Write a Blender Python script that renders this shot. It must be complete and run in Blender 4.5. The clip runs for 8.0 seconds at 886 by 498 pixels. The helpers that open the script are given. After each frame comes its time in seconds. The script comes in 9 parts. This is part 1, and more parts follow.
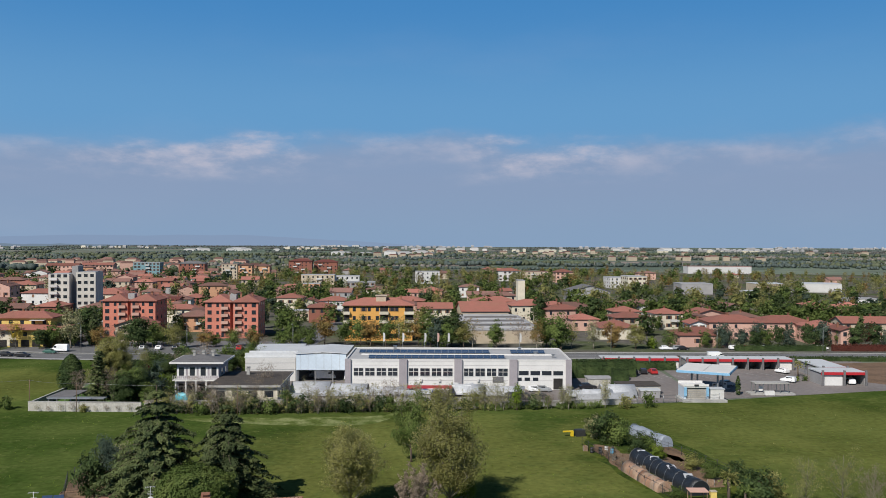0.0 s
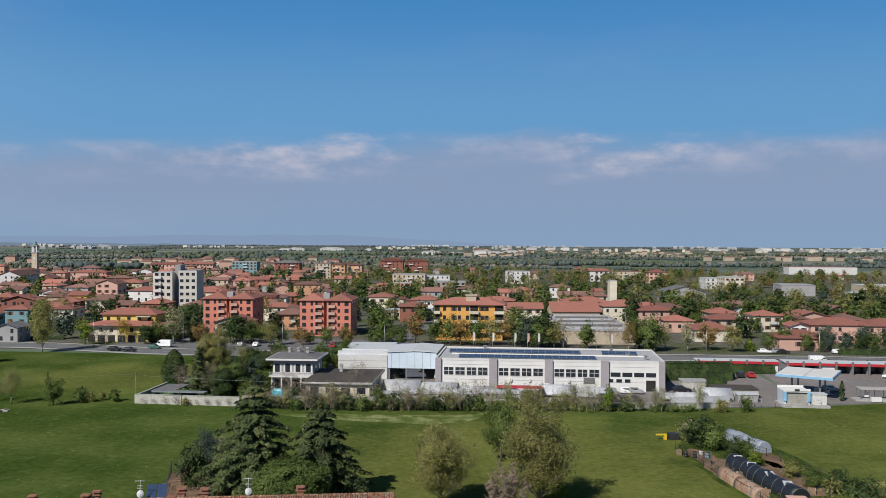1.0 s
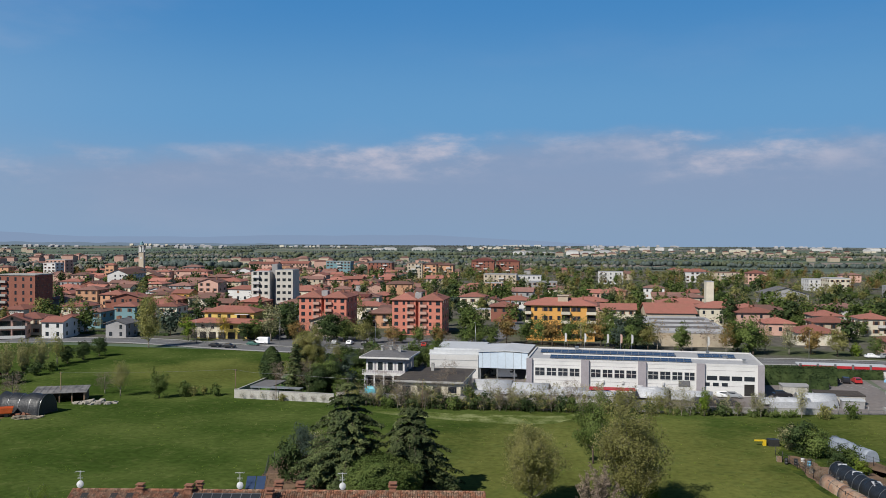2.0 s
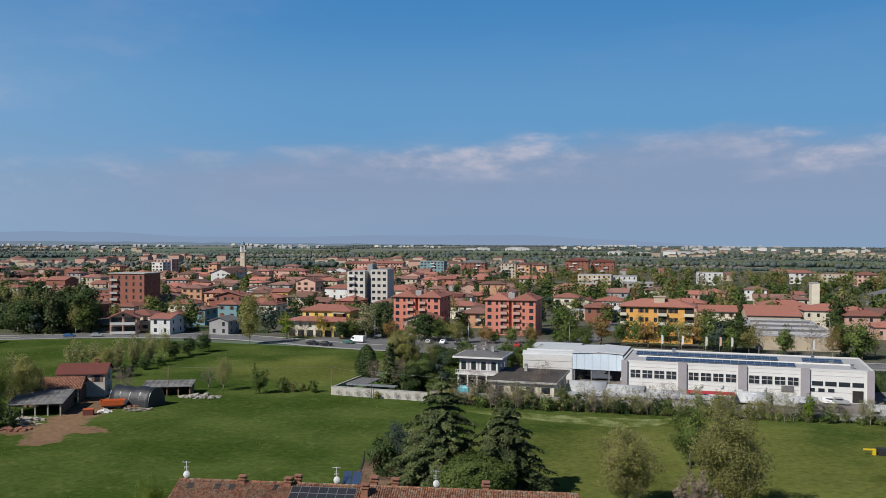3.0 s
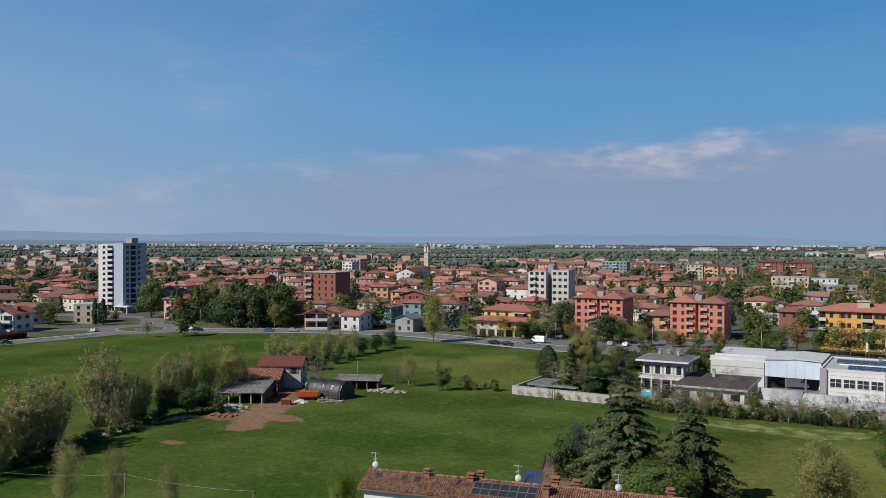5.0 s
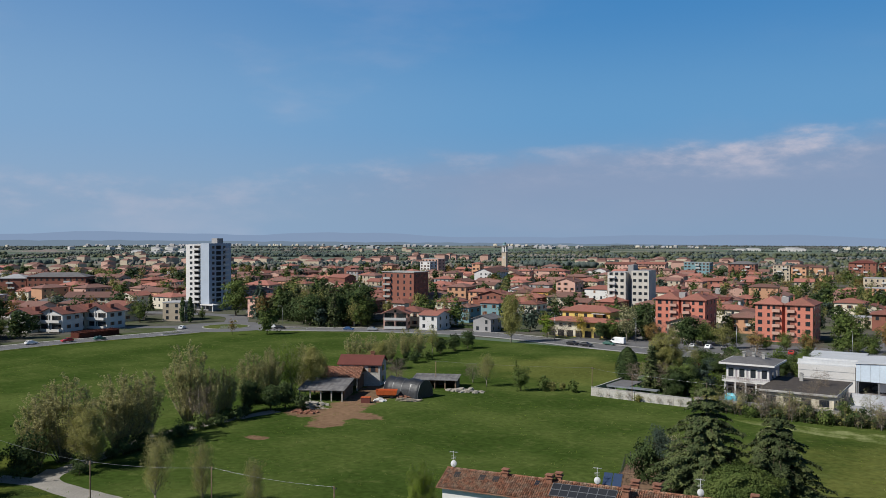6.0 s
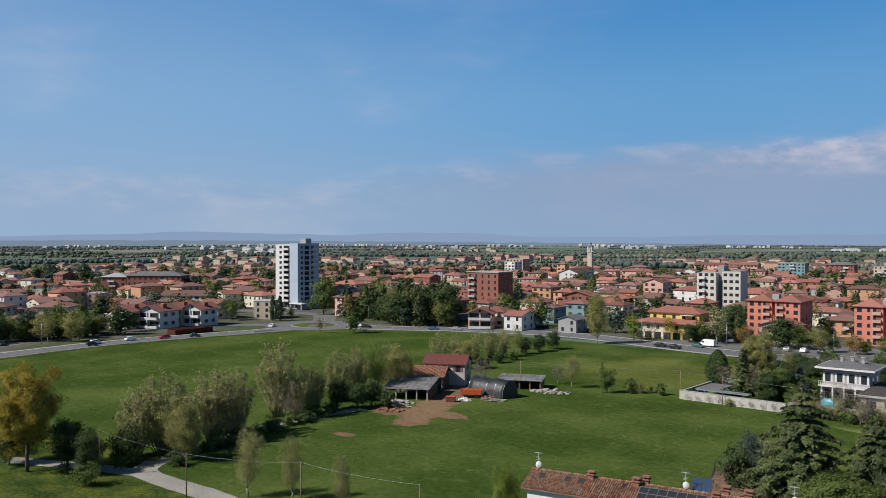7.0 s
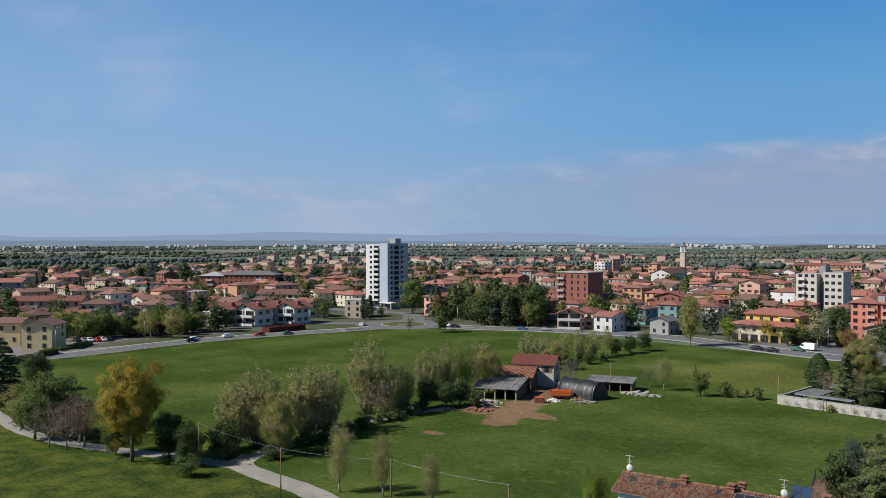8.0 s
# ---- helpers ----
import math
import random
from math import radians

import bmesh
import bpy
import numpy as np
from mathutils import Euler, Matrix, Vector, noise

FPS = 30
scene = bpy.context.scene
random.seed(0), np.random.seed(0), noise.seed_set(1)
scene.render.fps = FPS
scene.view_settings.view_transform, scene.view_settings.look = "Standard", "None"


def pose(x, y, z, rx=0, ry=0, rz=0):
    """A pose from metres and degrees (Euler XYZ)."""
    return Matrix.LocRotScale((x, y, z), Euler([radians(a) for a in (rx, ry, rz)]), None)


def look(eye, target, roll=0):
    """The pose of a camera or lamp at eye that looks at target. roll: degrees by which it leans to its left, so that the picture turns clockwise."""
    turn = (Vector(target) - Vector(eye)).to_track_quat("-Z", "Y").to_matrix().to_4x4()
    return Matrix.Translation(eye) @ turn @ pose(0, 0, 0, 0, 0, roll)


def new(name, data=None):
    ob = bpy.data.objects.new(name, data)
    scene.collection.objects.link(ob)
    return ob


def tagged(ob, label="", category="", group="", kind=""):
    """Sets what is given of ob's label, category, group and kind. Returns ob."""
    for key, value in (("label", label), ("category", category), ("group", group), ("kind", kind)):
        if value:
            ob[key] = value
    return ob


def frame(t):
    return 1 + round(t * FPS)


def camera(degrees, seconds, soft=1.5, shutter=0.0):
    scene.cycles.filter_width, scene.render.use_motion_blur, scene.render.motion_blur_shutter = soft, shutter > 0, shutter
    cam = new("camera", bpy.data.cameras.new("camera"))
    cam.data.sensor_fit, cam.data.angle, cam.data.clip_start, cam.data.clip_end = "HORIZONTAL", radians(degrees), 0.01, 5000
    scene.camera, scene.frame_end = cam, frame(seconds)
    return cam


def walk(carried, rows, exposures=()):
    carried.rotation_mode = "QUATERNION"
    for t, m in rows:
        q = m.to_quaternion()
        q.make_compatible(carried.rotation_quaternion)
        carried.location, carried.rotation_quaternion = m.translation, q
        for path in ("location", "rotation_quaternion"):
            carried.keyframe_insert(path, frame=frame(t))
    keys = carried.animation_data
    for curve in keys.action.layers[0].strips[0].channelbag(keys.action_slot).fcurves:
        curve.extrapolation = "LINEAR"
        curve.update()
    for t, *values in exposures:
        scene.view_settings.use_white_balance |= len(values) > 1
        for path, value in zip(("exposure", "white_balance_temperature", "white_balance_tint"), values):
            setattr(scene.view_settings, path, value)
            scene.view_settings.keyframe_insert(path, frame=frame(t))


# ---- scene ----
# camera: an almost still drone that turns left over the meadow
cam = camera(54.42, 8.0, soft=0.6)
ROWS = [
    (0.0, 0.00, 0.00, 36.00, 0.000, -0.595, 0.231),
    (0.5, 0.02, -0.18, 35.99, 3.079, -0.614, 0.216),
    (1.0, 0.05, -0.36, 35.98, 5.993, -0.629, 0.202),
    (1.5, 0.09, -0.56, 35.99, 8.996, -0.642, 0.189),
    (3.0, 0.24, -1.18, 36.03, 18.242, -0.667, 0.150),
    (3.5, 0.30, -1.38, 36.05, 21.373, -0.671, 0.136),
    (4.0, 0.36, -1.59, 36.07, 24.464, -0.675, 0.122),
    (4.5, 0.43, -1.79, 36.10, 27.535, -0.677, 0.107),
    (6.0, 0.64, -2.33, 36.17, 35.377, -0.681, 0.056),
    (6.5, 0.71, -2.48, 36.18, 38.329, -0.682, 0.036),
    (7.0, 0.78, -2.62, 36.20, 40.984, -0.683, 0.014),
    (7.5, 0.85, -2.74, 36.21, 43.864, -0.685, -0.009),
    (8.0, 0.91, -2.83, 36.21, 46.861, -0.687, -0.035),
]
walk(cam, [(t, pose(x, y, z, 90 + pitch, 0, yaw) @ pose(0, 0, 0, 0, 0, lean)) for t, x, y, z, yaw, pitch, lean in ROWS], exposures=[(0.0, -0.02), (3.0, -0.05), (4.5, -0.06), (6.0, -0.05), (6.8, 0.05), (8.0, 0.11)])

# ---------------------------------------------------------------- light
SUN_AZ, SUN_EL = 209.0, 41.0   # degrees from +y clockwise; height over the horizon
world = bpy.data.worlds.new("sky")
scene.world = world
world.use_nodes = True
wn, wl = world.node_tree.nodes, world.node_tree.links
wn.clear()


def wmath(op, a, b=None, clamp=False):
    nd = wn.new("ShaderNodeMath")
    nd.operation, nd.use_clamp = op, clamp
    for i, v in enumerate((a, b)):
        if v is None:
            continue
        if isinstance(v, (int, float)):
            nd.inputs[i].default_value = v
        else:
            wl.new(v, nd.inputs[i])
    return nd.outputs[0]


def wramp(value, lo, hi, a=0.0, b=1.0):
    nd = wn.new("ShaderNodeMapRange")
    nd.interpolation_type = "SMOOTHSTEP"
    wl.new(value, nd.inputs[0])
    for i, v in zip((1, 2, 3, 4), (lo, hi, a, b)):
        nd.inputs[i].default_value = v
    return nd.outputs[0]


def wmix(fac, a, b):
    nd = wn.new("ShaderNodeMix")
    nd.data_type = "RGBA"
    for i, v in ((0, fac), (6, a), (7, b)):
        if isinstance(v, tuple):
            nd.inputs[i].default_value = (*v, 1)
        elif isinstance(v, (int, float)):
            nd.inputs[i].default_value = v
        else:
            wl.new(v, nd.inputs[i])
    return nd.outputs[2]


def wnoise(vec, scale, detail, stretch, rough=0.55):
    mp = wn.new("ShaderNodeMapping")
    mp.inputs["Scale"].default_value = stretch
    wl.new(vec, mp.inputs[0])
    nd = wn.new("ShaderNodeTexNoise")
    nd.inputs["Scale"].default_value = scale
    nd.inputs["Detail"].default_value = detail
    nd.inputs["Roughness"].default_value = rough
    wl.new(mp.outputs[0], nd.inputs["Vector"])
    return nd.outputs[0]


sky = wn.new("ShaderNodeTexSky")
sky.sky_type, sky.sun_disc = "NISHITA", False
sky.sun_elevation, sky.sun_rotation = radians(SUN_EL), radians(SUN_AZ)
sky.altitude, sky.air_density, sky.dust_density, sky.ozone_density = 100, 1.0, 1.2, 2.0
tc = wn.new("ShaderNodeTexCoord")
vec = tc.outputs["Generated"]
sep = wn.new("ShaderNodeSeparateXYZ")
wl.new(vec, sep.inputs[0])
elev = sep.outputs[2]
# a low bank of hazy cloud, its upper edge uneven, with a few bright heads
west = wmath("MULTIPLY", sep.outputs[0], -1.0)
edge = wnoise(vec, 3.6, 8, (1, 1, 3.2), 0.6)
top = wmath("ADD", elev, wmath("MULTIPLY", wmath("SUBTRACT", edge, 0.5), -0.10))
top = wmath("ADD", top, wramp(west, 0.35, 0.85, 0.0, 0.05))
bank = wmath("MULTIPLY", wramp(top, 0.124, 0.086), wramp(west, 0.48, 0.75, 1.0, 0.25))
puffs = wnoise(vec, 13.0, 7, (1, 1, 2.6), 0.6)
rim = wmath("MULTIPLY", wramp(top, 0.060, 0.098), wramp(top, 0.120, 0.104))
# the bright heads stand in two groups
bear = wmath("MULTIPLY", wmath("ARCTAN2", west, sep.outputs[1]), 57.2958)
grp = wmath("MAXIMUM", wmath("MULTIPLY", wramp(bear, 4.0, 15.0), wramp(bear, 27.0, 18.0)), wmath("MULTIPLY", wmath("MULTIPLY", wramp(bear, -16.0, -8.0), wramp(bear, 1.0, -4.0)), 0.8))
heads = wmath("MULTIPLY", wmath("MULTIPLY", wramp(puffs, 0.40, 0.74), rim), wramp(grp, 0.0, 1.0, 0.34, 0.95), True)
wisps = wmath("MULTIPLY", wmath("MULTIPLY", wramp(wnoise(vec, 2.6, 6, (1, 1, 3.0)), 0.50, 0.78), wramp(elev, 0.34, 0.16)), wramp(west, 0.3, 0.7, 0.08, 0.4))
HIGH, MID, LOW, BANK, HEADS = (0.75, 3.0, 6.7), (1.55, 3.9, 7.0), (2.75, 4.3, 6.3), (3.1, 3.95, 5.8), (6.8, 6.5, 7.5)
tint = wn.new("ShaderNodeVectorMath")
tint.operation = "MULTIPLY"
wl.new(sky.outputs[0], tint.inputs[0])
tint.inputs[1].default_value = (0.22, 0.38, 0.55)
col = wmix(wramp(elev, 0.55, 0.25, 0.0, 0.9), tint.outputs[0], HIGH)
col = wmix(wramp(elev, 0.28, 0.13), col, MID)
col = wmix(wramp(elev, 0.14, 0.02), col, LOW)
col = wmix(wmath("MULTIPLY", wramp(west, 0.4, 1.0), wramp(elev, 0.5, 0.05, 0.12, 0.45)), col, (4.2, 5.6, 7.6))
col = wmix(wisps, col, HEADS)
col = wmix(wmath("MULTIPLY", bank, wramp(elev, 0.0, 0.07, 0.35, 0.8)), col, BANK)
col = wmix(heads, col, HEADS)
bg = wn.new("ShaderNodeBackground")
bg.inputs[1].default_value = 0.085
wl.new(col, bg.inputs[0])
wo = wn.new("ShaderNodeOutputWorld")
wl.new(bg.outputs[0], wo.inputs[0])

sun = new("sun", bpy.data.lights.new("sun", "SUN"))
sun.data.energy, sun.data.angle, sun.data.color = 5.1, radians(0.55), (1.0, 0.95, 0.87)
_az, _el = radians(SUN_AZ), radians(SUN_EL)
sun.matrix_basis = look((0, 0, 300), (-300 * math.sin(_az) * math.cos(_el), -300 * math.cos(_az) * math.cos(_el), 300 - 300 * math.sin(_el)))

# ---------------------------------------------------------------- materials


def mat(name, col, rough=0.85, var=0.25, scale=0.6, fine=6.0, bump=0.0, metal=0.0, rand=0.0, island=0.0, spec=0.3, second=None):
    """Base colour varied by two noises in world space, by object and by island."""
    m = bpy.data.materials.new(name)
    m.use_nodes = True
    nt = m.node_tree
    nd, ln = nt.nodes, nt.links
    b = nd["Principled BSDF"]
    b.inputs["Roughness"].default_value, b.inputs["Metallic"].default_value = rough, metal
    b.inputs["Specular IOR Level"].default_value = spec
    geo = nd.new("ShaderNodeNewGeometry")
    n1, n2 = nd.new("ShaderNodeTexNoise"), nd.new("ShaderNodeTexNoise")
    for k, s in ((n1, scale), (n2, fine)):
        k.inputs["Scale"].default_value, k.inputs["Detail"].default_value = s, 5
        ln.new(geo.outputs["Position"], k.inputs["Vector"])
    add = nd.new("ShaderNodeMath")
    add.operation = "ADD"
    ln.new(n1.outputs[0], add.inputs[0]), ln.new(n2.outputs[0], add.inputs[1])
    ramp = nd.new("ShaderNodeMapRange")
    for i, v in zip((1, 2, 3, 4), (0.7, 1.3, 1 - var, 1 + var)):
        ramp.inputs[i].default_value = v
    ln.new(add.outputs[0], ramp.inputs[0])
    val = ramp.outputs[0]
    for amount, out in ((rand, None), (island, geo.outputs["Random Per Island"])):
        if not amount:
            continue
        if out is None:
            out = nd.new("ShaderNodeObjectInfo").outputs["Random"]
        mr = nd.new("ShaderNodeMapRange")
        mr.inputs[3].default_value, mr.inputs[4].default_value = 1 - amount, 1 + amount
        ln.new(out, mr.inputs[0])
        mu = nd.new("ShaderNodeMath")
        mu.operation = "MULTIPLY"
        ln.new(val, mu.inputs[0]), ln.new(mr.outputs[0], mu.inputs[1])
        val = mu.outputs[0]
    base = nd.new("ShaderNodeMix")
    base.data_type = "RGBA"
    base.inputs[6].default_value, base.inputs[7].default_value = (*col, 1), (*(second or col), 1)
    mr = nd.new("ShaderNodeMapRange")
    mr.inputs[1].default_value, mr.inputs[2].default_value = 0.42, 0.6
    ln.new(n1.outputs[0], mr.inputs[0]), ln.new(mr.outputs[0], base.inputs[0])
    mx = nd.new("ShaderNodeVectorMath")
    mx.operation = "SCALE"
    ln.new(base.outputs[2], mx.inputs[0]), ln.new(val, mx.inputs["Scale"])
    ln.new(mx.outputs[0], b.inputs["Base Color"])
    if bump:
        bp = nd.new("ShaderNodeBump")
        bp.inputs["Strength"].default_value, bp.inputs["Distance"].default_value = bump, 0.1
        ln.new(n2.outputs[0], bp.inputs["Height"]), ln.new(bp.outputs[0], b.inputs["Normal"])
    return m


def leaf_mat(name, col, second, through_light=0.3, island=0.2):
    m = mat(name, col, 0.7, 0.25, 0.35, 2.0, second=second, island=island, rand=0.15, spec=0.15)
    nt = m.node_tree
    b = nt.nodes["Principled BSDF"]
    tr, ms = nt.nodes.new("ShaderNodeBsdfTranslucent"), nt.nodes.new("ShaderNodeMixShader")
    nt.links.new(b.inputs["Base Color"].links[0].from_socket, tr.inputs[0])
    ms.inputs[0].default_value = through_light
    nt.links.new(b.outputs[0], ms.inputs[1]), nt.links.new(tr.outputs[0], ms.inputs[2])
    nt.links.new(ms.outputs[0], nt.nodes["Material Output"].inputs[0])
    return m


M = {}
M["meadow"] = mat("meadow", (0.047, 0.078, 0.0165), 1.0, 0.3, 0.045, 0.9, bump=0.6, second=(0.067, 0.092, 0.0235), spec=0.0)
M["pale_meadow"] = mat("pale_meadow", (0.084, 0.108, 0.032), 1.0, 0.3, 0.07, 0.9, bump=0.6, second=(0.11, 0.124, 0.046), spec=0.0)
nt = M["meadow"].node_tree
ge = nt.nodes.new("ShaderNodeNewGeometry")
base_ = [q for q in nt.nodes if q.type == "MIX"][0]
scale_ = base_.outputs[2].links[0].to_node


def meadow_noise(scale, detail, rough):
    nd = nt.nodes.new("ShaderNodeTexNoise")
    nd.inputs["Scale"].default_value, nd.inputs["Detail"].default_value, nd.inputs["Roughness"].default_value = scale, detail, rough
    nt.links.new(ge.outputs["Position"], nd.inputs["Vector"])
    return nd.outputs[0]


def meadow_mix(value, lo, hi, most, under, colour):
    mr = nt.nodes.new("ShaderNodeMapRange")
    mr.interpolation_type = "SMOOTHSTEP"
    mr.inputs[1].default_value, mr.inputs[2].default_value, mr.inputs[4].default_value = lo, hi, most
    nt.links.new(value, mr.inputs[0])
    mx = nt.nodes.new("ShaderNodeMix")
    mx.data_type = "RGBA"
    mx.inputs[7].default_value = (*colour, 1)
    nt.links.new(under, mx.inputs[6]), nt.links.new(mr.outputs[0], mx.inputs[0])
    return mx.outputs[2]


def meadow_away(x, y, rx, ry):
    """1 at the middle of a ragged oval stretch, falling to 0 at its rim."""
    mp = nt.nodes.new("ShaderNodeMapping")
    mp.inputs["Location"].default_value, mp.inputs["Scale"].default_value = (-x / rx, -y / ry, 0), (1 / rx, 1 / ry, 0)
    nt.links.new(ge.outputs["Position"], mp.inputs[0])
    ln = nt.nodes.new("ShaderNodeVectorMath")
    ln.operation = "LENGTH"
    nt.links.new(mp.outputs[0], ln.inputs[0])
    ad = nt.nodes.new("ShaderNodeMath")
    ad.operation = "SUBTRACT"
    nt.links.new(ragged, ad.inputs[0]), nt.links.new(ln.outputs["Value"], ad.inputs[1])
    return ad.outputs[0]


ragged = meadow_noise(0.09, 6, 0.65)
col_ = base_.outputs[2]
for x, y, rx, ry, most in ((-3, 140, 52, 62, 0.8), (75, 168, 75, 46, 0.6), (-108, 214, 40, 36, 0.7), (60, 130, 60, 40, 0.45)):
    col_ = meadow_mix(meadow_away(x, y, rx, ry), -0.35, 0.15, most, col_, (0.122, 0.13, 0.036))
col_ = meadow_mix(meadow_noise(0.3, 9, 0.72), 0.52, 0.66, 0.7, col_, (0.095, 0.118, 0.035))
col_ = meadow_mix(meadow_noise(0.8, 6, 0.7), 0.56, 0.68, 0.6, col_, (0.035, 0.06, 0.016))
# bare earth of the farm track and yard, ragged at its rim
ragged = meadow_noise(0.4, 7, 0.7)
for x, y, rx, ry in ((-127, 149, 9, 13), (-129, 158, 13, 15), (-124.3, 140, 8, 11), (-121.3, 133, 7.5, 10), (-118, 127, 7.5, 9), (-115.5, 121.5, 7, 7), (-114.5, 131, 9, 5.5), (-125.8, 127.5, 9, 8), (-117.3, 105.4, 4.4, 2.6)):
    col_ = meadow_mix(meadow_away(x, y, rx, ry), -0.12, 0.03, 1.0, col_, (0.185, 0.118, 0.074))
nt.links.new(col_, scale_.inputs[0])
M["rough_grass"] = mat("rough_grass", (0.046, 0.07, 0.018), 1.0, 0.45, 0.2, 1.6, bump=1.0, second=(0.07, 0.085, 0.018), spec=0.0)
M["dry_grass"] = mat("dry_grass", (0.1, 0.13, 0.035), 1.0, 0.4, 0.3, 2.0, bump=0.5, second=(0.17, 0.19, 0.08), spec=0.0)
M["lawn"] = mat("lawn", (0.066, 0.131, 0.025), 0.95, 0.2, 0.1, 2.0)
M["town_earth"] = mat("town_earth", (0.13, 0.122, 0.108), 1.0, 0.35, 0.03, 0.4, second=(0.065, 0.08, 0.038), spec=0.0)
M["soil"] = mat("soil", (0.19, 0.12, 0.076), 0.95, 0.25, 0.2, 2.0, bump=0.6, second=(0.115, 0.074, 0.045))
M["gravel"] = mat("gravel", (0.279, 0.262, 0.230), 0.95, 0.2, 0.3, 5.0, bump=0.4)
M["asphalt"] = mat("asphalt", (0.139, 0.139, 0.143), 0.9, 0.2, 0.1, 2.0)
M["yard"] = mat("yard", (0.185, 0.165, 0.158), 0.9, 0.2, 0.08, 1.0)
M["concrete"] = mat("concrete", (0.344, 0.336, 0.320), 0.9, 0.2, 0.3, 3.0)
M["paint_line"] = mat("paint_line", (0.4, 0.4, 0.39), 0.8, 0.15, 1.0, 4.0)
# white wall darkened to blue-grey: painted shade for the tower's east side
M["shade_blue"] = mat("shade_blue", (0.36, 0.41, 0.48), 0.85, 0.06, 0.3, 3.0)
M["barn_tile"] = mat("barn_tile", (0.4, 0.19, 0.12), 0.9, 0.35, 1.0, 6.0, bump=0.5, island=0.4, second=(0.3, 0.15, 0.1))
M["white"] = mat("white", (0.54, 0.53, 0.515), 0.85, 0.08, 0.3, 3.0, rand=0.1, island=0.12)
M["cream"] = mat("cream", (0.541, 0.492, 0.394), 0.85, 0.1, 0.3, 3.0, rand=0.1, island=0.12)
M["pale_plaster"] = mat("pale_plaster", (0.47, 0.445, 0.4), 0.85, 0.12, 0.3, 3.0, rand=0.1, island=0.12)
M["beige"] = mat("beige", (0.410, 0.344, 0.262), 0.85, 0.12, 0.3, 3.0, rand=0.1, island=0.12)
M["pink"] = mat("pink", (0.476, 0.295, 0.238), 0.85, 0.1, 0.3, 3.0, rand=0.1, island=0.12)
M["peach"] = mat("peach", (0.492, 0.271, 0.164), 0.85, 0.1, 0.3, 3.0, rand=0.1, island=0.12)
M["ochre"] = mat("ochre", (0.62, 0.325, 0.09), 0.85, 0.08, 0.3, 3.0)
M["yellow"] = mat("yellow", (0.62, 0.46, 0.14), 0.85, 0.1, 0.3, 3.0, rand=0.1)
M["brick_red"] = mat("brick_red", (0.52, 0.19, 0.135), 0.85, 0.1, 0.3, 4.0)
M["brick_brown"] = mat("brick_brown", (0.246, 0.098, 0.070), 0.85, 0.12, 0.3, 4.0)
M["teal"] = mat("teal", (0.164, 0.279, 0.312), 0.85, 0.1, 0.3, 3.0)
M["grey"] = mat("grey", (0.295, 0.287, 0.287), 0.85, 0.12, 0.3, 3.0, rand=0.1)
M["lilac_grey"] = mat("lilac_grey", (0.295, 0.271, 0.287), 0.85, 0.1, 0.3, 3.0)
M["stained_wall"] = mat("stained_wall", (0.476, 0.459, 0.426), 0.9, 0.3, 0.5, 4.0, second=(0.344, 0.328, 0.295))
M["tile_orange"] = mat("tile_orange", (0.29, 0.116, 0.09), 0.85, 0.25, 0.3, 3.0, bump=0.5, rand=0.3, island=0.25, second=(0.22, 0.096, 0.072))
M["tile_brown"] = mat("tile_brown", (0.19, 0.1, 0.084), 0.9, 0.28, 0.3, 3.0, bump=0.5, rand=0.3, island=0.28, second=(0.14, 0.08, 0.064))
M["tile_red"] = mat("tile_red", (0.13, 0.042, 0.034), 0.85, 0.12, 0.3, 3.0)
M["old_tile"] = mat("old_tile", (0.271, 0.123, 0.074), 0.9, 0.4, 1.2, 8.0, bump=0.6, island=0.45, second=(0.205, 0.139, 0.098))
M["flat_roof"] = mat("flat_roof", (0.328, 0.328, 0.336), 0.9, 0.15, 0.1, 1.0, rand=0.15)
M["mossy_roof"] = mat("mossy_roof", (0.082, 0.070, 0.061), 0.95, 0.5, 0.4, 3.0, second=(0.049, 0.041, 0.037))
M["slate"] = mat("slate", (0.139, 0.135, 0.139), 0.85, 0.2, 0.3, 2.0)
M["weathered_sheet"] = mat("weathered_sheet", (0.24, 0.23, 0.225), 0.85, 0.35, 0.5, 3.0, second=(0.12, 0.115, 0.115))
M["metal_white"] = mat("metal_white", (0.5, 0.51, 0.52), 0.55, 0.1, 0.2, 2.0, metal=0.0, spec=0.5)
M["metal_blue"] = mat("metal_blue", (0.5, 0.58, 0.66), 0.55, 0.08, 0.2, 2.0, spec=0.5)
M["metal_grey"] = mat("metal_grey", (0.262, 0.279, 0.295), 0.5, 0.15, 0.4, 3.0, metal=0.3)
M["steel"] = mat("steel", (0.328, 0.336, 0.344), 0.4, 0.15, 0.5, 4.0, metal=0.7)
M["dark_metal"] = mat("dark_metal", (0.05, 0.05, 0.052), 0.5, 0.2, 0.5, 4.0, metal=0.4)
M["red_paint"] = mat("red_paint", (0.410, 0.025, 0.033), 0.5, 0.1, 0.5, 4.0)
M["orange_paint"] = mat("orange_paint", (0.492, 0.098, 0.025), 0.6, 0.2, 0.8, 4.0)
M["blue_paint"] = mat("blue_paint", (0.098, 0.328, 0.508), 0.5, 0.1, 0.5, 4.0)
M["sky_blue_tarp"] = mat("sky_blue_tarp", (0.098, 0.410, 0.508), 0.4, 0.2, 0.8, 3.0, bump=0.4)
M["yellow_paint"] = mat("yellow_paint", (0.615, 0.426, 0.025), 0.5, 0.1, 0.5, 4.0)
M["black_tarp"] = mat("black_tarp", (0.014, 0.016, 0.02), 0.5, 0.4, 0.8, 3.0, bump=0.9, spec=0.6)
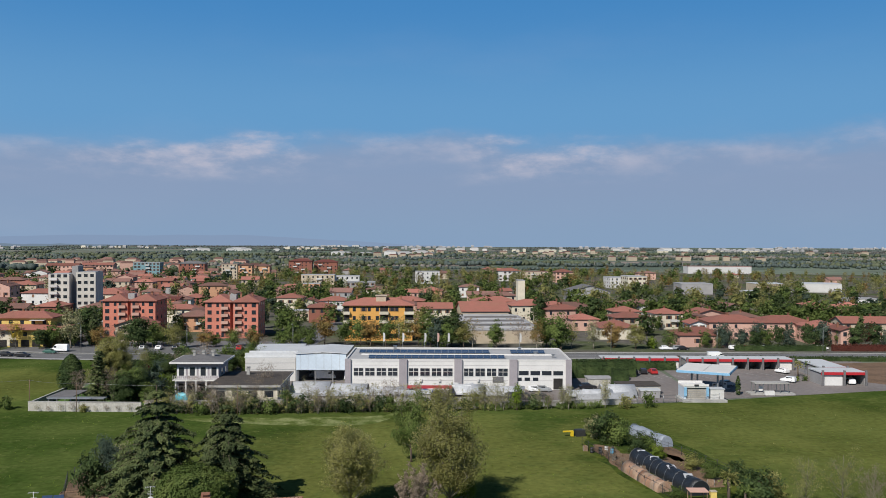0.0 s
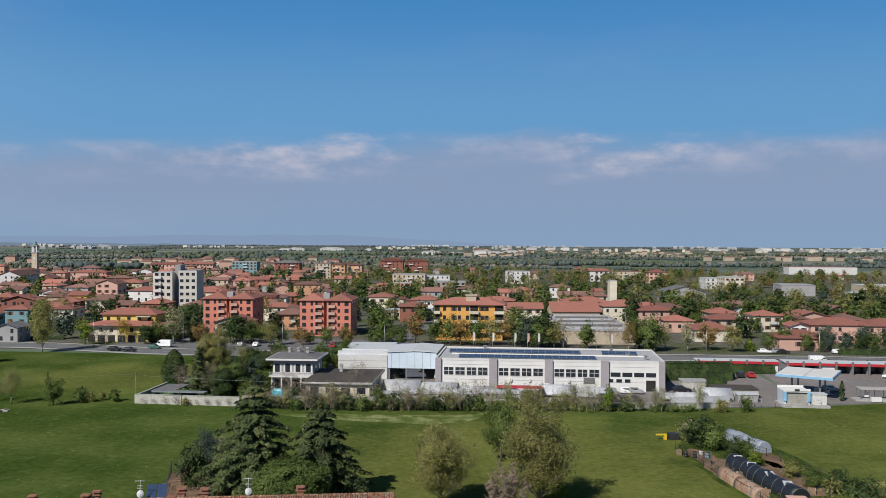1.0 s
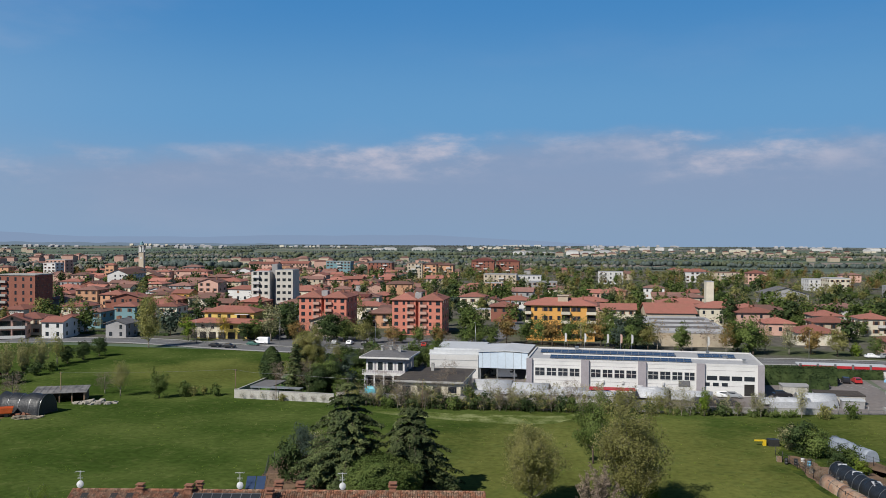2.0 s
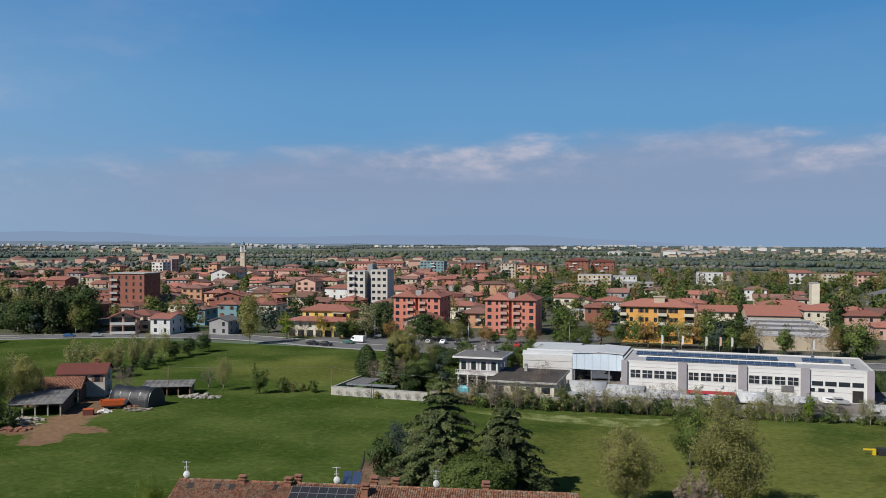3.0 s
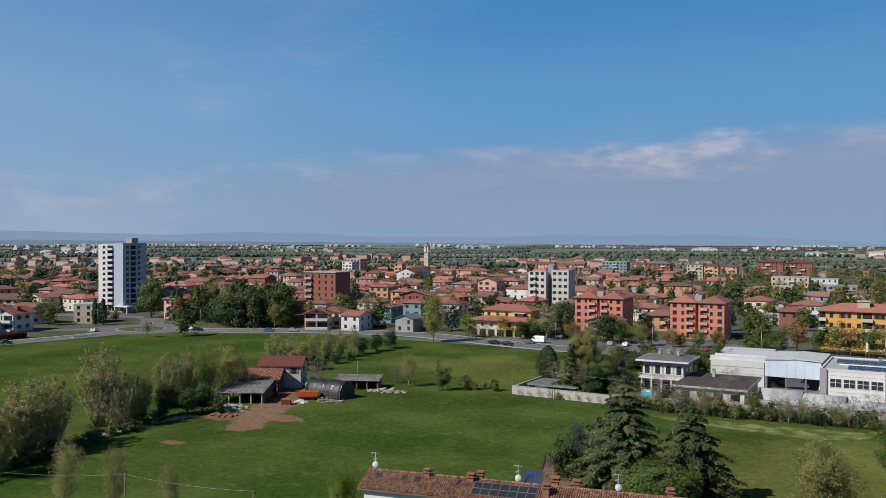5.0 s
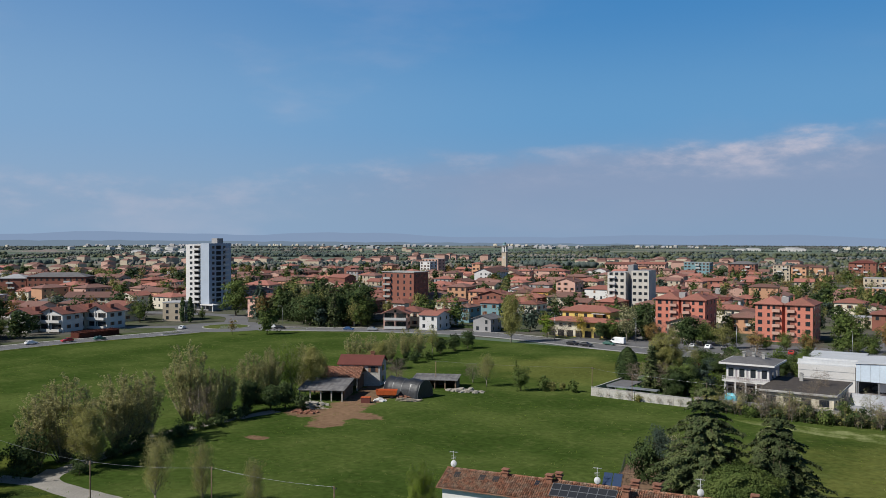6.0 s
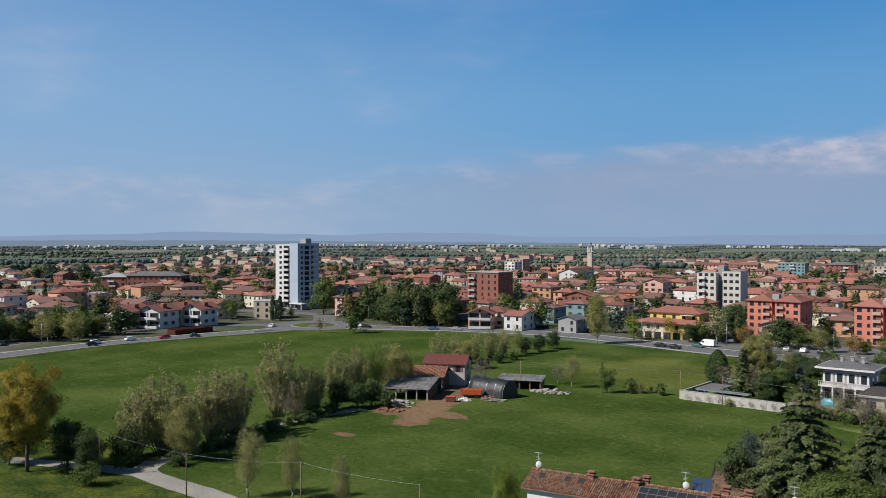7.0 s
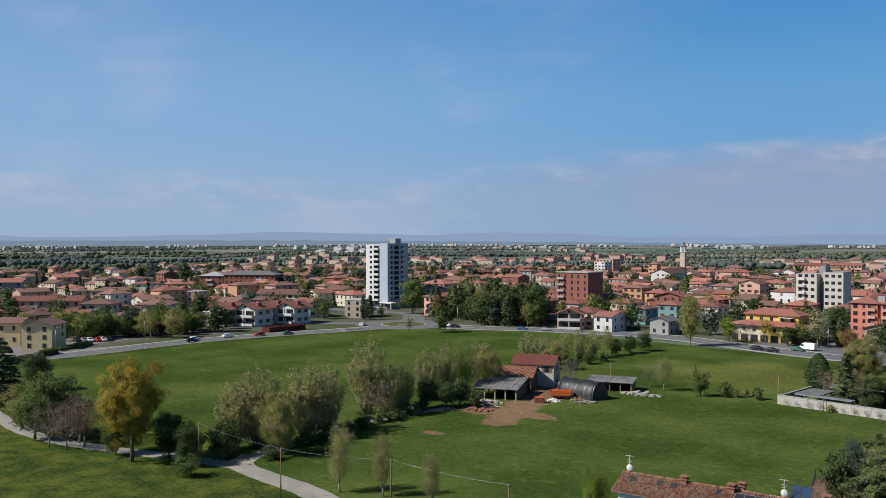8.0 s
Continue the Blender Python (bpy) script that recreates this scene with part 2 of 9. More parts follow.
M["tan_tarp"] = mat("tan_tarp", (0.344, 0.246, 0.180), 0.7, 0.25, 0.6, 3.0, bump=0.6, second=(0.279, 0.164, 0.107))
M["clear_sheet"] = mat("clear_sheet", (0.42, 0.43, 0.45), 0.45, 0.2, 0.6, 3.0)
M["grey_sheet"] = mat("grey_sheet", (0.25, 0.28, 0.33), 0.45, 0.15, 0.6, 3.0)
M["wood"] = mat("wood", (0.180, 0.123, 0.082), 0.9, 0.35, 1.0, 6.0, rand=0.3)
M["pale_wood"] = mat("pale_wood", (0.344, 0.295, 0.230), 0.9, 0.3, 1.0, 6.0, rand=0.3)
M["bark"] = mat("bark", (0.107, 0.082, 0.061), 0.95, 0.35, 1.0, 8.0, rand=0.2)
M["young_bark"] = mat("young_bark", (0.19, 0.17, 0.115), 0.95, 0.3, 1.0, 8.0, rand=0.15)
M["pale_bark"] = mat("pale_bark", (0.221, 0.197, 0.156), 0.95, 0.3, 1.0, 8.0, rand=0.15)
M["tyre"] = mat("tyre", (0.016, 0.016, 0.016), 0.9, 0.2)
M["stone"] = mat("stone", (0.328, 0.303, 0.262), 0.9, 0.25, 0.5, 4.0)
M["brick"] = mat("brick", (0.246, 0.115, 0.074), 0.9, 0.3, 1.0, 6.0)
M["shutter"] = mat("shutter", (0.164, 0.090, 0.057), 0.8, 0.2, 1.0, 4.0, rand=0.4)
# near-black for flat panels that paint the shade inside openings and recesses
M["inside_shade"] = mat("inside_shade", (0.029, 0.027, 0.026), 0.95, 0.3)


def plain(name, col, rough, metal=0.0, spec=0.5):
    m = mat(name, col, rough, 0.1, 0.4, 3.0, metal=metal, spec=spec)
    return m


M["glass"] = plain("glass", (0.025, 0.03, 0.038), 0.08, 0.0, 0.6)
M["car_glass"] = plain("car_glass", (0.02, 0.024, 0.03), 0.05, 0.0, 0.7)
M["solar_dark"] = plain("solar_dark", (0.03, 0.032, 0.036), 0.25, 0.0, 0.5)
M["canopy_blue"] = plain("canopy_blue", (0.2, 0.4, 0.58), 0.5)
M["pale_yellow"] = plain("pale_yellow", (0.6, 0.49, 0.27), 0.85, 0.0, 0.3)
M["solar"] = plain("solar", (0.03, 0.05, 0.1), 0.18, 0.0, 0.6)
for key, c in (("car_white", (0.75, 0.75, 0.75)), ("car_grey", (0.28, 0.29, 0.3)), ("car_black", (0.02, 0.02, 0.024)), ("car_red", (0.4, 0.03, 0.03)), ("car_blue", (0.04, 0.09, 0.2)), ("car_green", (0.05, 0.12, 0.1))):
    M[key] = plain(key, c, 0.25, 0.0, 0.6)
M["leaf_dark"] = leaf_mat("leaf_dark", (0.05, 0.08, 0.028), (0.07, 0.1, 0.035))
M["leaf_mid"] = leaf_mat("leaf_mid", (0.092, 0.134, 0.034), (0.122, 0.158, 0.044))
M["leaf_fresh"] = leaf_mat("leaf_fresh", (0.12, 0.18, 0.02), (0.15, 0.2, 0.03))
M["leaf_olive"] = leaf_mat("leaf_olive", (0.285, 0.28, 0.092), (0.315, 0.3, 0.115), 0.5, 0.14)
M["leaf_bud"] = leaf_mat("leaf_bud", (0.34, 0.325, 0.14), (0.37, 0.345, 0.165), 0.5, 0.14)
M["leaf_gold"] = leaf_mat("leaf_gold", (0.4, 0.29, 0.04), (0.32, 0.26, 0.05))
M["leaf_rust"] = leaf_mat("leaf_rust", (0.26, 0.16, 0.055), (0.22, 0.17, 0.06))
M["leaf_pale"] = leaf_mat("leaf_pale", (0.25, 0.25, 0.12), (0.32, 0.3, 0.17))
M["leaf_red"] = leaf_mat("leaf_red", (0.11, 0.035, 0.025), (0.085, 0.03, 0.022))
M["leaf_bluegreen"] = leaf_mat("leaf_bluegreen", (0.065, 0.095, 0.07), (0.08, 0.11, 0.08))
M["needle"] = leaf_mat("needle", (0.07, 0.094, 0.038), (0.11, 0.132, 0.05), 0.2, 0.25)
# far tree colours paled and greyed: the haze of distance is painted in
M["haze_leaf"] = leaf_mat("haze_leaf", (0.165, 0.185, 0.172), (0.195, 0.205, 0.195), 0.4, 0.12)
M["haze_dark"] = leaf_mat("haze_dark", (0.095, 0.125, 0.115), (0.12, 0.145, 0.135), 0.3, 0.12)
M["haze_green"] = leaf_mat("haze_green", (0.12, 0.145, 0.09), (0.15, 0.165, 0.105), 0.35, 0.2)
M["haze_twig"] = leaf_mat("haze_twig", (0.19, 0.175, 0.155), (0.21, 0.19, 0.165), 0.2, 0.12)
M["twig"] = leaf_mat("twig", (0.2, 0.155, 0.12), (0.24, 0.185, 0.14), 0.1)

# ---------------------------------------------------------------- mesh helpers


def box(bm, cx, cy, cz, sx, sy, sz, mi=0, rot=0.0):
    m = Matrix.Translation((cx, cy, cz)) @ Matrix.Rotation(rot, 4, "Z") @ Matrix.Diagonal((sx, sy, sz, 1))
    r = bmesh.ops.create_cube(bm, size=1, matrix=m)
    for v in r["verts"]:
        for f in v.link_faces:
            f.material_index = mi


def quad(bm, *pts, mi=0):
    f = bm.faces.new([bm.verts.new(p) for p in pts])
    f.material_index = mi
    return f


def shell(bm, thick):
    """Gives an open sheet its thickness."""
    bm.normal_update()
    bmesh.ops.solidify(bm, geom=bm.faces[:], thickness=thick)


def boxes(*args):
    bm = bmesh.new()
    for a in args:
        box(bm, *a)
    return bm


def rod(bm, p, q, r0, r1=None, n=6, mi=0):
    p, q = Vector(p), Vector(q)
    r1 = r0 if r1 is None else r1
    d = (q - p).normalized()
    a = d.orthogonal().normalized()
    b = d.cross(a)
    lo, hi = [], []
    for i in range(n):
        t = 2 * math.pi * i / n
        o = a * math.cos(t) + b * math.sin(t)
        lo.append(bm.verts.new(p + o * r0)), hi.append(bm.verts.new(q + o * r1))
    for i in range(n):
        f = bm.faces.new((lo[i], lo[(i + 1) % n], hi[(i + 1) % n], hi[i]))
        f.material_index, f.smooth = mi, True
    bm.faces.new(lo[::-1]).material_index = mi
    bm.faces.new(hi).material_index = mi


def bent(bm, pts, r, n=5):
    """One connected tube along a line of points."""
    pts = [Vector(p) for p in pts]
    rings = []
    for i, p in enumerate(pts):
        d = (pts[min(i + 1, len(pts) - 1)] - pts[max(i - 1, 0)]).normalized()
        a = d.orthogonal().normalized()
        b = d.cross(a)
        if rings and a.dot(ref) < 0:
            a, b = -a, -b
        ref = a
        rings.append([bm.verts.new(p + (a * math.cos(2 * math.pi * k / n) + b * math.sin(2 * math.pi * k / n)) * r) for k in range(n)])
    for u, v in zip(rings, rings[1:]):
        for k in range(n):
            bm.faces.new((u[k], u[(k + 1) % n], v[(k + 1) % n], v[k]))


def stack(bm, sections, cx=0.0, cy=0.0, ratio=1.0):
    """A closed square column through (height, half width) sections."""
    rings = [[bm.verts.new((cx + sx * r, cy + sy * r * ratio, z)) for sx, sy in ((-1, -1), (1, -1), (1, 1), (-1, 1))] for z, r in sections]
    for a, b in zip(rings, rings[1:]):
        for i in range(4):
            bm.faces.new((a[i], a[(i + 1) % 4], b[(i + 1) % 4], b[i]))
    bm.faces.new(rings[0][::-1]), bm.faces.new(rings[-1])


def mesh_of(name, bm, *mats):
    me = bpy.data.meshes.new(name)
    bm.normal_update()
    bm.to_mesh(me)
    bm.free()
    for k in mats:
        me.materials.append(M[k] if isinstance(k, str) else k)
    return me


def part(name, bm, material, parent, label="", at=None, rz=0.0):
    """One mesh object under a thing or a part; bm may be a ready mesh."""
    mats = material if isinstance(material, tuple) else (material,)
    me = mesh_of(name, bm, *mats) if isinstance(bm, bmesh.types.BMesh) else bm
    ob = new(name, me)
    ob.parent = parent
    if at is not None:
        ob.matrix_basis = pose(*at, 0, 0, rz)
    if label:
        tagged(ob, label)
    return ob


def thing(name, label, category, x, y, rot=0.0, z=0.0, group="", kind=""):
    ob = new(name)
    ob.matrix_basis = pose(x, y, z, 0, 0, rot)
    return tagged(ob, label, category, group, kind)


def gable(bm, w, d, h, rise, over=0.4, thick=0.18, mi=0, y0=0.0):
    """Ridge along x, over a footprint w by d that starts at y0."""
    for s in (0, 1):
        ya, yb = (y0 - over, y0 + d / 2) if s == 0 else (y0 + d + over, y0 + d / 2)
        za = h - rise * over / (d / 2)
        pts = [(-w / 2 - over, ya, za), (w / 2 + over, ya, za), (w / 2 + over, yb, h + rise), (-w / 2 - over, yb, h + rise)]
        lo = [bm.verts.new(p) for p in pts]
        hi = [bm.verts.new((p[0], p[1], p[2] + thick)) for p in pts]
        for f in ((lo[3], lo[2], lo[1], lo[0]), hi, *((lo[i], lo[(i + 1) % 4], hi[(i + 1) % 4], hi[i]) for i in range(4))):
            bm.faces.new(f).material_index = mi


def hip(bm, w, d, h, rise, over=0.6, thick=0.2, mi=0, y0=0.0, cx=0.0):
    x0, x1, ya, yb = cx - w / 2 - over, cx + w / 2 + over, y0 - over, y0 + d + over
    k = min(x1 - x0, yb - ya) / 2
    ym, xm = (ya + yb) / 2, (x0 + x1) / 2
    if x1 - x0 >= yb - ya:
        r = [(x0 + k, ym, h + thick + rise), (x1 - k, ym, h + thick + rise)]
    else:
        r = [(xm, ya + k, h + thick + rise), (xm, yb - k, h + thick + rise)]
    lo = [bm.verts.new(p) for p in ((x0, ya, h), (x1, ya, h), (x1, yb, h), (x0, yb, h))]
    hi = [bm.verts.new((v.co.x, v.co.y, h + thick)) for v in lo]
    bm.faces.new(lo[::-1]).material_index = mi
    for i in range(4):
        bm.faces.new((lo[i], lo[(i + 1) % 4], hi[(i + 1) % 4], hi[i])).material_index = mi
    a, b = bm.verts.new(r[0]), bm.verts.new(r[1])
    if x1 - x0 >= yb - ya:
        fs = ((hi[0], hi[1], b, a), (hi[1], hi[2], b), (hi[2], hi[3], a, b), (hi[3], hi[0], a))
    else:
        fs = ((hi[0], hi[1], a), (hi[1], hi[2], b, a), (hi[2], hi[3], b), (hi[3], hi[0], a, b))
    for f in fs:
        bm.faces.new(f).material_index = mi


def flat_sheet(name, pts, z, material, label, category, kind="structure"):
    bm = bmesh.new()
    vs = [bm.verts.new((x, y, z)) for x, y in pts]
    f = bm.faces.new(vs)
    if f.normal.z < 0:
        f.normal_flip()
    bm.normal_update()
    if bm.faces[:][0].normal.z < 0:
        bmesh.ops.reverse_faces(bm, faces=bm.faces[:])
    return tagged(new(name, mesh_of(name, bm, material)), label, category, kind=kind)


def patch(name, pts, z, material, label, category, wob=0.8):
    """A flat patch with a soft, uneven outline."""
    p = [Vector((*q, 0)) for q in pts]
    out = []
    for i in range(len(p)):
        a, b, c, d = p[i - 1], p[i], p[(i + 1) % len(p)], p[(i + 2) % len(p)]
        for k in range(10):
            t = k / 10
            q = 0.5 * (2 * b + (c - a) * t + (2 * a - 5 * b + 4 * c - d) * t * t + (3 * b - a - 3 * c + d) * t ** 3)
            w = noise.noise_vector(q * 0.45) * wob
            out.append((q.x + w.x, q.y + w.y))
    return flat_sheet(name, out, z, material, label, category)


def smooth_line(pts, n=8):
    p = [Vector((*q, 0)) for q in pts]
    p = [p[0] * 2 - p[1], *p, p[-1] * 2 - p[-2]]
    out = []
    for i in range(1, len(p) - 2):
        for k in range(n):
            t = k / n
            a, b, c, d = p[i - 1:i + 3]
            out.append(0.5 * (2 * b + (c - a) * t + (2 * a - 5 * b + 4 * c - d) * t * t + (3 * b - a - 3 * c + d) * t ** 3))
    out.append(p[-2])
    return out


def strip(bm, pts, half, z, offset=0.0, thick=0.0, gaps=None, wob=0.0):
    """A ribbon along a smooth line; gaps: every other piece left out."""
    line = smooth_line(pts)
    rows = []
    for i, q in enumerate(line):
        d = (line[min(i + 1, len(line) - 1)] - line[max(i - 1, 0)]).normalized()
        s = Vector((-d.y, d.x, 0))
        w = half + wob * (noise.noise(q * 0.35) if wob else 0)
        rows.append((bm.verts.new(q + s * (offset + w) + Vector((0, 0, z))), bm.verts.new(q + s * (offset - w) + Vector((0, 0, z)))))
    for i in range(len(rows) - 1):
        if gaps and i % gaps:
            continue
        bm.faces.new((rows[i][1], rows[i + 1][1], rows[i + 1][0], rows[i][0]))


def road(name, pts, half, z, material, label, wob=0.0):
    bm = bmesh.new()
    strip(bm, pts, half, z, wob=wob)
    return tagged(new(name, mesh_of(name, bm, material)), label, "road", kind="structure")


# ---------------------------------------------------------------- trees


def quads_mesh(name, centres, size, rng, material, flat=0.0, aspect=0.6, outward=None):
    """Many small leaf blades; outward: the way each one faces, on the whole."""
    n = len(centres)
    a = rng.normal(size=(n, 3))
    a[:, 2] *= 1 - flat
    a /= np.linalg.norm(a, axis=1)[:, None]
    side = rng.normal(size=(n, 3))
    if flat > 0.5:
        side[:, :2] *= 0.35
    if outward is not None:
        o = np.asarray(outward, float)
        o = o / (np.linalg.norm(o, axis=1)[:, None] + 1e-6)
        side = o * 1.6 + side * 0.6
        a = np.cross(side, a)
        a /= np.linalg.norm(a, axis=1)[:, None]
    b = np.cross(a, side) if outward is None else np.cross(side, a)
    b /= np.linalg.norm(b, axis=1)[:, None]
    s = size * rng.uniform(0.6, 1.3, size=(n, 1))
    c = np.asarray(centres)
    v = np.stack([c - a * s, c + b * s * aspect, c + a * s, c - b * s * aspect], 1).reshape(-1, 3)
    me = bpy.data.meshes.new(name)
    me.from_pydata(v.tolist(), [], [(4 * i, 4 * i + 1, 4 * i + 2, 4 * i + 3) for i in range(n)])
    me.materials.append(M[material])
    return me


PROTO = {}


def limb(bm, p, q, r0, r1, n=5):
    rod(bm, p, q, r0, r1, n)


def proto(kind, seed=0):
    """Trunk and crown meshes of one sort of tree, for its own full height."""
    key = (kind, seed)
    if key in PROTO:
        return PROTO[key]
    rng = np.random.default_rng(1000 + 17 * seed + sum(map(ord, kind)))
    bm, lite = bmesh.new(), bmesh.new()
    sort, leaf = kind.split(":")
    bark = "bark"
    pts, size, flat, aspect = [], 0.3, 0.0, 0.6
    if sort in ("round", "dense", "sparse", "bare", "bush", "near", "laurel", "big", "sapling"):
        h = {"round": 10, "dense": 10, "sparse": 12, "bare": 9, "bush": 3, "near": 13, "laurel": 8, "big": 14, "sapling": 10}[sort]
        low = {"round": 0.22, "dense": 0.12, "sparse": 0.2, "bare": 0.2, "bush": 0.05, "near": 0.12, "laurel": 0.05, "big": 0.3, "sapling": 0.14}[sort]
        wide = {"round": 0.36, "dense": 0.36, "sparse": 0.25, "bare": 0.36, "bush": 0.5, "near": 0.29, "laurel": 0.52, "big": 0.36, "sapling": 0.17}[sort]
        limbs = {"bush": 7, "near": 26, "sparse": 16, "sapling": 18, "laurel": 16, "big": 30}.get(sort, 11)
        subs = {"near": 9, "sparse": 7, "bare": 8, "laurel": 9, "big": 9}.get(sort, 6)
        per = {"round": 120, "dense": 150, "sparse": 46, "bare": 20, "bush": 50, "near": 120, "laurel": 330, "big": 210, "sapling": 60}[sort]
        spread = {"round": 0.085, "dense": 0.085, "sparse": 0.06, "bare": 0.06, "bush": 0.14, "near": 0.045, "laurel": 0.06, "big": 0.05, "sapling": 0.05}[sort] * h
        size = {"round": 0.16, "dense": 0.17, "sparse": 0.13, "bare": 0.1, "bush": 0.12, "near": 0.115, "laurel": 0.13, "big": 0.13, "sapling": 0.085}[sort]
        if sort in ("sparse", "near", "bare", "sapling"):
            bark = "pale_bark"
        rt = h * (0.018 if sort not in ("near", "sparse", "bare", "sapling") else 0.013)
        fork = Vector((rng.normal() * 0.1, rng.normal() * 0.1, h * low))
        limb(bm, (0, 0, -0.2), fork, rt * 1.4, rt, 7), limb(lite, (0, 0, -0.2), fork, rt * 1.4, rt, 5)
        crownmid, ch = h * (low + 1) / 2, h * (1 - low) / 2
        topv = Vector((rng.normal() * 0.2, rng.normal() * 0.2, h * 0.9))
        limb(bm, fork, topv, rt * 0.8, rt * 0.15, 6)
        for i in range(limbs):
            a = 2.4 * i + rng.uniform(-0.4, 0.4)
            u = (i + 0.5) / limbs
            zz = -0.75 + 1.65 * u
            rad = wide * h * math.sqrt(max(0.05, 1 - (zz * 0.92) ** 2)) * rng.uniform(0.75 if sort == "big" else 0.6, 1.0)
            if sort in ("sparse", "near", "sapling"):
                rad *= 1.05 - 0.2 * u
            tip = Vector((math.cos(a) * rad, math.sin(a) * rad, crownmid + ch * zz * 0.92 + rng.normal() * 0.02 * h))
            start = fork.lerp(topv, max(0.0, min(0.9, u * 0.8 - 0.05)))
            if sort in ("sparse", "near", "bare", "sapling"):
                start = fork.lerp(topv, max(0.0, min(0.8, u * 0.75 - 0.18)))
            midp = start.lerp(tip, 0.5) + Vector((0, 0, -0.02 * h if sort != "sparse" else -0.05 * h))
            limb(bm, start, midp, rt * 0.45, rt * 0.25)
            limb(bm, midp, tip, rt * 0.25, rt * 0.06)
            limb(lite, start, tip, rt * 0.4, rt * 0.06, 3)
            for k in range(subs):
                t = rng.uniform(0.35, 1.0)
                s0 = start.lerp(tip, t)
                off = Vector(rng.normal(size=3)) * h * 0.075 * (1.5 if sort == "bush" else 1)
                if sort in ("sparse", "near", "sapling"):
                    off = Vector((off.x * 0.7, off.y * 0.7, abs(off.z) + 0.02 * h))
                elif sort == "bare":
                    off.z += 0.03 * h
                s1 = s0 + off
                limb(bm, s0, s1, rt * 0.12, rt * 0.03, 3)
                m = int(per * rng.uniform(0.5, 1.5))
                cl = rng.normal(size=(m, 3))
                cl *= (rng.random((m, 1)) ** 0.4) / np.linalg.norm(cl, axis=1)[:, None]
                cl = cl * 1.6 * spread * np.array([1, 1, 1.25 if sort in ("sparse", "near", "sapling") else 0.75]) + np.array(s1)
                pts.append(cl)
                if sort in ("bare", "sparse", "near", "sapling"):
                    for _ in range(4):
                        d = Vector(rng.normal(size=3)) * 0.045 * h
                        d.z = abs(d.z) + 0.035 * h
                        limb(bm, s1, s1 + d, rt * 0.05, rt * 0.02, 3)
        if sort == "laurel":
            d = rng.normal(size=(15000, 3))
            d /= np.linalg.norm(d, axis=1)[:, None]
            lump = np.array([1 + 0.1 * noise.noise(Vector(q) * 3.2) + 0.05 * noise.noise(Vector(q) * 8) for q in d])
            d = d[d[:, 2] > -0.7] * (lump * rng.uniform(0.9, 1.03, size=len(lump)))[d[:, 2] > -0.7, None]
            pts.append(d * [wide * h, wide * h, ch] + [0, 0, crownmid])
    elif sort == "brush":
        h, size, bark = 12, 0.12, "young_bark"
        for i in range(26):
            a, u = 2.4 * i + rng.uniform(-0.5, 0.5), math.sqrt((i + 0.5) / 26)
            r = 0.27 * h * u * rng.uniform(0.8, 1.15)
            tip = Vector((math.cos(a) * r, math.sin(a) * r, h * (1 - 0.42 * u * u) * rng.uniform(0.86, 1.02)))
            foot = Vector((math.cos(a) * 0.5 * u, math.sin(a) * 0.5 * u, -0.2))
            bend = foot.lerp(tip, 0.45) + Vector((math.cos(a), math.sin(a), 0)) * 0.12 * r
            limb(bm, foot, bend, 0.075, 0.05, 4), limb(bm, bend, tip, 0.05, 0.012, 3), limb(lite, foot, tip, 0.07, 0.01, 3)
            for k in range(20):
                t = rng.uniform(0.12, 1.0)
                q = bend.lerp(tip, (t - 0.4) / 0.6) if t > 0.4 else foot.lerp(bend, t / 0.4)
                d = Vector((rng.normal() * 0.45, rng.normal() * 0.45, rng.uniform(0.5, 1.5))) * (1.15 - 0.5 * t)
                limb(bm, q, q + d, 0.014, 0.006, 3)
                m = 19
                cl = np.array(q)[None, :] + np.array(d)[None, :] * rng.uniform(0.1, 1.1, size=(m, 1)) + rng.uniform(-0.22, 0.22, size=(m, 3))
                pts.append(cl)
    elif sort in ("cedar", "fir", "spruce"):
        h = {"cedar": 16, "fir": 12, "spruce": 10}[sort]
        base_r = {"cedar": 0.42, "fir": 0.2, "spruce": 0.27}[sort] * h
        tiers = {"cedar": 17, "fir": 22, "spruce": 16}[sort]
        per = {"cedar": 430, "fir": 60, "spruce": 48}[sort]
        size = {"cedar": 0.25, "fir": 0.28, "spruce": 0.28}[sort]
        limb(bm, (0, 0, -0.2), (0, 0, h), h * 0.018, 0.03, 7)
        lean = rng.uniform(0.8, 1.2, size=8)
        for i in range(tiers):
            u = (i + rng.uniform(0, 0.8)) / tiers
            z = h * (0.06 + 0.92 * u)
            rr = base_r * (1 - u) ** (0.75 if sort == "cedar" else 0.7) * rng.uniform(0.75, 1.1) + 0.25
            nb = 9 if sort == "cedar" else 6
            for k in range(nb):
                a = 2 * math.pi * (k + rng.uniform(-0.3, 0.3)) / nb + i * 1.1
                L = rr * rng.uniform(0.7, 1.15) * lean[int(a * 1.27) % 8]
                rise = 0.12 if sort == "cedar" else -0.1
                p0 = Vector((0, 0, z))
                p1 = Vector((math.cos(a) * L * 0.6, math.sin(a) * L * 0.6, z + rise * L * 0.6))
                p2 = Vector((math.cos(a) * L, math.sin(a) * L, z + rise * L * 0.3 - 0.1 * L))
                limb(bm, p0, p1, 0.06, 0.035, 4)
                limb(bm, p1, p2, 0.035, 0.01, 3)
                m = max(6, int(per * L / base_r * rng.uniform(0.7, 1.2)))
                t = rng.uniform(0.15, 1.05, size=m)
                side = rng.normal(size=m) * (0.22 - 0.1 * t) * L
                drop = -np.abs(rng.normal(size=m)) * 0.1 * (1 + 0.2 * L) - np.abs(side) * 0.25
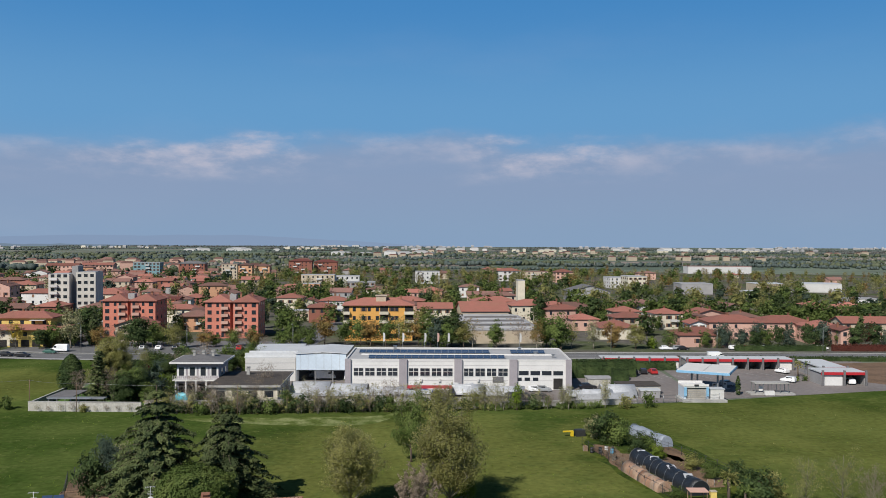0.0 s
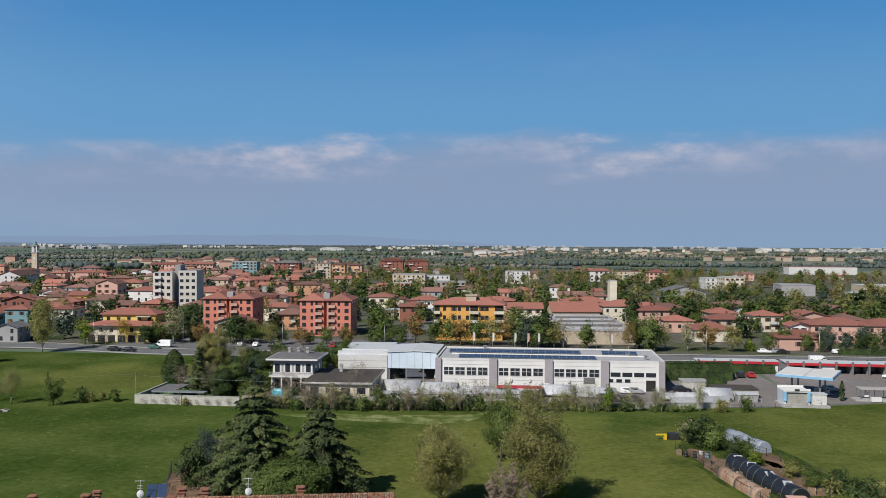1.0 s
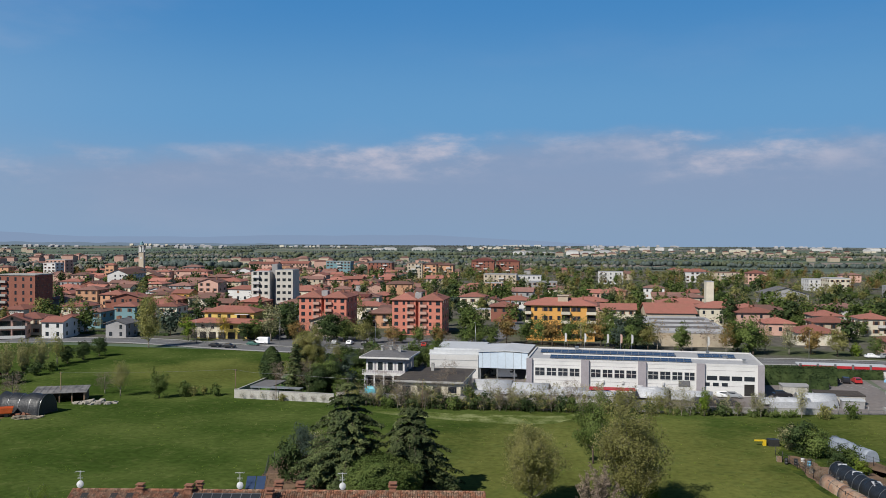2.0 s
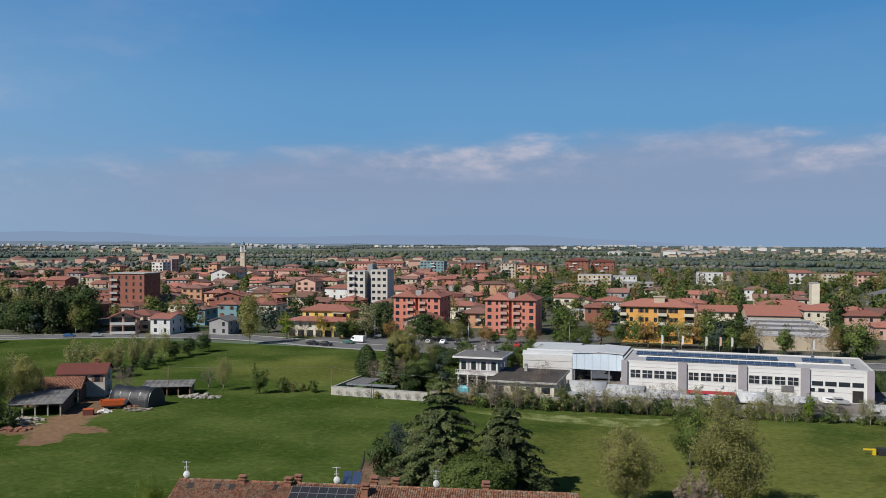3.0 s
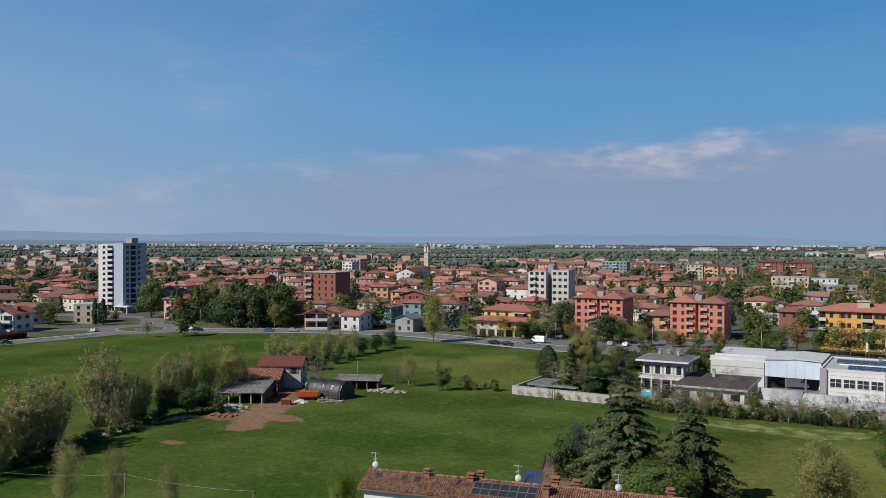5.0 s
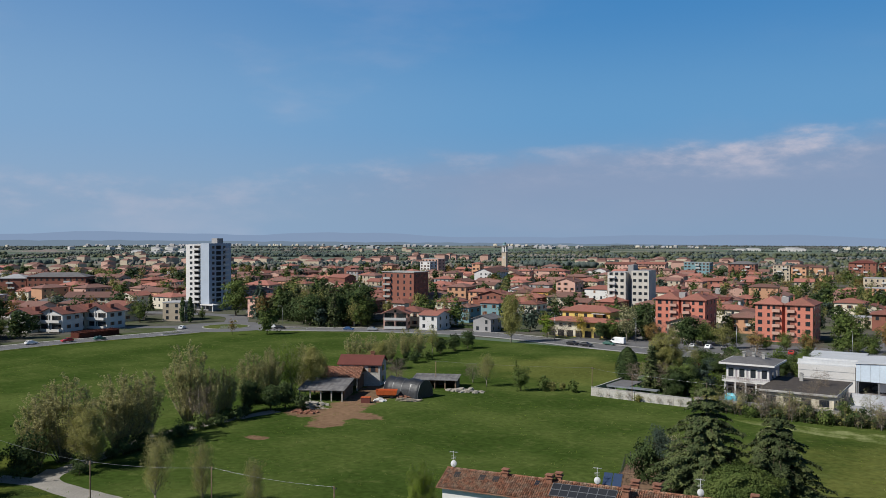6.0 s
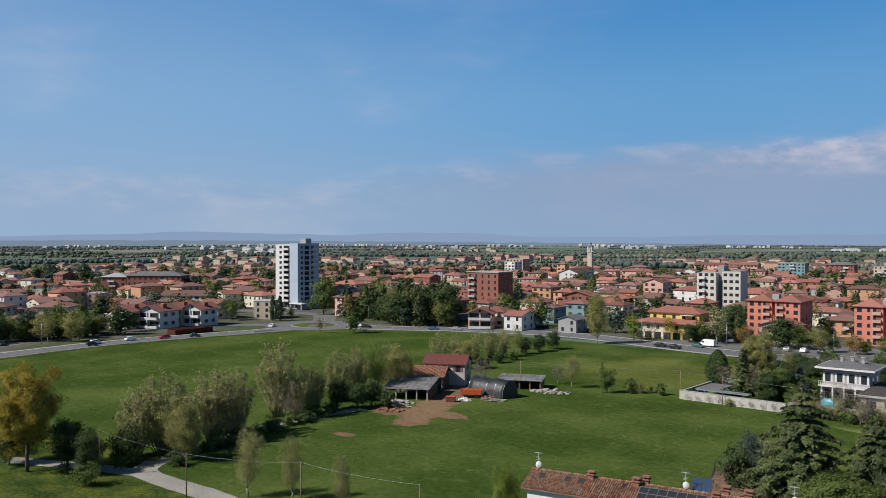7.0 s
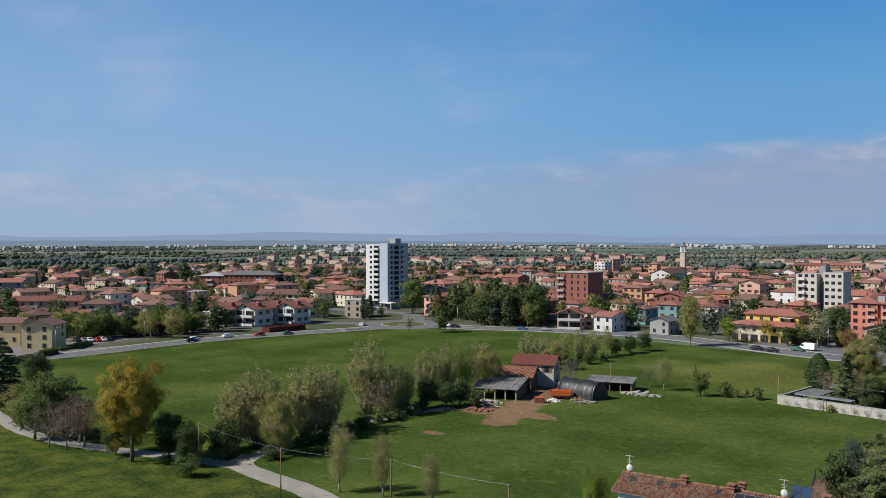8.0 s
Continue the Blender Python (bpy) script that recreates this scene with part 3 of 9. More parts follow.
                if sort == "cedar":
                    side = rng.uniform(-1, 1, size=m) * (0.34 - 0.22 * t) * L
                    drop = -np.abs(rng.normal(size=m)) * 0.12 - np.abs(side) * 0.45 - 0.1 * L * t * t + 0.15
                q = np.where(t[:, None] < 0.6, np.array(p0) + (np.array(p1) - np.array(p0)) * (t[:, None] / 0.6), np.array(p1) + (np.array(p2) - np.array(p1)) * ((t[:, None] - 0.6) / 0.4))
                q = q + np.stack([-math.sin(a) * side, math.cos(a) * side, drop], 1)
                pts.append(q)
        flat, aspect = (0.65 if sort == "cedar" else 0.35), 0.42
    elif sort in ("cypress", "column"):
        h, size = 9, 0.2
        w = 0.11 * h if sort == "cypress" else 0.2 * h
        limb(bm, (0, 0, -0.2), (0, 0, h * 0.9), 0.14, 0.03, 6)
        z = rng.uniform(0.05, 1.0, size=1800 if sort == "cypress" else 4500)
        r = w * np.sin(np.pi * np.clip(z, 0, 1) ** 0.75) ** 0.6 * rng.uniform(0.55, 1.08, size=len(z))
        a = rng.uniform(0, 2 * np.pi, size=len(z))
        pts.append(np.stack([np.cos(a) * r, np.sin(a) * r, z * h], 1))
    elif sort == "palm":
        h, size = 5, 0.16
        limb(bm, (0, 0, -0.2), (0.1, 0, h * 0.7), 0.22, 0.16, 8)
        for k in range(42):
            a, e = rng.uniform(0, 2 * np.pi), rng.uniform(-0.8, 1.1)
            L = rng.uniform(1.1, 1.7)
            t = np.linspace(0.3, 1, 9)
            r = L * t * math.cos(e)
            z = h * 0.72 + L * t * math.sin(e) - 0.5 * t * t
            pts.append(np.stack([0.1 + np.cos(a) * r, np.sin(a) * r, z], 1) + rng.normal(size=(9, 3)) * 0.05)
    pts = np.concatenate(pts)
    outward = None
    if sort in ("round", "dense", "bush", "laurel", "big", "sparse", "near", "brush"):
        # leaves turn to the open air, away from the middle of the crown
        outward = (pts - pts.mean(0) + [0, 0, 0.12 * h]) / [1, 1, 1.3]
        pull = {"sparse": 0.45, "near": 0.45, "brush": 1.1}.get(sort, 0.2)
        outward = outward / np.linalg.norm(outward, axis=1)[:, None] + rng.normal(size=pts.shape) * pull
    elif sort in ("cedar", "fir", "spruce"):
        outward = pts * [1, 1, 0]
        outward = outward / (np.linalg.norm(outward, axis=1)[:, None] + 0.01) * 0.7 + [0, 0, 0.8] + rng.normal(size=pts.shape) * 0.45
    elif sort in ("cypress", "column"):
        outward = pts * [1, 1, 0] + [0, 0, 0.3]
    crown = quads_mesh("crown", pts, size, rng, leaf, flat, aspect, outward)
    trunk = mesh_of("trunk", bm, bark)
    PROTO[key] = (trunk, crown, h)
    PROTO[(kind, seed, "lite")] = mesh_of("trunk", lite, bark) if lite.verts else trunk
    return PROTO[key]


WORDS = {"leaf_dark": "dark green", "leaf_mid": "green", "leaf_fresh": "fresh light green", "leaf_olive": "budding olive-green", "leaf_bud": "pale budding", "leaf_gold": "golden-yellow spring", "leaf_rust": "rust-coloured budding", "leaf_pale": "pale blossoming", "leaf_red": "dark red-leaved", "leaf_bluegreen": "blue-green", "needle": "dark green needled", "twig": "brown"}
SORTS = {"round": "broadleaf tree", "dense": "dense tree", "sparse": "slender tree", "bare": "bare tree", "bush": "bush", "near": "tall poplar", "sapling": "young slender poplar", "brush": "many-stemmed tree", "big": "large rounded tree", "laurel": "rounded evergreen tree", "cedar": "spreading cedar", "fir": "tall fir", "spruce": "spruce", "cypress": "narrow cypress", "column": "columnar tree", "palm": "palm tree"}
_spin = random.Random(5)


class Batch:
    """Joined geometry of what is too far off to pick apart: one mesh, several materials."""

    def __init__(self):
        self.v, self.f, self.mi, self.mats, self.n = [], [], [], [], 0

    def slot(self, key):
        if key not in self.mats:
            self.mats.append(key)
        return self.mats.index(key)

    def add(self, verts, faces, key):
        k = self.slot(key)
        self.v.append(np.asarray(verts, float))
        self.f += [tuple(i + self.n for i in q) for q in faces]
        self.mi += [k] * len(faces)
        self.n += len(verts)

    def add_mesh(self, me, m, key, step=1, grow=1.0):
        co = np.empty(len(me.vertices) * 3)
        me.vertices.foreach_get("co", co)
        co = co.reshape(-1, 3)
        mm = np.array(m)
        if step > 1:
            q = co.reshape(-1, 4, 3)[::step]
            mid = q.mean(1, keepdims=True)
            co = (mid + (q - mid) * grow).reshape(-1, 3)
            faces = [(4 * i, 4 * i + 1, 4 * i + 2, 4 * i + 3) for i in range(len(q))]
        else:
            faces = [tuple(p.vertices) for p in me.polygons]
        self.add(co @ mm[:3, :3].T + mm[:3, 3], faces, key)

    def make(self, name, label, category):
        me = bpy.data.meshes.new(name)
        me.from_pydata(np.concatenate(self.v).tolist(), [], self.f)
        for k in self.mats:
            me.materials.append(M[k])
        me.polygons.foreach_set("material_index", self.mi)
        return tagged(new(name, me), label, category, kind="stuff")


TREES, HOUSES = Batch(), Batch()
made = {"tree": 0, "shrub": 0}


def thin(kind, seed):
    """The same crown with fewer, larger leaf clumps, for trees far from the lane and the meadow."""
    key = (kind, seed, "thin")
    if key not in PROTO:
        crown = proto(kind, seed)[1]
        co = np.empty(len(crown.vertices) * 3)
        crown.vertices.foreach_get("co", co)
        q = co.reshape(-1, 4, 3)[::4]
        mid = q.mean(1, keepdims=True)
        me = bpy.data.meshes.new("crown")
        me.from_pydata((mid + (q - mid) * 1.8).reshape(-1, 3).tolist(), [], [(4 * i, 4 * i + 1, 4 * i + 2, 4 * i + 3) for i in range(len(q))])
        me.materials.append(crown.materials[0])
        PROTO[key] = me
    return PROTO[key]


def tree(kind, x, y, h, wide=1.0, seed=0, where="in the town gardens", z=0.0, group="garden trees"):
    trunk, crown, h0 = proto(kind, seed)
    sort, leaf = kind.split(":")
    s = h / h0
    low_ = sort == "bush" or h < 6.5
    made["tree"] += not low_
    if math.hypot(x, y) > 230 and (made["tree"] > 300 and not low_ or made["shrub"] > 260 and low_):
        m = pose(x, y, z, 0, 0, _spin.uniform(0, 360)) @ Matrix.Diagonal((s * wide, s * wide, s, 1))
        TREES.add_mesh(crown, m, leaf, *((14, 3.2) if math.hypot(x, y) < 430 else (26, 4.4)))
        TREES.add([m @ Vector(p) for p in ((-0.15, 0, -0.2), (0.15, 0, -0.2), (0, 0.15, -0.2), (0, 0, h0 * 0.6))], [(0, 1, 3), (1, 2, 3), (2, 0, 3)], "bark")
        return None
    made["shrub"] += low_
    ob = new("bush" if sort == "bush" else "shrub" if low_ else "tree")
    ob.matrix_basis = pose(x, y, z, 0, 0, _spin.uniform(0, 360)) @ Matrix.Diagonal((s * wide, s * wide, s, 1))
    tagged(ob, f"{WORDS[leaf]} {SORTS[sort]} {where}", "bush" if low_ else "tree", group)
    part("trunk", PROTO[(kind, seed, "lite")] if math.hypot(x, y) > 240 else trunk, "", ob)
    part("crown", thin(kind, seed) if math.hypot(x, y) > 240 or low_ and math.hypot(x, y) > 165 else crown, "", ob)
    return ob


# ---------------------------------------------------------------- buildings
WIN = {}


def win_mesh(w, h, style):
    """One connected moulding: raised frame, panes set back, shutters at the sides where open."""
    key = (round(w, 2), round(h, 2), style)
    if key not in WIN:
        bm = bmesh.new()
        cols = [(-w / 2, 0, 1), (0, w / 2, 1)]
        if style == "shut":
            cols = [(-w, -w / 2, 2), *cols, (w / 2, w, 2)]
        xs = [c[0] for c in cols] + [cols[-1][1]]
        lo = [bm.verts.new((xx, -0.07, -h / 2)) for xx in xs]
        hi = [bm.verts.new((xx, -0.07, h / 2)) for xx in xs]
        fs = []
        for i, c in enumerate(cols):
            f = bm.faces.new((lo[i], lo[i + 1], hi[i + 1], hi[i]))
            f.material_index = c[2] if c[2] == 2 else 0
            if c[2] == 1:
                fs.append(f)
        r = bmesh.ops.inset_individual(bm, faces=fs, thickness=0.13 if style == "white" else 0.07, depth=-0.05)
        for f in fs:
            f.material_index = 1
        edges = [e for e in bm.edges if e.is_boundary]
        r = bmesh.ops.extrude_edge_only(bm, edges=edges)
        for v in [g for g in r["geom"] if isinstance(g, bmesh.types.BMVert)]:
            v.co.y += 0.075
        WIN[key] = mesh_of("window", bm, "white" if style != "dark" else "metal_grey", "glass", "shutter")
    return WIN[key]


def window(parent, x, y, z, rz, w=1.1, h=1.4, style="white"):
    return part("window", win_mesh(w, h, style), "", parent, at=(x, y, z), rz=rz)


RAIL = {}


def balcony(parent, x, y, z, rz, w=3.0, deep=1.2, material="white"):
    key = (round(w, 1), round(deep, 1), material)
    if key not in RAIL:
        bm = bmesh.new()
        box(bm, 0, -deep / 2, 0.5, w, deep, 1.05)
        bmesh.ops.delete(bm, geom=[f for f in bm.faces if f.normal.z > 0.5 or f.normal.y > 0.5], context="FACES_ONLY")
        shell(bm, 0.1)
        RAIL[key] = mesh_of("balcony", bm, material)
    return part("balcony", RAIL[key], "", parent, at=(x, y, z), rz=rz)


CHIM = {}


def chimney(parent, x, y, z, h=1.2, w=0.6, material="brick"):
    key = (h, w, material)
    if key not in CHIM:
        bm = bmesh.new()
        r = w / 2
        stack(bm, ((-0.6, r), (h, r), (h, r + 0.14), (h + 0.1, r + 0.14), (h + 0.1, r * 0.7), (h + 0.34, r * 0.7), (h + 0.34, r + 0.1), (h + 0.42, r + 0.1)))
        CHIM[key] = mesh_of("chimney", bm, material)
    return part("chimney", CHIM[key], "", parent, at=(x, y, z))


OCC = []


def free(x, y, r):
    return all((x - a) ** 2 + (y - b) ** 2 > (r + c) ** 2 for a, b, c in OCC)


COLOUR = {"pale_yellow": "pale yellow", "white": "white", "cream": "cream", "beige": "beige", "pink": "pink", "peach": "peach", "ochre": "ochre yellow", "yellow": "yellow", "brick_red": "red", "brick_brown": "brown brick", "teal": "teal", "grey": "grey", "stained_wall": "weathered white", "lilac_grey": "grey"}
ROOFS = {"tile_orange": "orange tiled", "tile_brown": "brown tiled", "tile_red": "dark red tiled", "flat_roof": "flat grey", "mossy_roof": "dark mossy flat", "slate": "dark grey", "old_tile": "old clay tiled", "metal_white": "white sheet-metal"}


def far_house(x, y, rot, w, d, h, wall, roof, form, rise, floors, rg):
    """A house of the joined far town: walls, roof with eaves, and its windows."""
    m = np.array(pose(x, y, 0, 0, 0, rot))

    def put(v, f, key):
        v = np.asarray(v, float)
        HOUSES.add(v @ m[:3, :3].T + m[:3, 3], f, key)

    bm = bmesh.new()
    if form == "hip":
        hip(bm, w, d, h, rise, 0.6)
    elif form == "flat":
        box(bm, 0, d / 2, h + 0.12, w + 0.3, d + 0.3, 0.24)
    else:
        gable(bm, w, d, h, rise, 0.5)
    bm.verts.index_update()
    put([v.co[:] for v in bm.verts], [tuple(v.index for v in f.verts) for f in bm.faces], roof)
    bm.free()
    a, b = w / 2, d
    ridge = rise if form in ("gable", "front gable") else 0
    put([(-a, 0, -0.2), (a, 0, -0.2), (a, b, -0.2), (-a, b, -0.2), (-a, 0, h), (a, 0, h), (a, b, h), (-a, b, h), (a, b / 2, h + ridge), (-a, b / 2, h + ridge)], [(0, 1, 5, 4), (1, 2, 6, 8, 5), (2, 3, 7, 6), (3, 0, 4, 9, 7)], wall)
    n = max(2, int(w / 3.6))
    for f in range(floors):
        zz = (f + 0.55) * h / floors
        for i in range(n):
            if rg.random() < 0.15:
                continue
            xx = (i + 0.5) / n * w - a
            put([(xx - 0.55, -0.06, zz - 0.7), (xx + 0.55, -0.06, zz - 0.7), (xx + 0.55, -0.06, zz + 0.7), (xx - 0.55, -0.06, zz + 0.7), (xx - 0.55, 0, zz - 0.7), (xx + 0.55, 0, zz - 0.7), (xx + 0.55, 0, zz + 0.7), (xx - 0.55, 0, zz + 0.7)], [(0, 1, 2, 3), (0, 3, 7, 4), (1, 5, 6, 2), (3, 2, 6, 7)], "glass" if rg.random() < 0.6 else "shutter")
        for yy in (d * 0.3, d * 0.7):
            put([(a + 0.06, yy - 0.5, zz - 0.7), (a + 0.06, yy + 0.5, zz - 0.7), (a + 0.06, yy + 0.5, zz + 0.7), (a + 0.06, yy - 0.5, zz + 0.7), (a, yy - 0.5, zz - 0.7), (a, yy + 0.5, zz - 0.7), (a, yy + 0.5, zz + 0.7), (a, yy - 0.5, zz + 0.7)], [(0, 1, 2, 3), (0, 3, 7, 4), (1, 5, 6, 2), (3, 2, 6, 7)], "glass")
    if form != "flat":
        cx = rg.uniform(-0.3, 0.3) * w
        z0 = h + rise * 0.6
        v = [(cx + sx * 0.35, d / 2 + sy * 0.35, z0 + zz) for zz in (0, 1.6) for sx, sy in ((-1, -1), (1, -1), (1, 1), (-1, 1))]
        put(v, [(0, 1, 5, 4), (1, 2, 6, 5), (2, 3, 7, 6), (3, 0, 4, 7), (4, 5, 6, 7)], "brick")


def house(x, y, rot, w, d=10.0, h=6.2, wall="cream", roof="tile_orange", form="hip", rise=None, seed=0, name="house", label="", win=True, bal=0, over=0.6, chim=1, z=0.0, style=None, group="town houses", sides=True, floors=None, far=False):
    """Front centre at (x, y), the front running along local x, the body behind it."""
    rg = random.Random(seed * 7919 + int(x * 13) + int(y * 7))
    rise = rise if rise is not None else min(w, d) * 0.17
    cy, sy = math.cos(radians(rot)), math.sin(radians(rot))
    k = 1 if w < 1.6 * d else 3
    for i in range(k):
        u = (i - (k - 1) / 2) * w / k
        OCC.append((x + u * cy - d / 2 * sy, y + u * sy + d / 2 * cy, max(w / k, d) * 0.5))
    floors = floors or max(1, round(h / 3.05))
    if far:
        far_house(x, y, rot, w, d, h, wall, roof, form, rise, floors, rg)
        return None
    ob = thing(name, label or f"{COLOUR[wall]} plastered house with {ROOFS[roof]} {form if form != 'flat' else ''} roof".replace("  ", " "), "house" if name == "house" else "building", x, y, rot, z, group)
    bm = boxes((0, d / 2, h / 2 - 0.2, w, d, h + 0.4))
    if form == "gable":
        for s in (-1, 1):
            bm.faces.new([bm.verts.new(p) for p in ((s * w / 2, 0, h), (s * w / 2, d, h), (s * w / 2, d / 2, h + rise))])
    elif form == "front gable":
        for yy in (0, d):
            bm.faces.new([bm.verts.new(p) for p in ((-w / 2, yy, h), (w / 2, yy, h), (0, yy, h + rise))])
    part("wall", bm, wall, ob)
    bm = bmesh.new()
    if form == "front gable":
        gable(bm, d, w, h, rise, over)
        bmesh.ops.transform(bm, verts=bm.verts[:], matrix=Matrix.Translation((0, d / 2, 0)) @ Matrix.Rotation(radians(90), 4, "Z") @ Matrix.Translation((0, -w / 2, 0)))
    elif form == "hip":
        hip(bm, w, d, h, rise, over)
    elif form == "gable":
        gable(bm, w, d, h, rise, over)
    else:
        box(bm, 0, d / 2, h + 0.12, w + 0.3, d + 0.3, 0.24)
    part("roof", bm, roof, ob)
    if chim and form != "flat":
        for k in range(chim):
            chimney(ob, rg.uniform(-0.3, 0.3) * w, d * (0.5 + rg.uniform(-0.12, 0.12)), h + rise * 0.75, 1.1)
    if win:
        fh = h / floors
        style = style or rg.choice(["white", "shut", "shut", "dark"])
        n = max(2, int(w / 3.4))
        for f in range(floors):
            zz = f * fh + fh * 0.55
            for i in range(n):
                xx = (i + 0.5) / n * w - w / 2
                if rg.random() < 0.12:
                    continue
                window(ob, xx, 0, zz, 0, rg.choice([1.0, 1.2]), 1.45, style)
            if sides:
                for s in (-1, 1):
                    for k in range(max(1, int(d / 4.5))):
                        yy = (k + 0.5) / max(1, int(d / 4.5)) * d
                        window(ob, s * w / 2, yy, zz, s * 90, 1.0, 1.4, style)
            if f and bal and rg.random() < bal:
                balcony(ob, rg.uniform(-0.25, 0.25) * w, 0, f * fh, 0, min(4.0, w * 0.4))
    return ob


# ---------------------------------------------------------------- ground
bm = bmesh.new()
bmesh.ops.create_grid(bm, x_segments=60, y_segments=60, size=4600)
fields = mat("far_fields", (0.085, 0.11, 0.05), 0.95, 0.35, 0.004, 0.03)
nt = fields.node_tree
vor = nt.nodes.new("ShaderNodeTexVoronoi")
vor.inputs["Scale"].default_value = 0.0042
vor.distance = "CHEBYCHEV"
ge = nt.nodes.new("ShaderNodeNewGeometry")
mp = nt.nodes.new("ShaderNodeMapping")
mp.inputs["Rotation"].default_value, mp.inputs["Scale"].default_value = (0, 0, 0.2), (0.6, 1.6, 1)
nt.links.new(ge.outputs["Position"], mp.inputs[0]), nt.links.new(mp.outputs[0], vor.inputs["Vector"])
cr = nt.nodes.new("ShaderNodeValToRGB")
nt.links.new(vor.outputs["Color"], cr.inputs[0])
cr.color_ramp.interpolation = "CONSTANT"
# field greens and browns, greyed and blued to paint in distant haze
for pos, c in ((0.0, (0.09, 0.125, 0.078)), (0.3, (0.125, 0.15, 0.105)), (0.5, (0.2, 0.17, 0.145)), (0.62, (0.085, 0.11, 0.078)), (0.8, (0.17, 0.17, 0.13))):
    e = cr.color_ramp.elements[0] if pos == 0 else cr.color_ramp.elements.new(pos)
    e.color = (*c, 1)
mixn = [n for n in nt.nodes if n.type == "MIX"][0]
nt.links.new(cr.outputs[0], mixn.inputs[6]), nt.links.new(cr.outputs[0], mixn.inputs[7])
tagged(new("ground", mesh_of("ground", bm, fields)), "wide plain of green and brown fields", "ground", kind="structure")
flat_sheet("town_ground", [(-900, 60), (-300, 60), (-270, 180), (-225, 262), (520, 276), (560, 900), (-200, 1100), (-1100, 800)], 0.02, "town_earth", "earth and gardens under the town", "ground")
flat_sheet("meadow", [(-262, 60), (-285, 130), (-288, 190), (-262, 236), (-225, 256), (-110, 257), (-90, 250), (-87, 180), (-60, 179.5), (0, 183), (50, 191), (62, 194), (114, 211), (128, 246), (300, 252), (300, 20), (60, -90), (-200, -60)], 0.04, "meadow", "mown green meadow with weeds", "meadow")

# ---------------------------------------------------------------- roads
MAIN = [(-258, 238), (-239.5, 247.5), (-218, 259.5), (-173, 272), (-117, 262.5), (-60, 262), (0, 266), (80, 270), (160, 269), (300, 270), (520, 268)]
SIDE = [(-262, 20), (-271.9, 81), (-274.8, 104.3), (-278.8, 125), (-280.8, 150), (-277.6, 180), (-273.7, 198.5), (-272, 216)]
road("road_1", MAIN, 5.5, 0.07, "asphalt", "grey asphalt main road beside the meadow")
road("road_2", SIDE, 5.0, 0.07, "asphalt", "grey asphalt road that curves to the roundabout")
RX, RY = -275.8, 233.5


def disc(name, r, z, material, label, category, parent=None, height=0.0, n=48, r_in=0.0):
    bm = bmesh.new()
    ring = [(math.cos(2 * math.pi * i / n), math.sin(2 * math.pi * i / n)) for i in range(n)]
    if r_in:
        a = [bm.verts.new((r * c, r * s, z)) for c, s in ring]
        b = [bm.verts.new((r_in * c, r_in * s, z)) for c, s in ring]
        for i in range(n):
            bm.faces.new((a[i], a[(i + 1) % n], b[(i + 1) % n], b[i]))
        if height:
            c2 = [bm.verts.new((v.co.x, v.co.y, z - height)) for v in a]
            for i in range(n):
                bm.faces.new((c2[i], c2[(i + 1) % n], a[(i + 1) % n], a[i]))
    else:
        bm.faces.new([bm.verts.new((r * c, r * s, z)) for c, s in ring])
    ob = new(name, mesh_of(name, bm, material))
    ob.matrix_basis = pose(RX, RY, 0)
    return tagged(ob, label, category, kind="structure")


disc("roundabout_road", 20, 0.075, "asphalt", "asphalt ring of the roundabout", "road")
disc("roundabout_kerb", 9.5, 0.2, "concrete", "pale concrete kerb of the roundabout", "kerb", r_in=8.9, height=0.15)
disc("roundabout_island", 9.0, 0.22, "pale_meadow", "grass island in the roundabout", "grass")
cu = bpy.data.curves.new("lettering", "FONT")
cu.materials.append(M["white"])
cu.body, cu.size, cu.extrude, cu.align_x = "BENVENUTI", 1.25, 0.06, "CENTER"
ob = thing("welcome_sign", "white standing letters on the roundabout island", "sign", -269.04, 229.34, 48, 0.25)
text = new("lettering", cu)
text.parent, text.matrix_basis = ob, pose(0, 0, 0.12, 90, 0, 0)
part("base", boxes((0, 0.05, 0.06, 7.6, 0.3, 0.14)), "concrete", ob)
for k, (x_, y_, r_, l_) in enumerate(((-247.0, 243.6, 30, 11), (-272.8, 205.0, 92, 10), (-289.5, 250.5, 140, 8))):
    ob = thing("traffic_island", "pale kerbed traffic island before the roundabout", "traffic island", x_, y_, r_, 0.07, group="traffic islands")
    bm = bmesh.new()
    stack(bm, ((0.0, l_ / 2), (0.16, l_ / 2), (0.18, l_ / 2 - 0.1)), ratio=1.7 / l_)
    part("kerb", bm, "concrete", ob)
    part("grass", boxes((0, 0, 0.2, l_ - 1.2, 0.9, 0.06)), "rough_grass", ob)
road("road_3", [(-284, 246), (-312, 268), (-345, 262), (-420, 240)], 5, 0.072, "asphalt", "asphalt street into the town beside the tower")
road("road_4", [(-290, 224), (-330, 190), (-420, 150), (-600, 60)], 4.5, 0.071, "asphalt", "asphalt street between the houses")
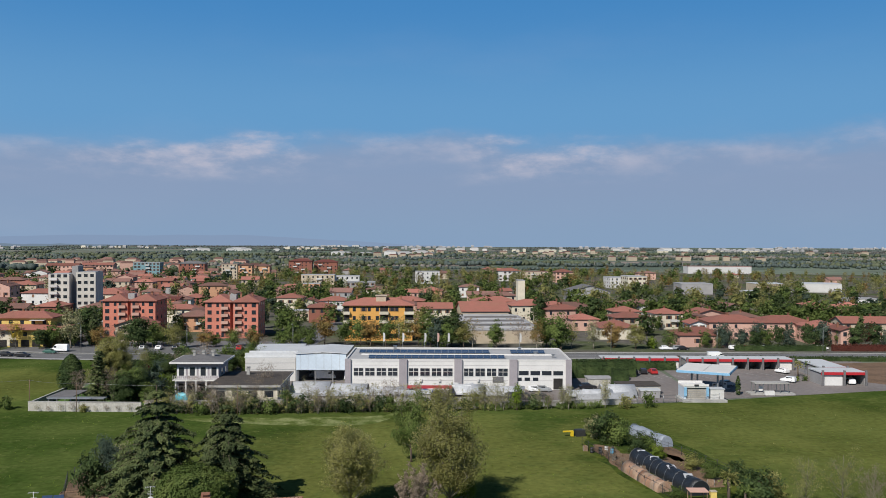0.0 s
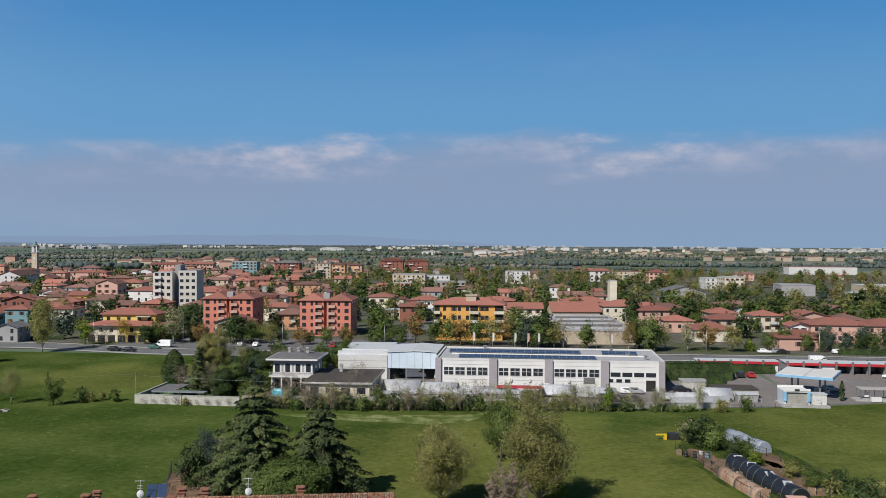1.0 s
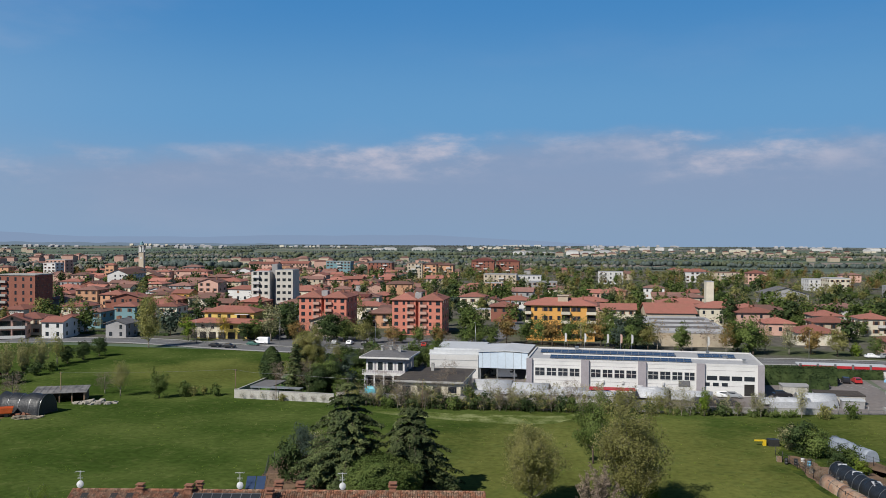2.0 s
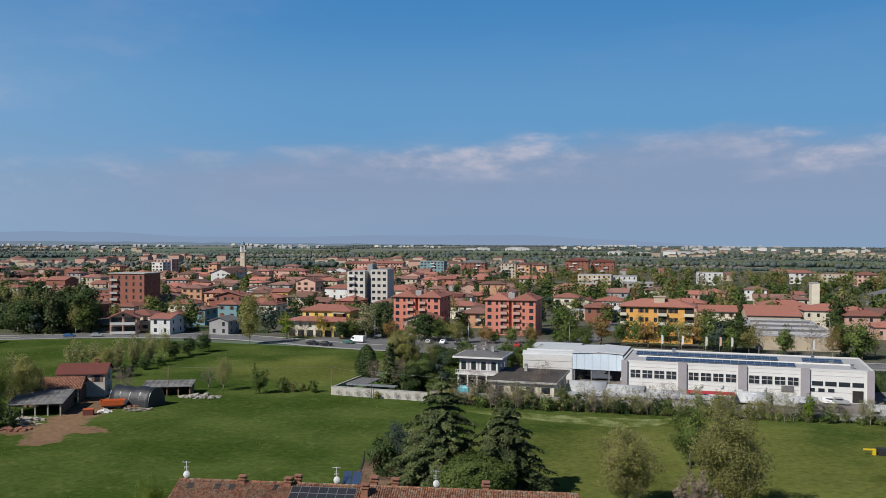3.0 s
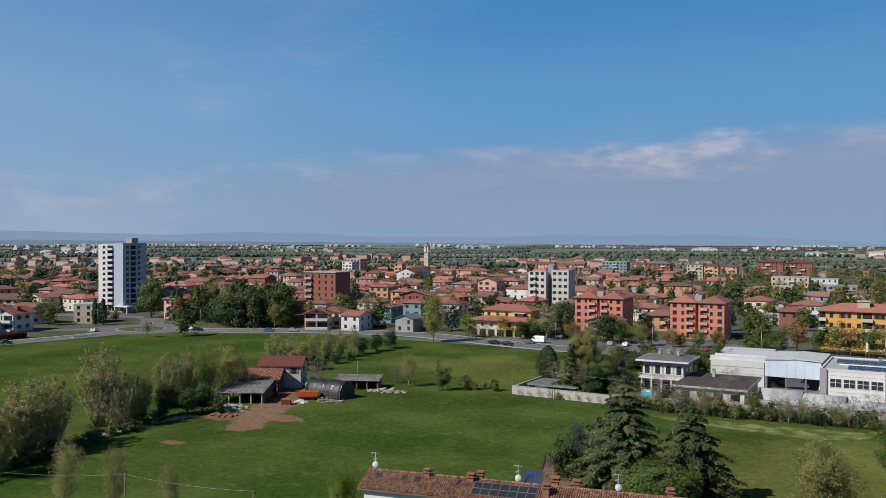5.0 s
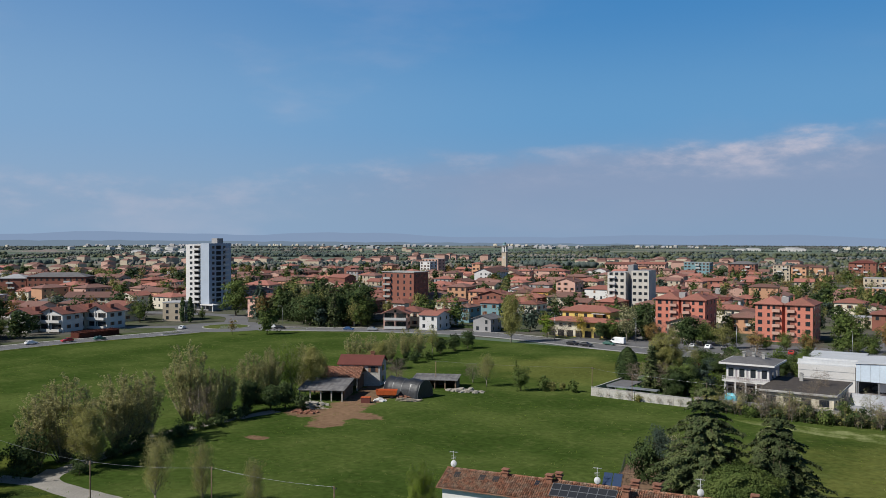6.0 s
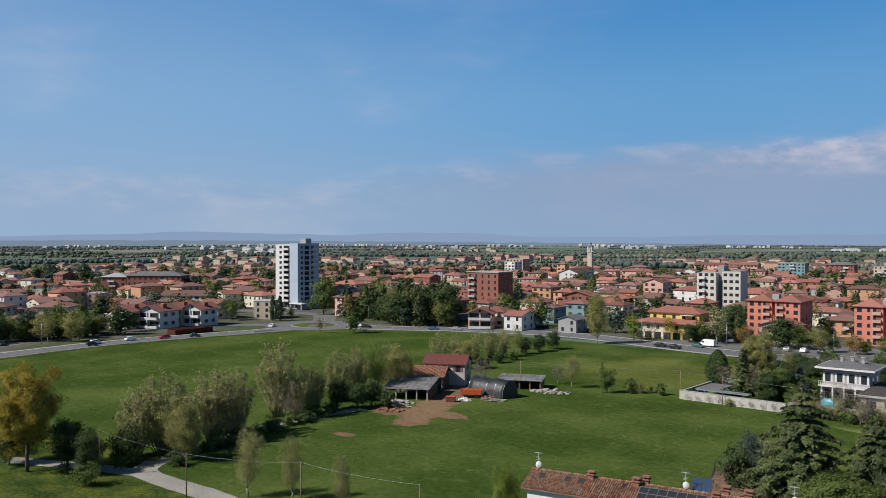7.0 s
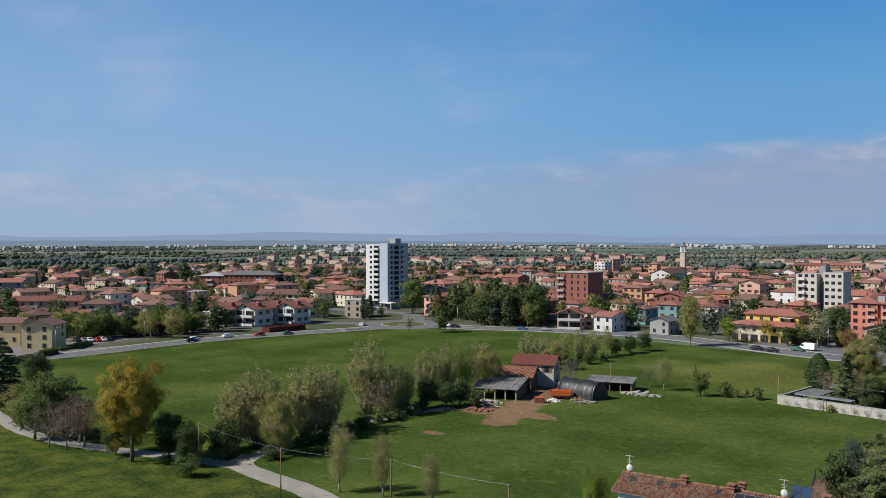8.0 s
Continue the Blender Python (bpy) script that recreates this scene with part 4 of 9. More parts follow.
# painted lines and kerbs
for nm, pts, half in (("road_marking", MAIN, 5.2), ("road_marking", SIDE, 4.7)):
    bm = bmesh.new()
    for off in (-half + 0.3, half - 0.3):
        strip(bm, pts, 0.12, 0.085, off)
    strip(bm, pts, 0.1, 0.085, 0.0, gaps=2)
    tagged(new(nm, mesh_of(nm, bm, "paint_line")), "white painted road lines", "road marking", kind="structure")
bm = bmesh.new()
strip(bm, SIDE, 1.3, 0.09, -6.6, wob=0.8)
tagged(new("verge", mesh_of("verge", bm, "rough_grass")), "dark unmown grass verge between road and meadow", "verge", kind="structure")
bm = bmesh.new()
for pts, off in ((MAIN, 6.9), (MAIN, -6.4), (SIDE, 6.2)):
    strip(bm, pts, 0.9, 0.16, off)
    strip(bm, pts, 0.05, 0.12, off - 0.95)
tagged(new("pavement", mesh_of("pavement", bm, "concrete")), "pale concrete pavement strip beside the road", "pavement", kind="structure")
road("lane_1", [(-92.79, 65.8), (-102.89, 67.2), (-114.64, 66.86), (-122.04, 67.7), (-125.9, 72.58)], 2.1, 0.06, "gravel", "pale gravel farm lane with a bend", wob=0.3)
road("lane_2", [(-120.82, 67), (-131.28, 63.08), (-142.08, 58.19), (-154.46, 53.29), (-166.66, 50.56), (-178.87, 50.29), (-202.48, 51.61)], 1.7, 0.064, "gravel", "pale gravel track under the trees", wob=0.3)
road("lane_3", [(-125.25, 72.73), (-128.12, 81.86), (-133.01, 95.3), (-133.65, 109.96), (-132.1, 124.43)], 1.5, 0.062, "gravel", "gravel track along the hedge to the farmyard", wob=0.3)
patch("bank_grass", [(-122.72, 32.23), (-93.87, 62.89), (-108.2, 64.86), (-120.55, 64.36), (-139.58, 54.26), (-157.25, 42.09)], 0.05, "rough_grass", "rough grass bank beside the lane", "grass")
patch("plot_grass", [(-170.32, 40.18), (-146.02, 56.89), (-123.61, 68.09), (-133.13, 73.52), (-160.76, 67.3), (-219.9, 52.71)], 0.045, "rough_grass", "rough grass under the lane trees", "grass")
flat_sheet("factory_yard", [(-62, 180), (0, 183.5), (50, 191.5), (60, 194), (60, 256), (-62, 256)], 0.05, "yard", "grey worn asphalt yard of the factory", "yard")
flat_sheet("garden_plot", [(-86, 179.5), (-62, 179), (-62, 254), (-88, 250)], 0.052, "lawn", "walled garden lawn", "grass")
flat_sheet("station_yard", [(60, 194), (66.13, 196.55), (81.26, 200.46), (107.18, 207.83), (127, 236.72), (124.09, 263.62), (62, 252)], 0.052, "yard", "asphalt forecourt of the filling station", "yard")
patch("dry_strip", [(-51.15, 171.91), (-16.4, 174.79), (-9.77, 179.52), (-14.6, 167.32), (-35.41, 166.93)], 0.05, "dry_grass", "pale dry grass strip along the wall", "grass")
flat_sheet("parking_lot", [(-142, 271), (-44, 271), (-44, 303), (-142, 303)], 0.055, "asphalt", "grey asphalt parking lot before the apartment blocks", "yard")
flat_sheet("side_street", [(-52, 271), (-44, 271), (-40, 420), (-48, 420)], 0.058, "asphalt", "grey asphalt street between the apartment blocks", "road")
flat_sheet("brown_field", [(104.3, 224.63), (118.03, 209.65), (145.91, 259.33), (108.87, 252.39)], 0.06, "soil", "ploughed brown field", "field")

# ---------------------------------------------------------------- apartment blocks


def red_block(x, y, rot, w, d=16.0, h=13.1):
    ob = thing("apartment_block", "red plastered five-storey apartment block with orange hip roof", "building", x, y, rot, group="red apartment blocks")
    g = 1.1
    bm = bmesh.new()
    for s in (-1, 1):
        box(bm, s * (w / 4 + g / 4), d / 2, h / 2, w / 2 - g / 2, d, h)
    box(bm, 0, d / 2 + 1.0, h / 2, g + 0.1, d - 2, h - 0.3)
    part("wall", bm, "brick_red", ob)
    for s in (-1, 1):
        bm = bmesh.new()
        hip(bm, w / 2 - g / 2, d, h, 2.3, 0.7, 0.25, cx=s * (w / 4 + g / 4))
        part("roof", bm, "tile_orange", ob)
    part("stair_head", boxes((0, 4, h + 1.3, 2.4, 3, 2.6)), "grey", ob)
    fh = h / 5
    for f in range(5):
        z0 = f * fh
        for s in (-1, 1):
            bx = s * (g / 2 + 1.9)
            # flat panel in a shadowed red: painted shade of a balcony recess
            part("loggia", boxes((bx, -0.015, z0 + fh * 0.55, 2.4, 0.06, fh * 0.8)), "brick_brown", ob)
            part("door_frame", boxes((bx - 0.8, -0.05, z0 + fh * 0.5, 0.9, 0.06, fh * 0.66)), "glass", ob)
            if f:
                balcony(ob, bx, 0, z0 + 0.05, 0, 2.6, 0.9, "pink")
            window(ob, s * (g / 2 + 4.5), 0, z0 + fh * 0.6, 0, 0.9, 1.3, "white")
            window(ob, s * (w / 2 - 1.6), 0, z0 + fh * 0.6, 0, 1.5, 1.5, "white")
            for k in range(3):
                window(ob, s * w / 2, 3 + 5 * k, z0 + fh * 0.6, s * 90, 1.2, 1.4, "white")
    for k in range(4):
        chimney(ob, -w / 3 + k * w / 4.5, d * 0.45, h + 1.9, 0.9)
    return ob


red_block(-76.62, 312.53, 3, 19.06)
red_block(-115.25, 316.38, 3, 18.97)


def yellow_block(x, y, rot, w, d=13.0, h=12.6):
    ob = thing("apartment_block", "ochre yellow four-storey apartment block with orange hip roof", "building", x, y, rot)
    part("wall", boxes((0, d / 2, h / 2, w, d, h)), "ochre", ob)
    bm = bmesh.new()
    hip(bm, w, d, h, 2.2, 0.9, 0.25)
    part("roof", bm, "tile_orange", ob)
    part("stair_head", boxes((0.8, 4.5, h + 2.0, 3.6, 4, 2.4), (0.8, 4.5, h + 3.3, 4.2, 4.6, 0.25)), "beige", ob)
    fh = h / 4
    for f in range(4):
        z0 = f * fh
        for i, xx in enumerate((-0.36, -0.22, -0.14, -0.02, 0.2, 0.27)):
            window(ob, xx * w, 0, z0 + fh * 0.58, 0, 1.1, 1.5, "shut" if i in (1, 4) else "dark")
        if f:
            for xx, bw in ((-0.47, 2.2), (0.08, 3.2), (0.45, 3.4)):
                # dark panel on the wall paints the shade behind the balcony
                part("loggia", boxes((xx * w, -0.015, z0 + fh * 0.55, bw - 0.4, 0.06, fh * 0.7)), "inside_shade", ob)
                balcony(ob, xx * w, 0, z0 + 0.05, 0, bw, 1.2, "cream")
        for k in range(2):
            window(ob, w / 2, 3.5 + 5 * k, z0 + fh * 0.58, 90, 1.2, 1.4, "shut")
    for k in range(3):
        chimney(ob, -w / 3 + k * w / 3, d * 0.5, h + 1.8, 1.0)
    return ob


yellow_block(-22.83, 306.59, 3, 24.08)


def white_block(x, y, rot):
    ob = thing("apartment_block", "white concrete seven-storey apartment block with stepped flat roofs", "building", x, y, rot)
    for cx, w, d, h, f0 in ((-5.3, 8.6, 13, 20.5, 0), (5.0, 8.2, 13, 21.3, 3.0)):
        part("wall", boxes((cx, f0 + d / 2, h / 2, w, d, h)), "pale_plaster", ob)
        part("roof", boxes((cx, f0 + d / 2, h + 0.1, w - 0.6, d - 0.6, 0.3)), "flat_roof", ob)
        for f in range(7):
            for i in range(3):
                window(ob, cx + (i - 1) * 2.6, f0, f * 3 + 1.9, 0, 1.5, 1.3, "dark")
    part("stair_tower", boxes((0.0, 9, 12, 2.6, 8, 24)), "grey", ob)
    for f in range(6):
        balcony(ob, -7.4, 0, 3 * f + 3, 0, 3.2, 1.2, "white")
    return ob


white_block(-160.37, 372.16, 8)


def tower(x, y, rot, w, d, h=33.0):
    ob = thing("tower_block", "tall white twelve-storey tower block with balconies and flat roof", "tower", x, y, rot)
    part("base", boxes((w * 0.1, d / 2, 1.9, w * 0.95, d - 1, 3.8)), "grey", ob)
    part("wall", boxes((-w * 0.2, d / 2, 3.4 + (h - 3.4) / 2, w * 0.6, d, h - 3.4)), "white", ob)
    # the east part has its shade in the wall colour
    part("side_wall", boxes((w * 0.33, d / 2 - 0.8, 3.4 + (h - 2.6) / 2, w * 0.34, d, h - 2.6)), "shade_blue", ob)
    part("recess_wall", boxes((w * 0.13, d / 2 + 1.5, 3.4 + (h - 4) / 2, w * 0.1, d - 3, h - 4)), "grey", ob)
    part("roof", boxes((0, d / 2, h + 0.15, w - 1.5, d - 2, 0.5)), "flat_roof", ob)
    part("lift_head", boxes((w * 0.34, d / 2, h + 1.8, 4, 4, 3.0)), "grey", ob)
    part("entrance_canopy", boxes((w * 0.55, -1.5, 3.2, 9, 4, 0.5), (w * 0.55 - 4, -3, 1.5, 0.4, 0.4, 3), (w * 0.55 + 4, -3, 1.5, 0.4, 0.4, 3)), "white", ob)
    for k in range(6):
        window(ob, -w * 0.4 + k * 2.6, 0.45, 1.9, 0, 2.2, 2.4, "white")
    fh = (h - 3.8) / 11
    for f in range(11):
        z0 = 3.8 + f * fh
        window(ob, -w * 0.28, 0, z0 + fh * 0.55, 0, 1.8, 1.4, "dark")
        # balcony recess is only painted shade, a thin dark panel
        part("loggia", boxes((-w * 0.03, -0.02, z0 + fh * 0.5, 4.0, 0.08, fh * 0.72)), "inside_shade", ob)
        balcony(ob, -w * 0.03, 0, z0, 0, 4.8, 1.4, "white")
        for yy in (2.0, 9.4):
            window(ob, w * 0.5, yy, z0 + fh * 0.55, 90, 1.6, 1.4, "dark")
        # same painted shade on the east side
        part("loggia", boxes((w * 0.5 + 0.02, 5.6, z0 + fh * 0.5, 0.08, 3.2, fh * 0.72)), "inside_shade", ob)
        balcony(ob, w * 0.5, 10.6, z0, 90, 3.0, 1.0, "white")
    return ob


tower(-352.13, 280.74, 4, 17.4, 15.0)


def brown_block(x, y, rot, w=19.0, d=14.0, h=19.0):
    ob = thing("apartment_block", "brown brick six-storey apartment block with flat roof", "building", x, y, rot)
    part("wall", boxes((0, d / 2, h / 2, w, d, h)), "brick_brown", ob)
    part("roof", boxes((0, d / 2, h + 0.2, w + 0.8, d + 0.8, 0.4)), "concrete", ob)
    for f in range(6):
        z0 = f * 3.1
        for i in range(5):
            window(ob, -w * 0.4 + i * w * 0.2, 0, z0 + 1.8, 0, 1.0, 1.7, "white")
        balcony(ob, -w * 0.33, 0, z0 + 0.1, 0, 4.0, 1.2, "concrete")
        for k in range(3):
            window(ob, w / 2, 2.5 + k * 4, z0 + 1.8, 90, 1.4, 1.4, "dark")
    return ob


brown_block(-271.52, 341.44, 5)


def bakery(x, y, rot):
    ob = thing("yellow_building", "yellow two-storey building with stepped orange tiled roofs and awnings", "building", x, y, rot)
    part("wall", boxes((0, 7, 2.9, 25, 14, 5.8)), "yellow", ob)
    part("front_wall", boxes((-6, -0.02, 3.0, 13, 0.3, 5.0)), "cream", ob)
    bm = bmesh.new()
    hip(bm, 25, 14, 5.8, 1.6, 1.8, 0.25)
    part("roof", bm, "tile_orange", ob, "wide lower tiled roof")
    part("upper_wall", boxes((0.5, 9, 7.4, 19, 9, 3.6)), "yellow", ob)
    bm = bmesh.new()
    hip(bm, 19, 9, 9.2, 1.9, 0.9, 0.25, y0=4.5, cx=0.5)
    part("roof", bm, "tile_orange", ob)
    part("awning", boxes((6, 3.6, 8.6, 5, 2.2, 0.12)), "white", ob, "white fabric awning")
    for i in range(7):
        window(ob, -11 + i * 3.6, -0.18 if i < 4 else 0, 4.3, 0, 1.3, 1.4, "white")
        # flat dark panels paint the shade inside the shop fronts
        part("shop_opening", boxes((-11 + i * 3.6, -0.2 if i < 4 else -0.03, 1.3, 2.6, 0.1, 2.3)), "inside_shade", ob)
    for i in range(5):
        window(ob, -7 + i * 3.7, 4.5, 7.8, 0, 1.2, 1.3, "dark")
    for k in range(3):
        chimney(ob, -6 + k * 5, 9, 10.6, 1.0)
    return ob


bakery(-141.55, 284.64, 2)

# ---------------------------------------------------------------- factory


def factory(x, y, rot, w, d, h):
    ob = thing("factory_building", "long white panelled factory building with solar roof and grey pilasters", "building", x, y, rot)
    part("wall", boxes((0, d / 2, h / 2, w, d, h)), "white", ob)
    part("roof", boxes((0, d / 2, h + 0.05, w - 0.6, d - 0.6, 0.3)), "flat_roof", ob)
    bm = bmesh.new()
    box(bm, 0, 0.2, h + 0.25, w, 0.5, 0.55), box(bm, 0, d - 0.2, h + 0.25, w, 0.4, 0.5)
    for s in (-1, 1):
        box(bm, s * (w / 2 - 0.2), d / 2, h + 0.25, 0.4, d - 0.9, 0.5)
    part("parapet", bm, "white", ob)
    for k, xx in enumerate((-0.487, -0.243, 0.0, 0.243, 0.487)):
        part("pilaster", boxes((xx * w, -0.25, h / 2 + 0.25, 1.9 if k % 4 else 1.4, 0.6, h + 0.6)), "lilac_grey", ob, "grey concrete pilaster")
    for b in range(4):
        c = (-0.365 + 0.2433 * b) * w
        for i in range(4):
            xx = c + (i - 1.5) * 2.75
            if b == 3:
                window(ob, xx, 0, h * 0.6, 0, 2.3, 1.0, "dark")
                continue
            wd = part("window", boxes((xx, -0.02, h * 0.62, 2.35, 0.08, 1.9)), "glass", ob)
            bm = bmesh.new()
            for sx in (-1.17, 0, 1.17):
                box(bm, xx + sx, -0.05, h * 0.62, 0.1, 0.1, 1.95)
            for sz in (-0.95, 0.1, 0.95):
                box(bm, xx, -0.052, h * 0.62 + sz, 2.4, 0.1, 0.09)
            part("window_frame", bm, "white", wd)
        part("panel_joint", boxes((c, -0.012, h * 0.33, 10.6, 0.03, 0.06)), "lilac_grey", ob)
        part("panel_joint", boxes((c, -0.012, h * 0.86, 10.6, 0.03, 0.06)), "lilac_grey", ob)
    # ground floor doors, vents and lower windows
    for xx in (-9.0, -4.5, 4.8):
        part("wall_box", boxes((xx, -0.2, 2.3, 0.5, 0.35, 0.7)), "white", ob)
    part("gate", boxes((9.6, -0.03, 2.5, 2.6, 0.1, 1.5)), "slate", ob)
    # second one is a flat panel, its dark colour the shade indoors
    part("gate", boxes((24.0, -0.03, 1.5, 2.2, 0.1, 2.6)), "inside_shade", ob, "doorway panel painted dark as the shade inside")
    for xx in (14.6, 16.6, 18.6):
        window(ob, xx, 0, 2.6, 0, 1.3, 0.8, "dark")
    part("ridge_cap", boxes((0, d * 0.44, h + 0.3, w - 6, 0.5, 0.4)), "white", ob)
    bm = boxes((0, 0, 0, 1.62, 3.0, 0.06))
    box(bm, 0, 0, -0.35, 0.06, 2.6, 0.6)
    panel = mesh_of("solar_panel", bm, "solar")
    fr = bmesh.new()
    for s in (-1, 1):
        box(fr, s * 0.83, 0, 0.02, 0.07, 3.04, 0.1), box(fr, 0, s * 1.5, 0.02, 1.6, 0.07, 0.1)
    box(fr, 0, 0, 0.025, 1.6, 0.05, 0.08)
    frame_mesh = mesh_of("panel_frame", fr, "steel")
    for row, x0, n in ((0.16, -0.385, 19), (0.6, -0.445, 19), (0.6, 0.265, 5)):
        for i in range(n):
            sp = part("solar_panel", panel, "", ob)
            sp.matrix_basis = pose(x0 * w + i * 1.75, row * d, h + 0.62, 8, 0, 0)
            part("panel_frame", frame_mesh, "", sp)
    for xx, yy, s in ((0.36, 0.45, 0.9), (0.43, 0.22, 0.6), (0.3, 0.8, 0.7), (-0.3, 0.9, 0.8)):
        part("roof_vent", boxes((xx * w, yy * d, h + 0.6, s, s, 1.0), (xx * w, yy * d, h + 1.15, s + 0.3, s + 0.3, 0.12)), "steel", ob)
    return ob


factory(3.8, 207, 0, 54.5, 23, 6.8)
ob = thing("red_canopy", "flat faded red loading canopy on thin posts in the yard", "canopy", -2.9, 196.5, 0)
part("roof", boxes((0, 0, 2.45, 10.2, 3.2, 0.18)), "red_paint", ob)
for k in range(4):
    for yy in (-1.4, 1.4):
        part("post", boxes((-4.8 + k * 3.2, yy, 1.2, 0.12, 0.12, 2.4)), "steel", ob)


def sheds():
    ob = thing("warehouse", "cream-white sheet-metal warehouse with low roof", "warehouse", -43.6, 218, 4)
    w, d, h = 12.6, 28, 6.0
    part("wall", boxes((0, d / 2, h / 2, w, d, h)), "white", ob)
    bm = boxes((0, d / 2, h + 0.1, w + 0.6, d, 0.2), (0, 1.2, h + 0.6, w + 0.4, 0.6, 1.0), (0, 7, h + 0.5, w, 0.7, 0.8))
    part("roof", bm, "metal_white", ob)
    for k in range(2):
        part("cladding_joint", boxes((0, -0.03, h * (0.5 + 0.28 * k), w, 0.04, 0.07)), "metal_grey", ob)
    ob = thing("open_warehouse", "pale blue sheet-metal warehouse open below", "warehouse", -30.6, 217, 0)
    w, d, h = 12.6, 19, 7.2
    bm = bmesh.new()
    for s in (-1, 1):
        box(bm, s * (w / 2 - 0.1), d / 2, h / 2, 0.2, d, h)
    box(bm, 0, d - 0.1, h / 2, w, 0.2, h)
    part("wall", bm, "metal_grey", ob)
    bm = boxes((0, 0, 5.15, w, 0.2, 4.1))
    part("hanging_panel", bm, "metal_blue", ob, "pale blue sheet-metal front")
    for k in range(7):
        part("panel_joint", boxes((-w / 2 + 1 + k * 2.0, -0.11, 5.15, 0.06, 0.04, 4.0)), "metal_grey", ob)
    bm = bmesh.new()
    for s in (-1, 1):
        quad(bm, (0, -0.4, h + 0.45), (0, d - 3, h + 0.45), (s * (w / 2 + 0.3), d - 3, h + 0.05), (s * (w / 2 + 0.3), -0.4, h + 0.05))
    shell(bm, 0.15)
    part("roof", bm, "metal_white", ob)
    for k in range(4):
        part("post", boxes((-w / 2 + 0.4 + k * 4.4, 0.3, 1.6, 0.3, 0.3, 3.2)), "steel", ob)


sheds()


def villa(x, y, rot):
    ob = thing("villa", "pale grey two-storey villa with hip roof, white shutters and balcony", "house", x, y, rot)
    w, d, h = 9.6, 10, 7.5
    part("wall", boxes((0, d / 2, h / 2, w, d, h)), "lilac_grey", ob)
    # dark sheet on the flat wall: painted shade under the balcony
    part("front_recess", boxes((0, -0.03, 1.5, w - 1, 0.1, 2.4)), "inside_shade", ob)
    bm = bmesh.new()
    hip(bm, w, d, h, 1.1, 1.3, 0.3)
    part("roof", bm, "slate", ob)
    part("fascia", boxes((0, -1.3, h + 0.12, w + 2.7, 0.14, 0.4), (-w / 2 - 1.3, d / 2, h + 0.12, 0.14, d + 2.7, 0.4), (w / 2 + 1.3, d / 2, h + 0.12, 0.14, d + 2.7, 0.4)), "white", ob)
    part("balcony", boxes((0, -0.9, 3.7, w + 1, 1.9, 0.3), (0, -1.8, 4.75, w + 1, 0.06, 0.07), (0, -1.8, 4.3, w + 1, 0.04, 0.05)), "white", ob)
    for k in range(25):
        part("baluster", boxes((-w / 2 - 0.4 + k * (w + 0.8) / 24, -1.8, 4.3, 0.05, 0.05, 0.85)), "white", ob)
    for k in range(4):
        for s_ in (-1, 1):
            part("shutter", boxes((-3.7 + k * 2.47 + s_ * 0.8, -0.06, 5.5, 0.4, 0.06, 1.9)), "white", ob)
    for k in range(5):
        part("column", boxes((-w / 2 + 0.2 + k * (w - 0.4) / 4, -1.65, 1.8, 0.3, 0.3, 3.6)), "white", ob)
    for k in range(4):
        window(ob, -3.7 + k * 2.47, 0, 5.5, 0, 1.1, 1.9, "white")
    for k in range(2):
        window(ob, w / 2, 3 + 4 * k, 5.0, 90, 1.2, 1.5, "white")
    for k in range(3):
        chimney(ob, -2 + k * 2.2, d * 0.5, h + 1.0, 0.9, 0.6, "concrete")
    bm = bmesh.new()
    rod(bm, (1, 3, h + 0.6), (1, 3, h + 3.6), 0.03), rod(bm, (0.5, 3, h + 3.3), (1.5, 3, h + 3.3), 0.02)
    part("antenna", bm, "steel", ob)
    return ob


villa(-56.35, 198.12, 2)


def brown_house(x, y, rot):
    ob = thing("workshop", "low beige workshop with dark mossy flat roof", "building", x, y, rot)
    w, d, h = 14.3, 19, 3.95
    part("wall", boxes((0, d / 2, h / 2, w, d, h)), "cream", ob)
    part("roof", boxes((0, d / 2, h + 0.15, w + 1.4, d + 1.4, 0.25)), "mossy_roof", ob)
    part("roof_edge", boxes((0, -0.75, h + 0.1, w + 1.5, 0.12, 0.45), (w / 2 + 0.75, d / 2, h + 0.1, 0.12, d + 1.5, 0.45)), "concrete", ob)
    for k in range(4):
        window(ob, -5.2 + k * 3.5, 0, 2.3, 0, 1.9, 1.4, "white")
    for k in range(4):
        window(ob, w / 2, 2.5 + k * 4.4, 2.0, 90, 1.4, 1.2, "dark")
    chimney(ob, -2, 15, h + 0.3, 1.4, 0.7, "concrete")
    return ob


brown_house(-43.15, 187.48, 2)

# ---------------------------------------------------------------- walls, fences and small things


def run_wall(name, pts, h, thick, material, label, z=0.0, cap=True):
    """A straight-run garden wall with panels, one panel part per run."""
    ob = thing(name, label, "wall", 0, 0)
    for (x0, y0), (x1, y1) in zip(pts, pts[1:]):
        L = math.hypot(x1 - x0, y1 - y0)
        a = math.atan2(y1 - y0, x1 - x0)
        n = max(1, round(L / 4.0))
        for i in range(n):
            t = (i + 0.5) / n
            cx, cy = x0 + (x1 - x0) * t, y0 + (y1 - y0) * t
            bm = boxes((cx, cy, h / 2 + z, L / n - 0.04, thick, h, 0, a))
            part("panel", bm, material, ob)
            if cap:
                part("coping", boxes((cx, cy, h + 0.05 + z, L / n, thick + 0.12, 0.1, 0, a)), "concrete", ob)
    return ob


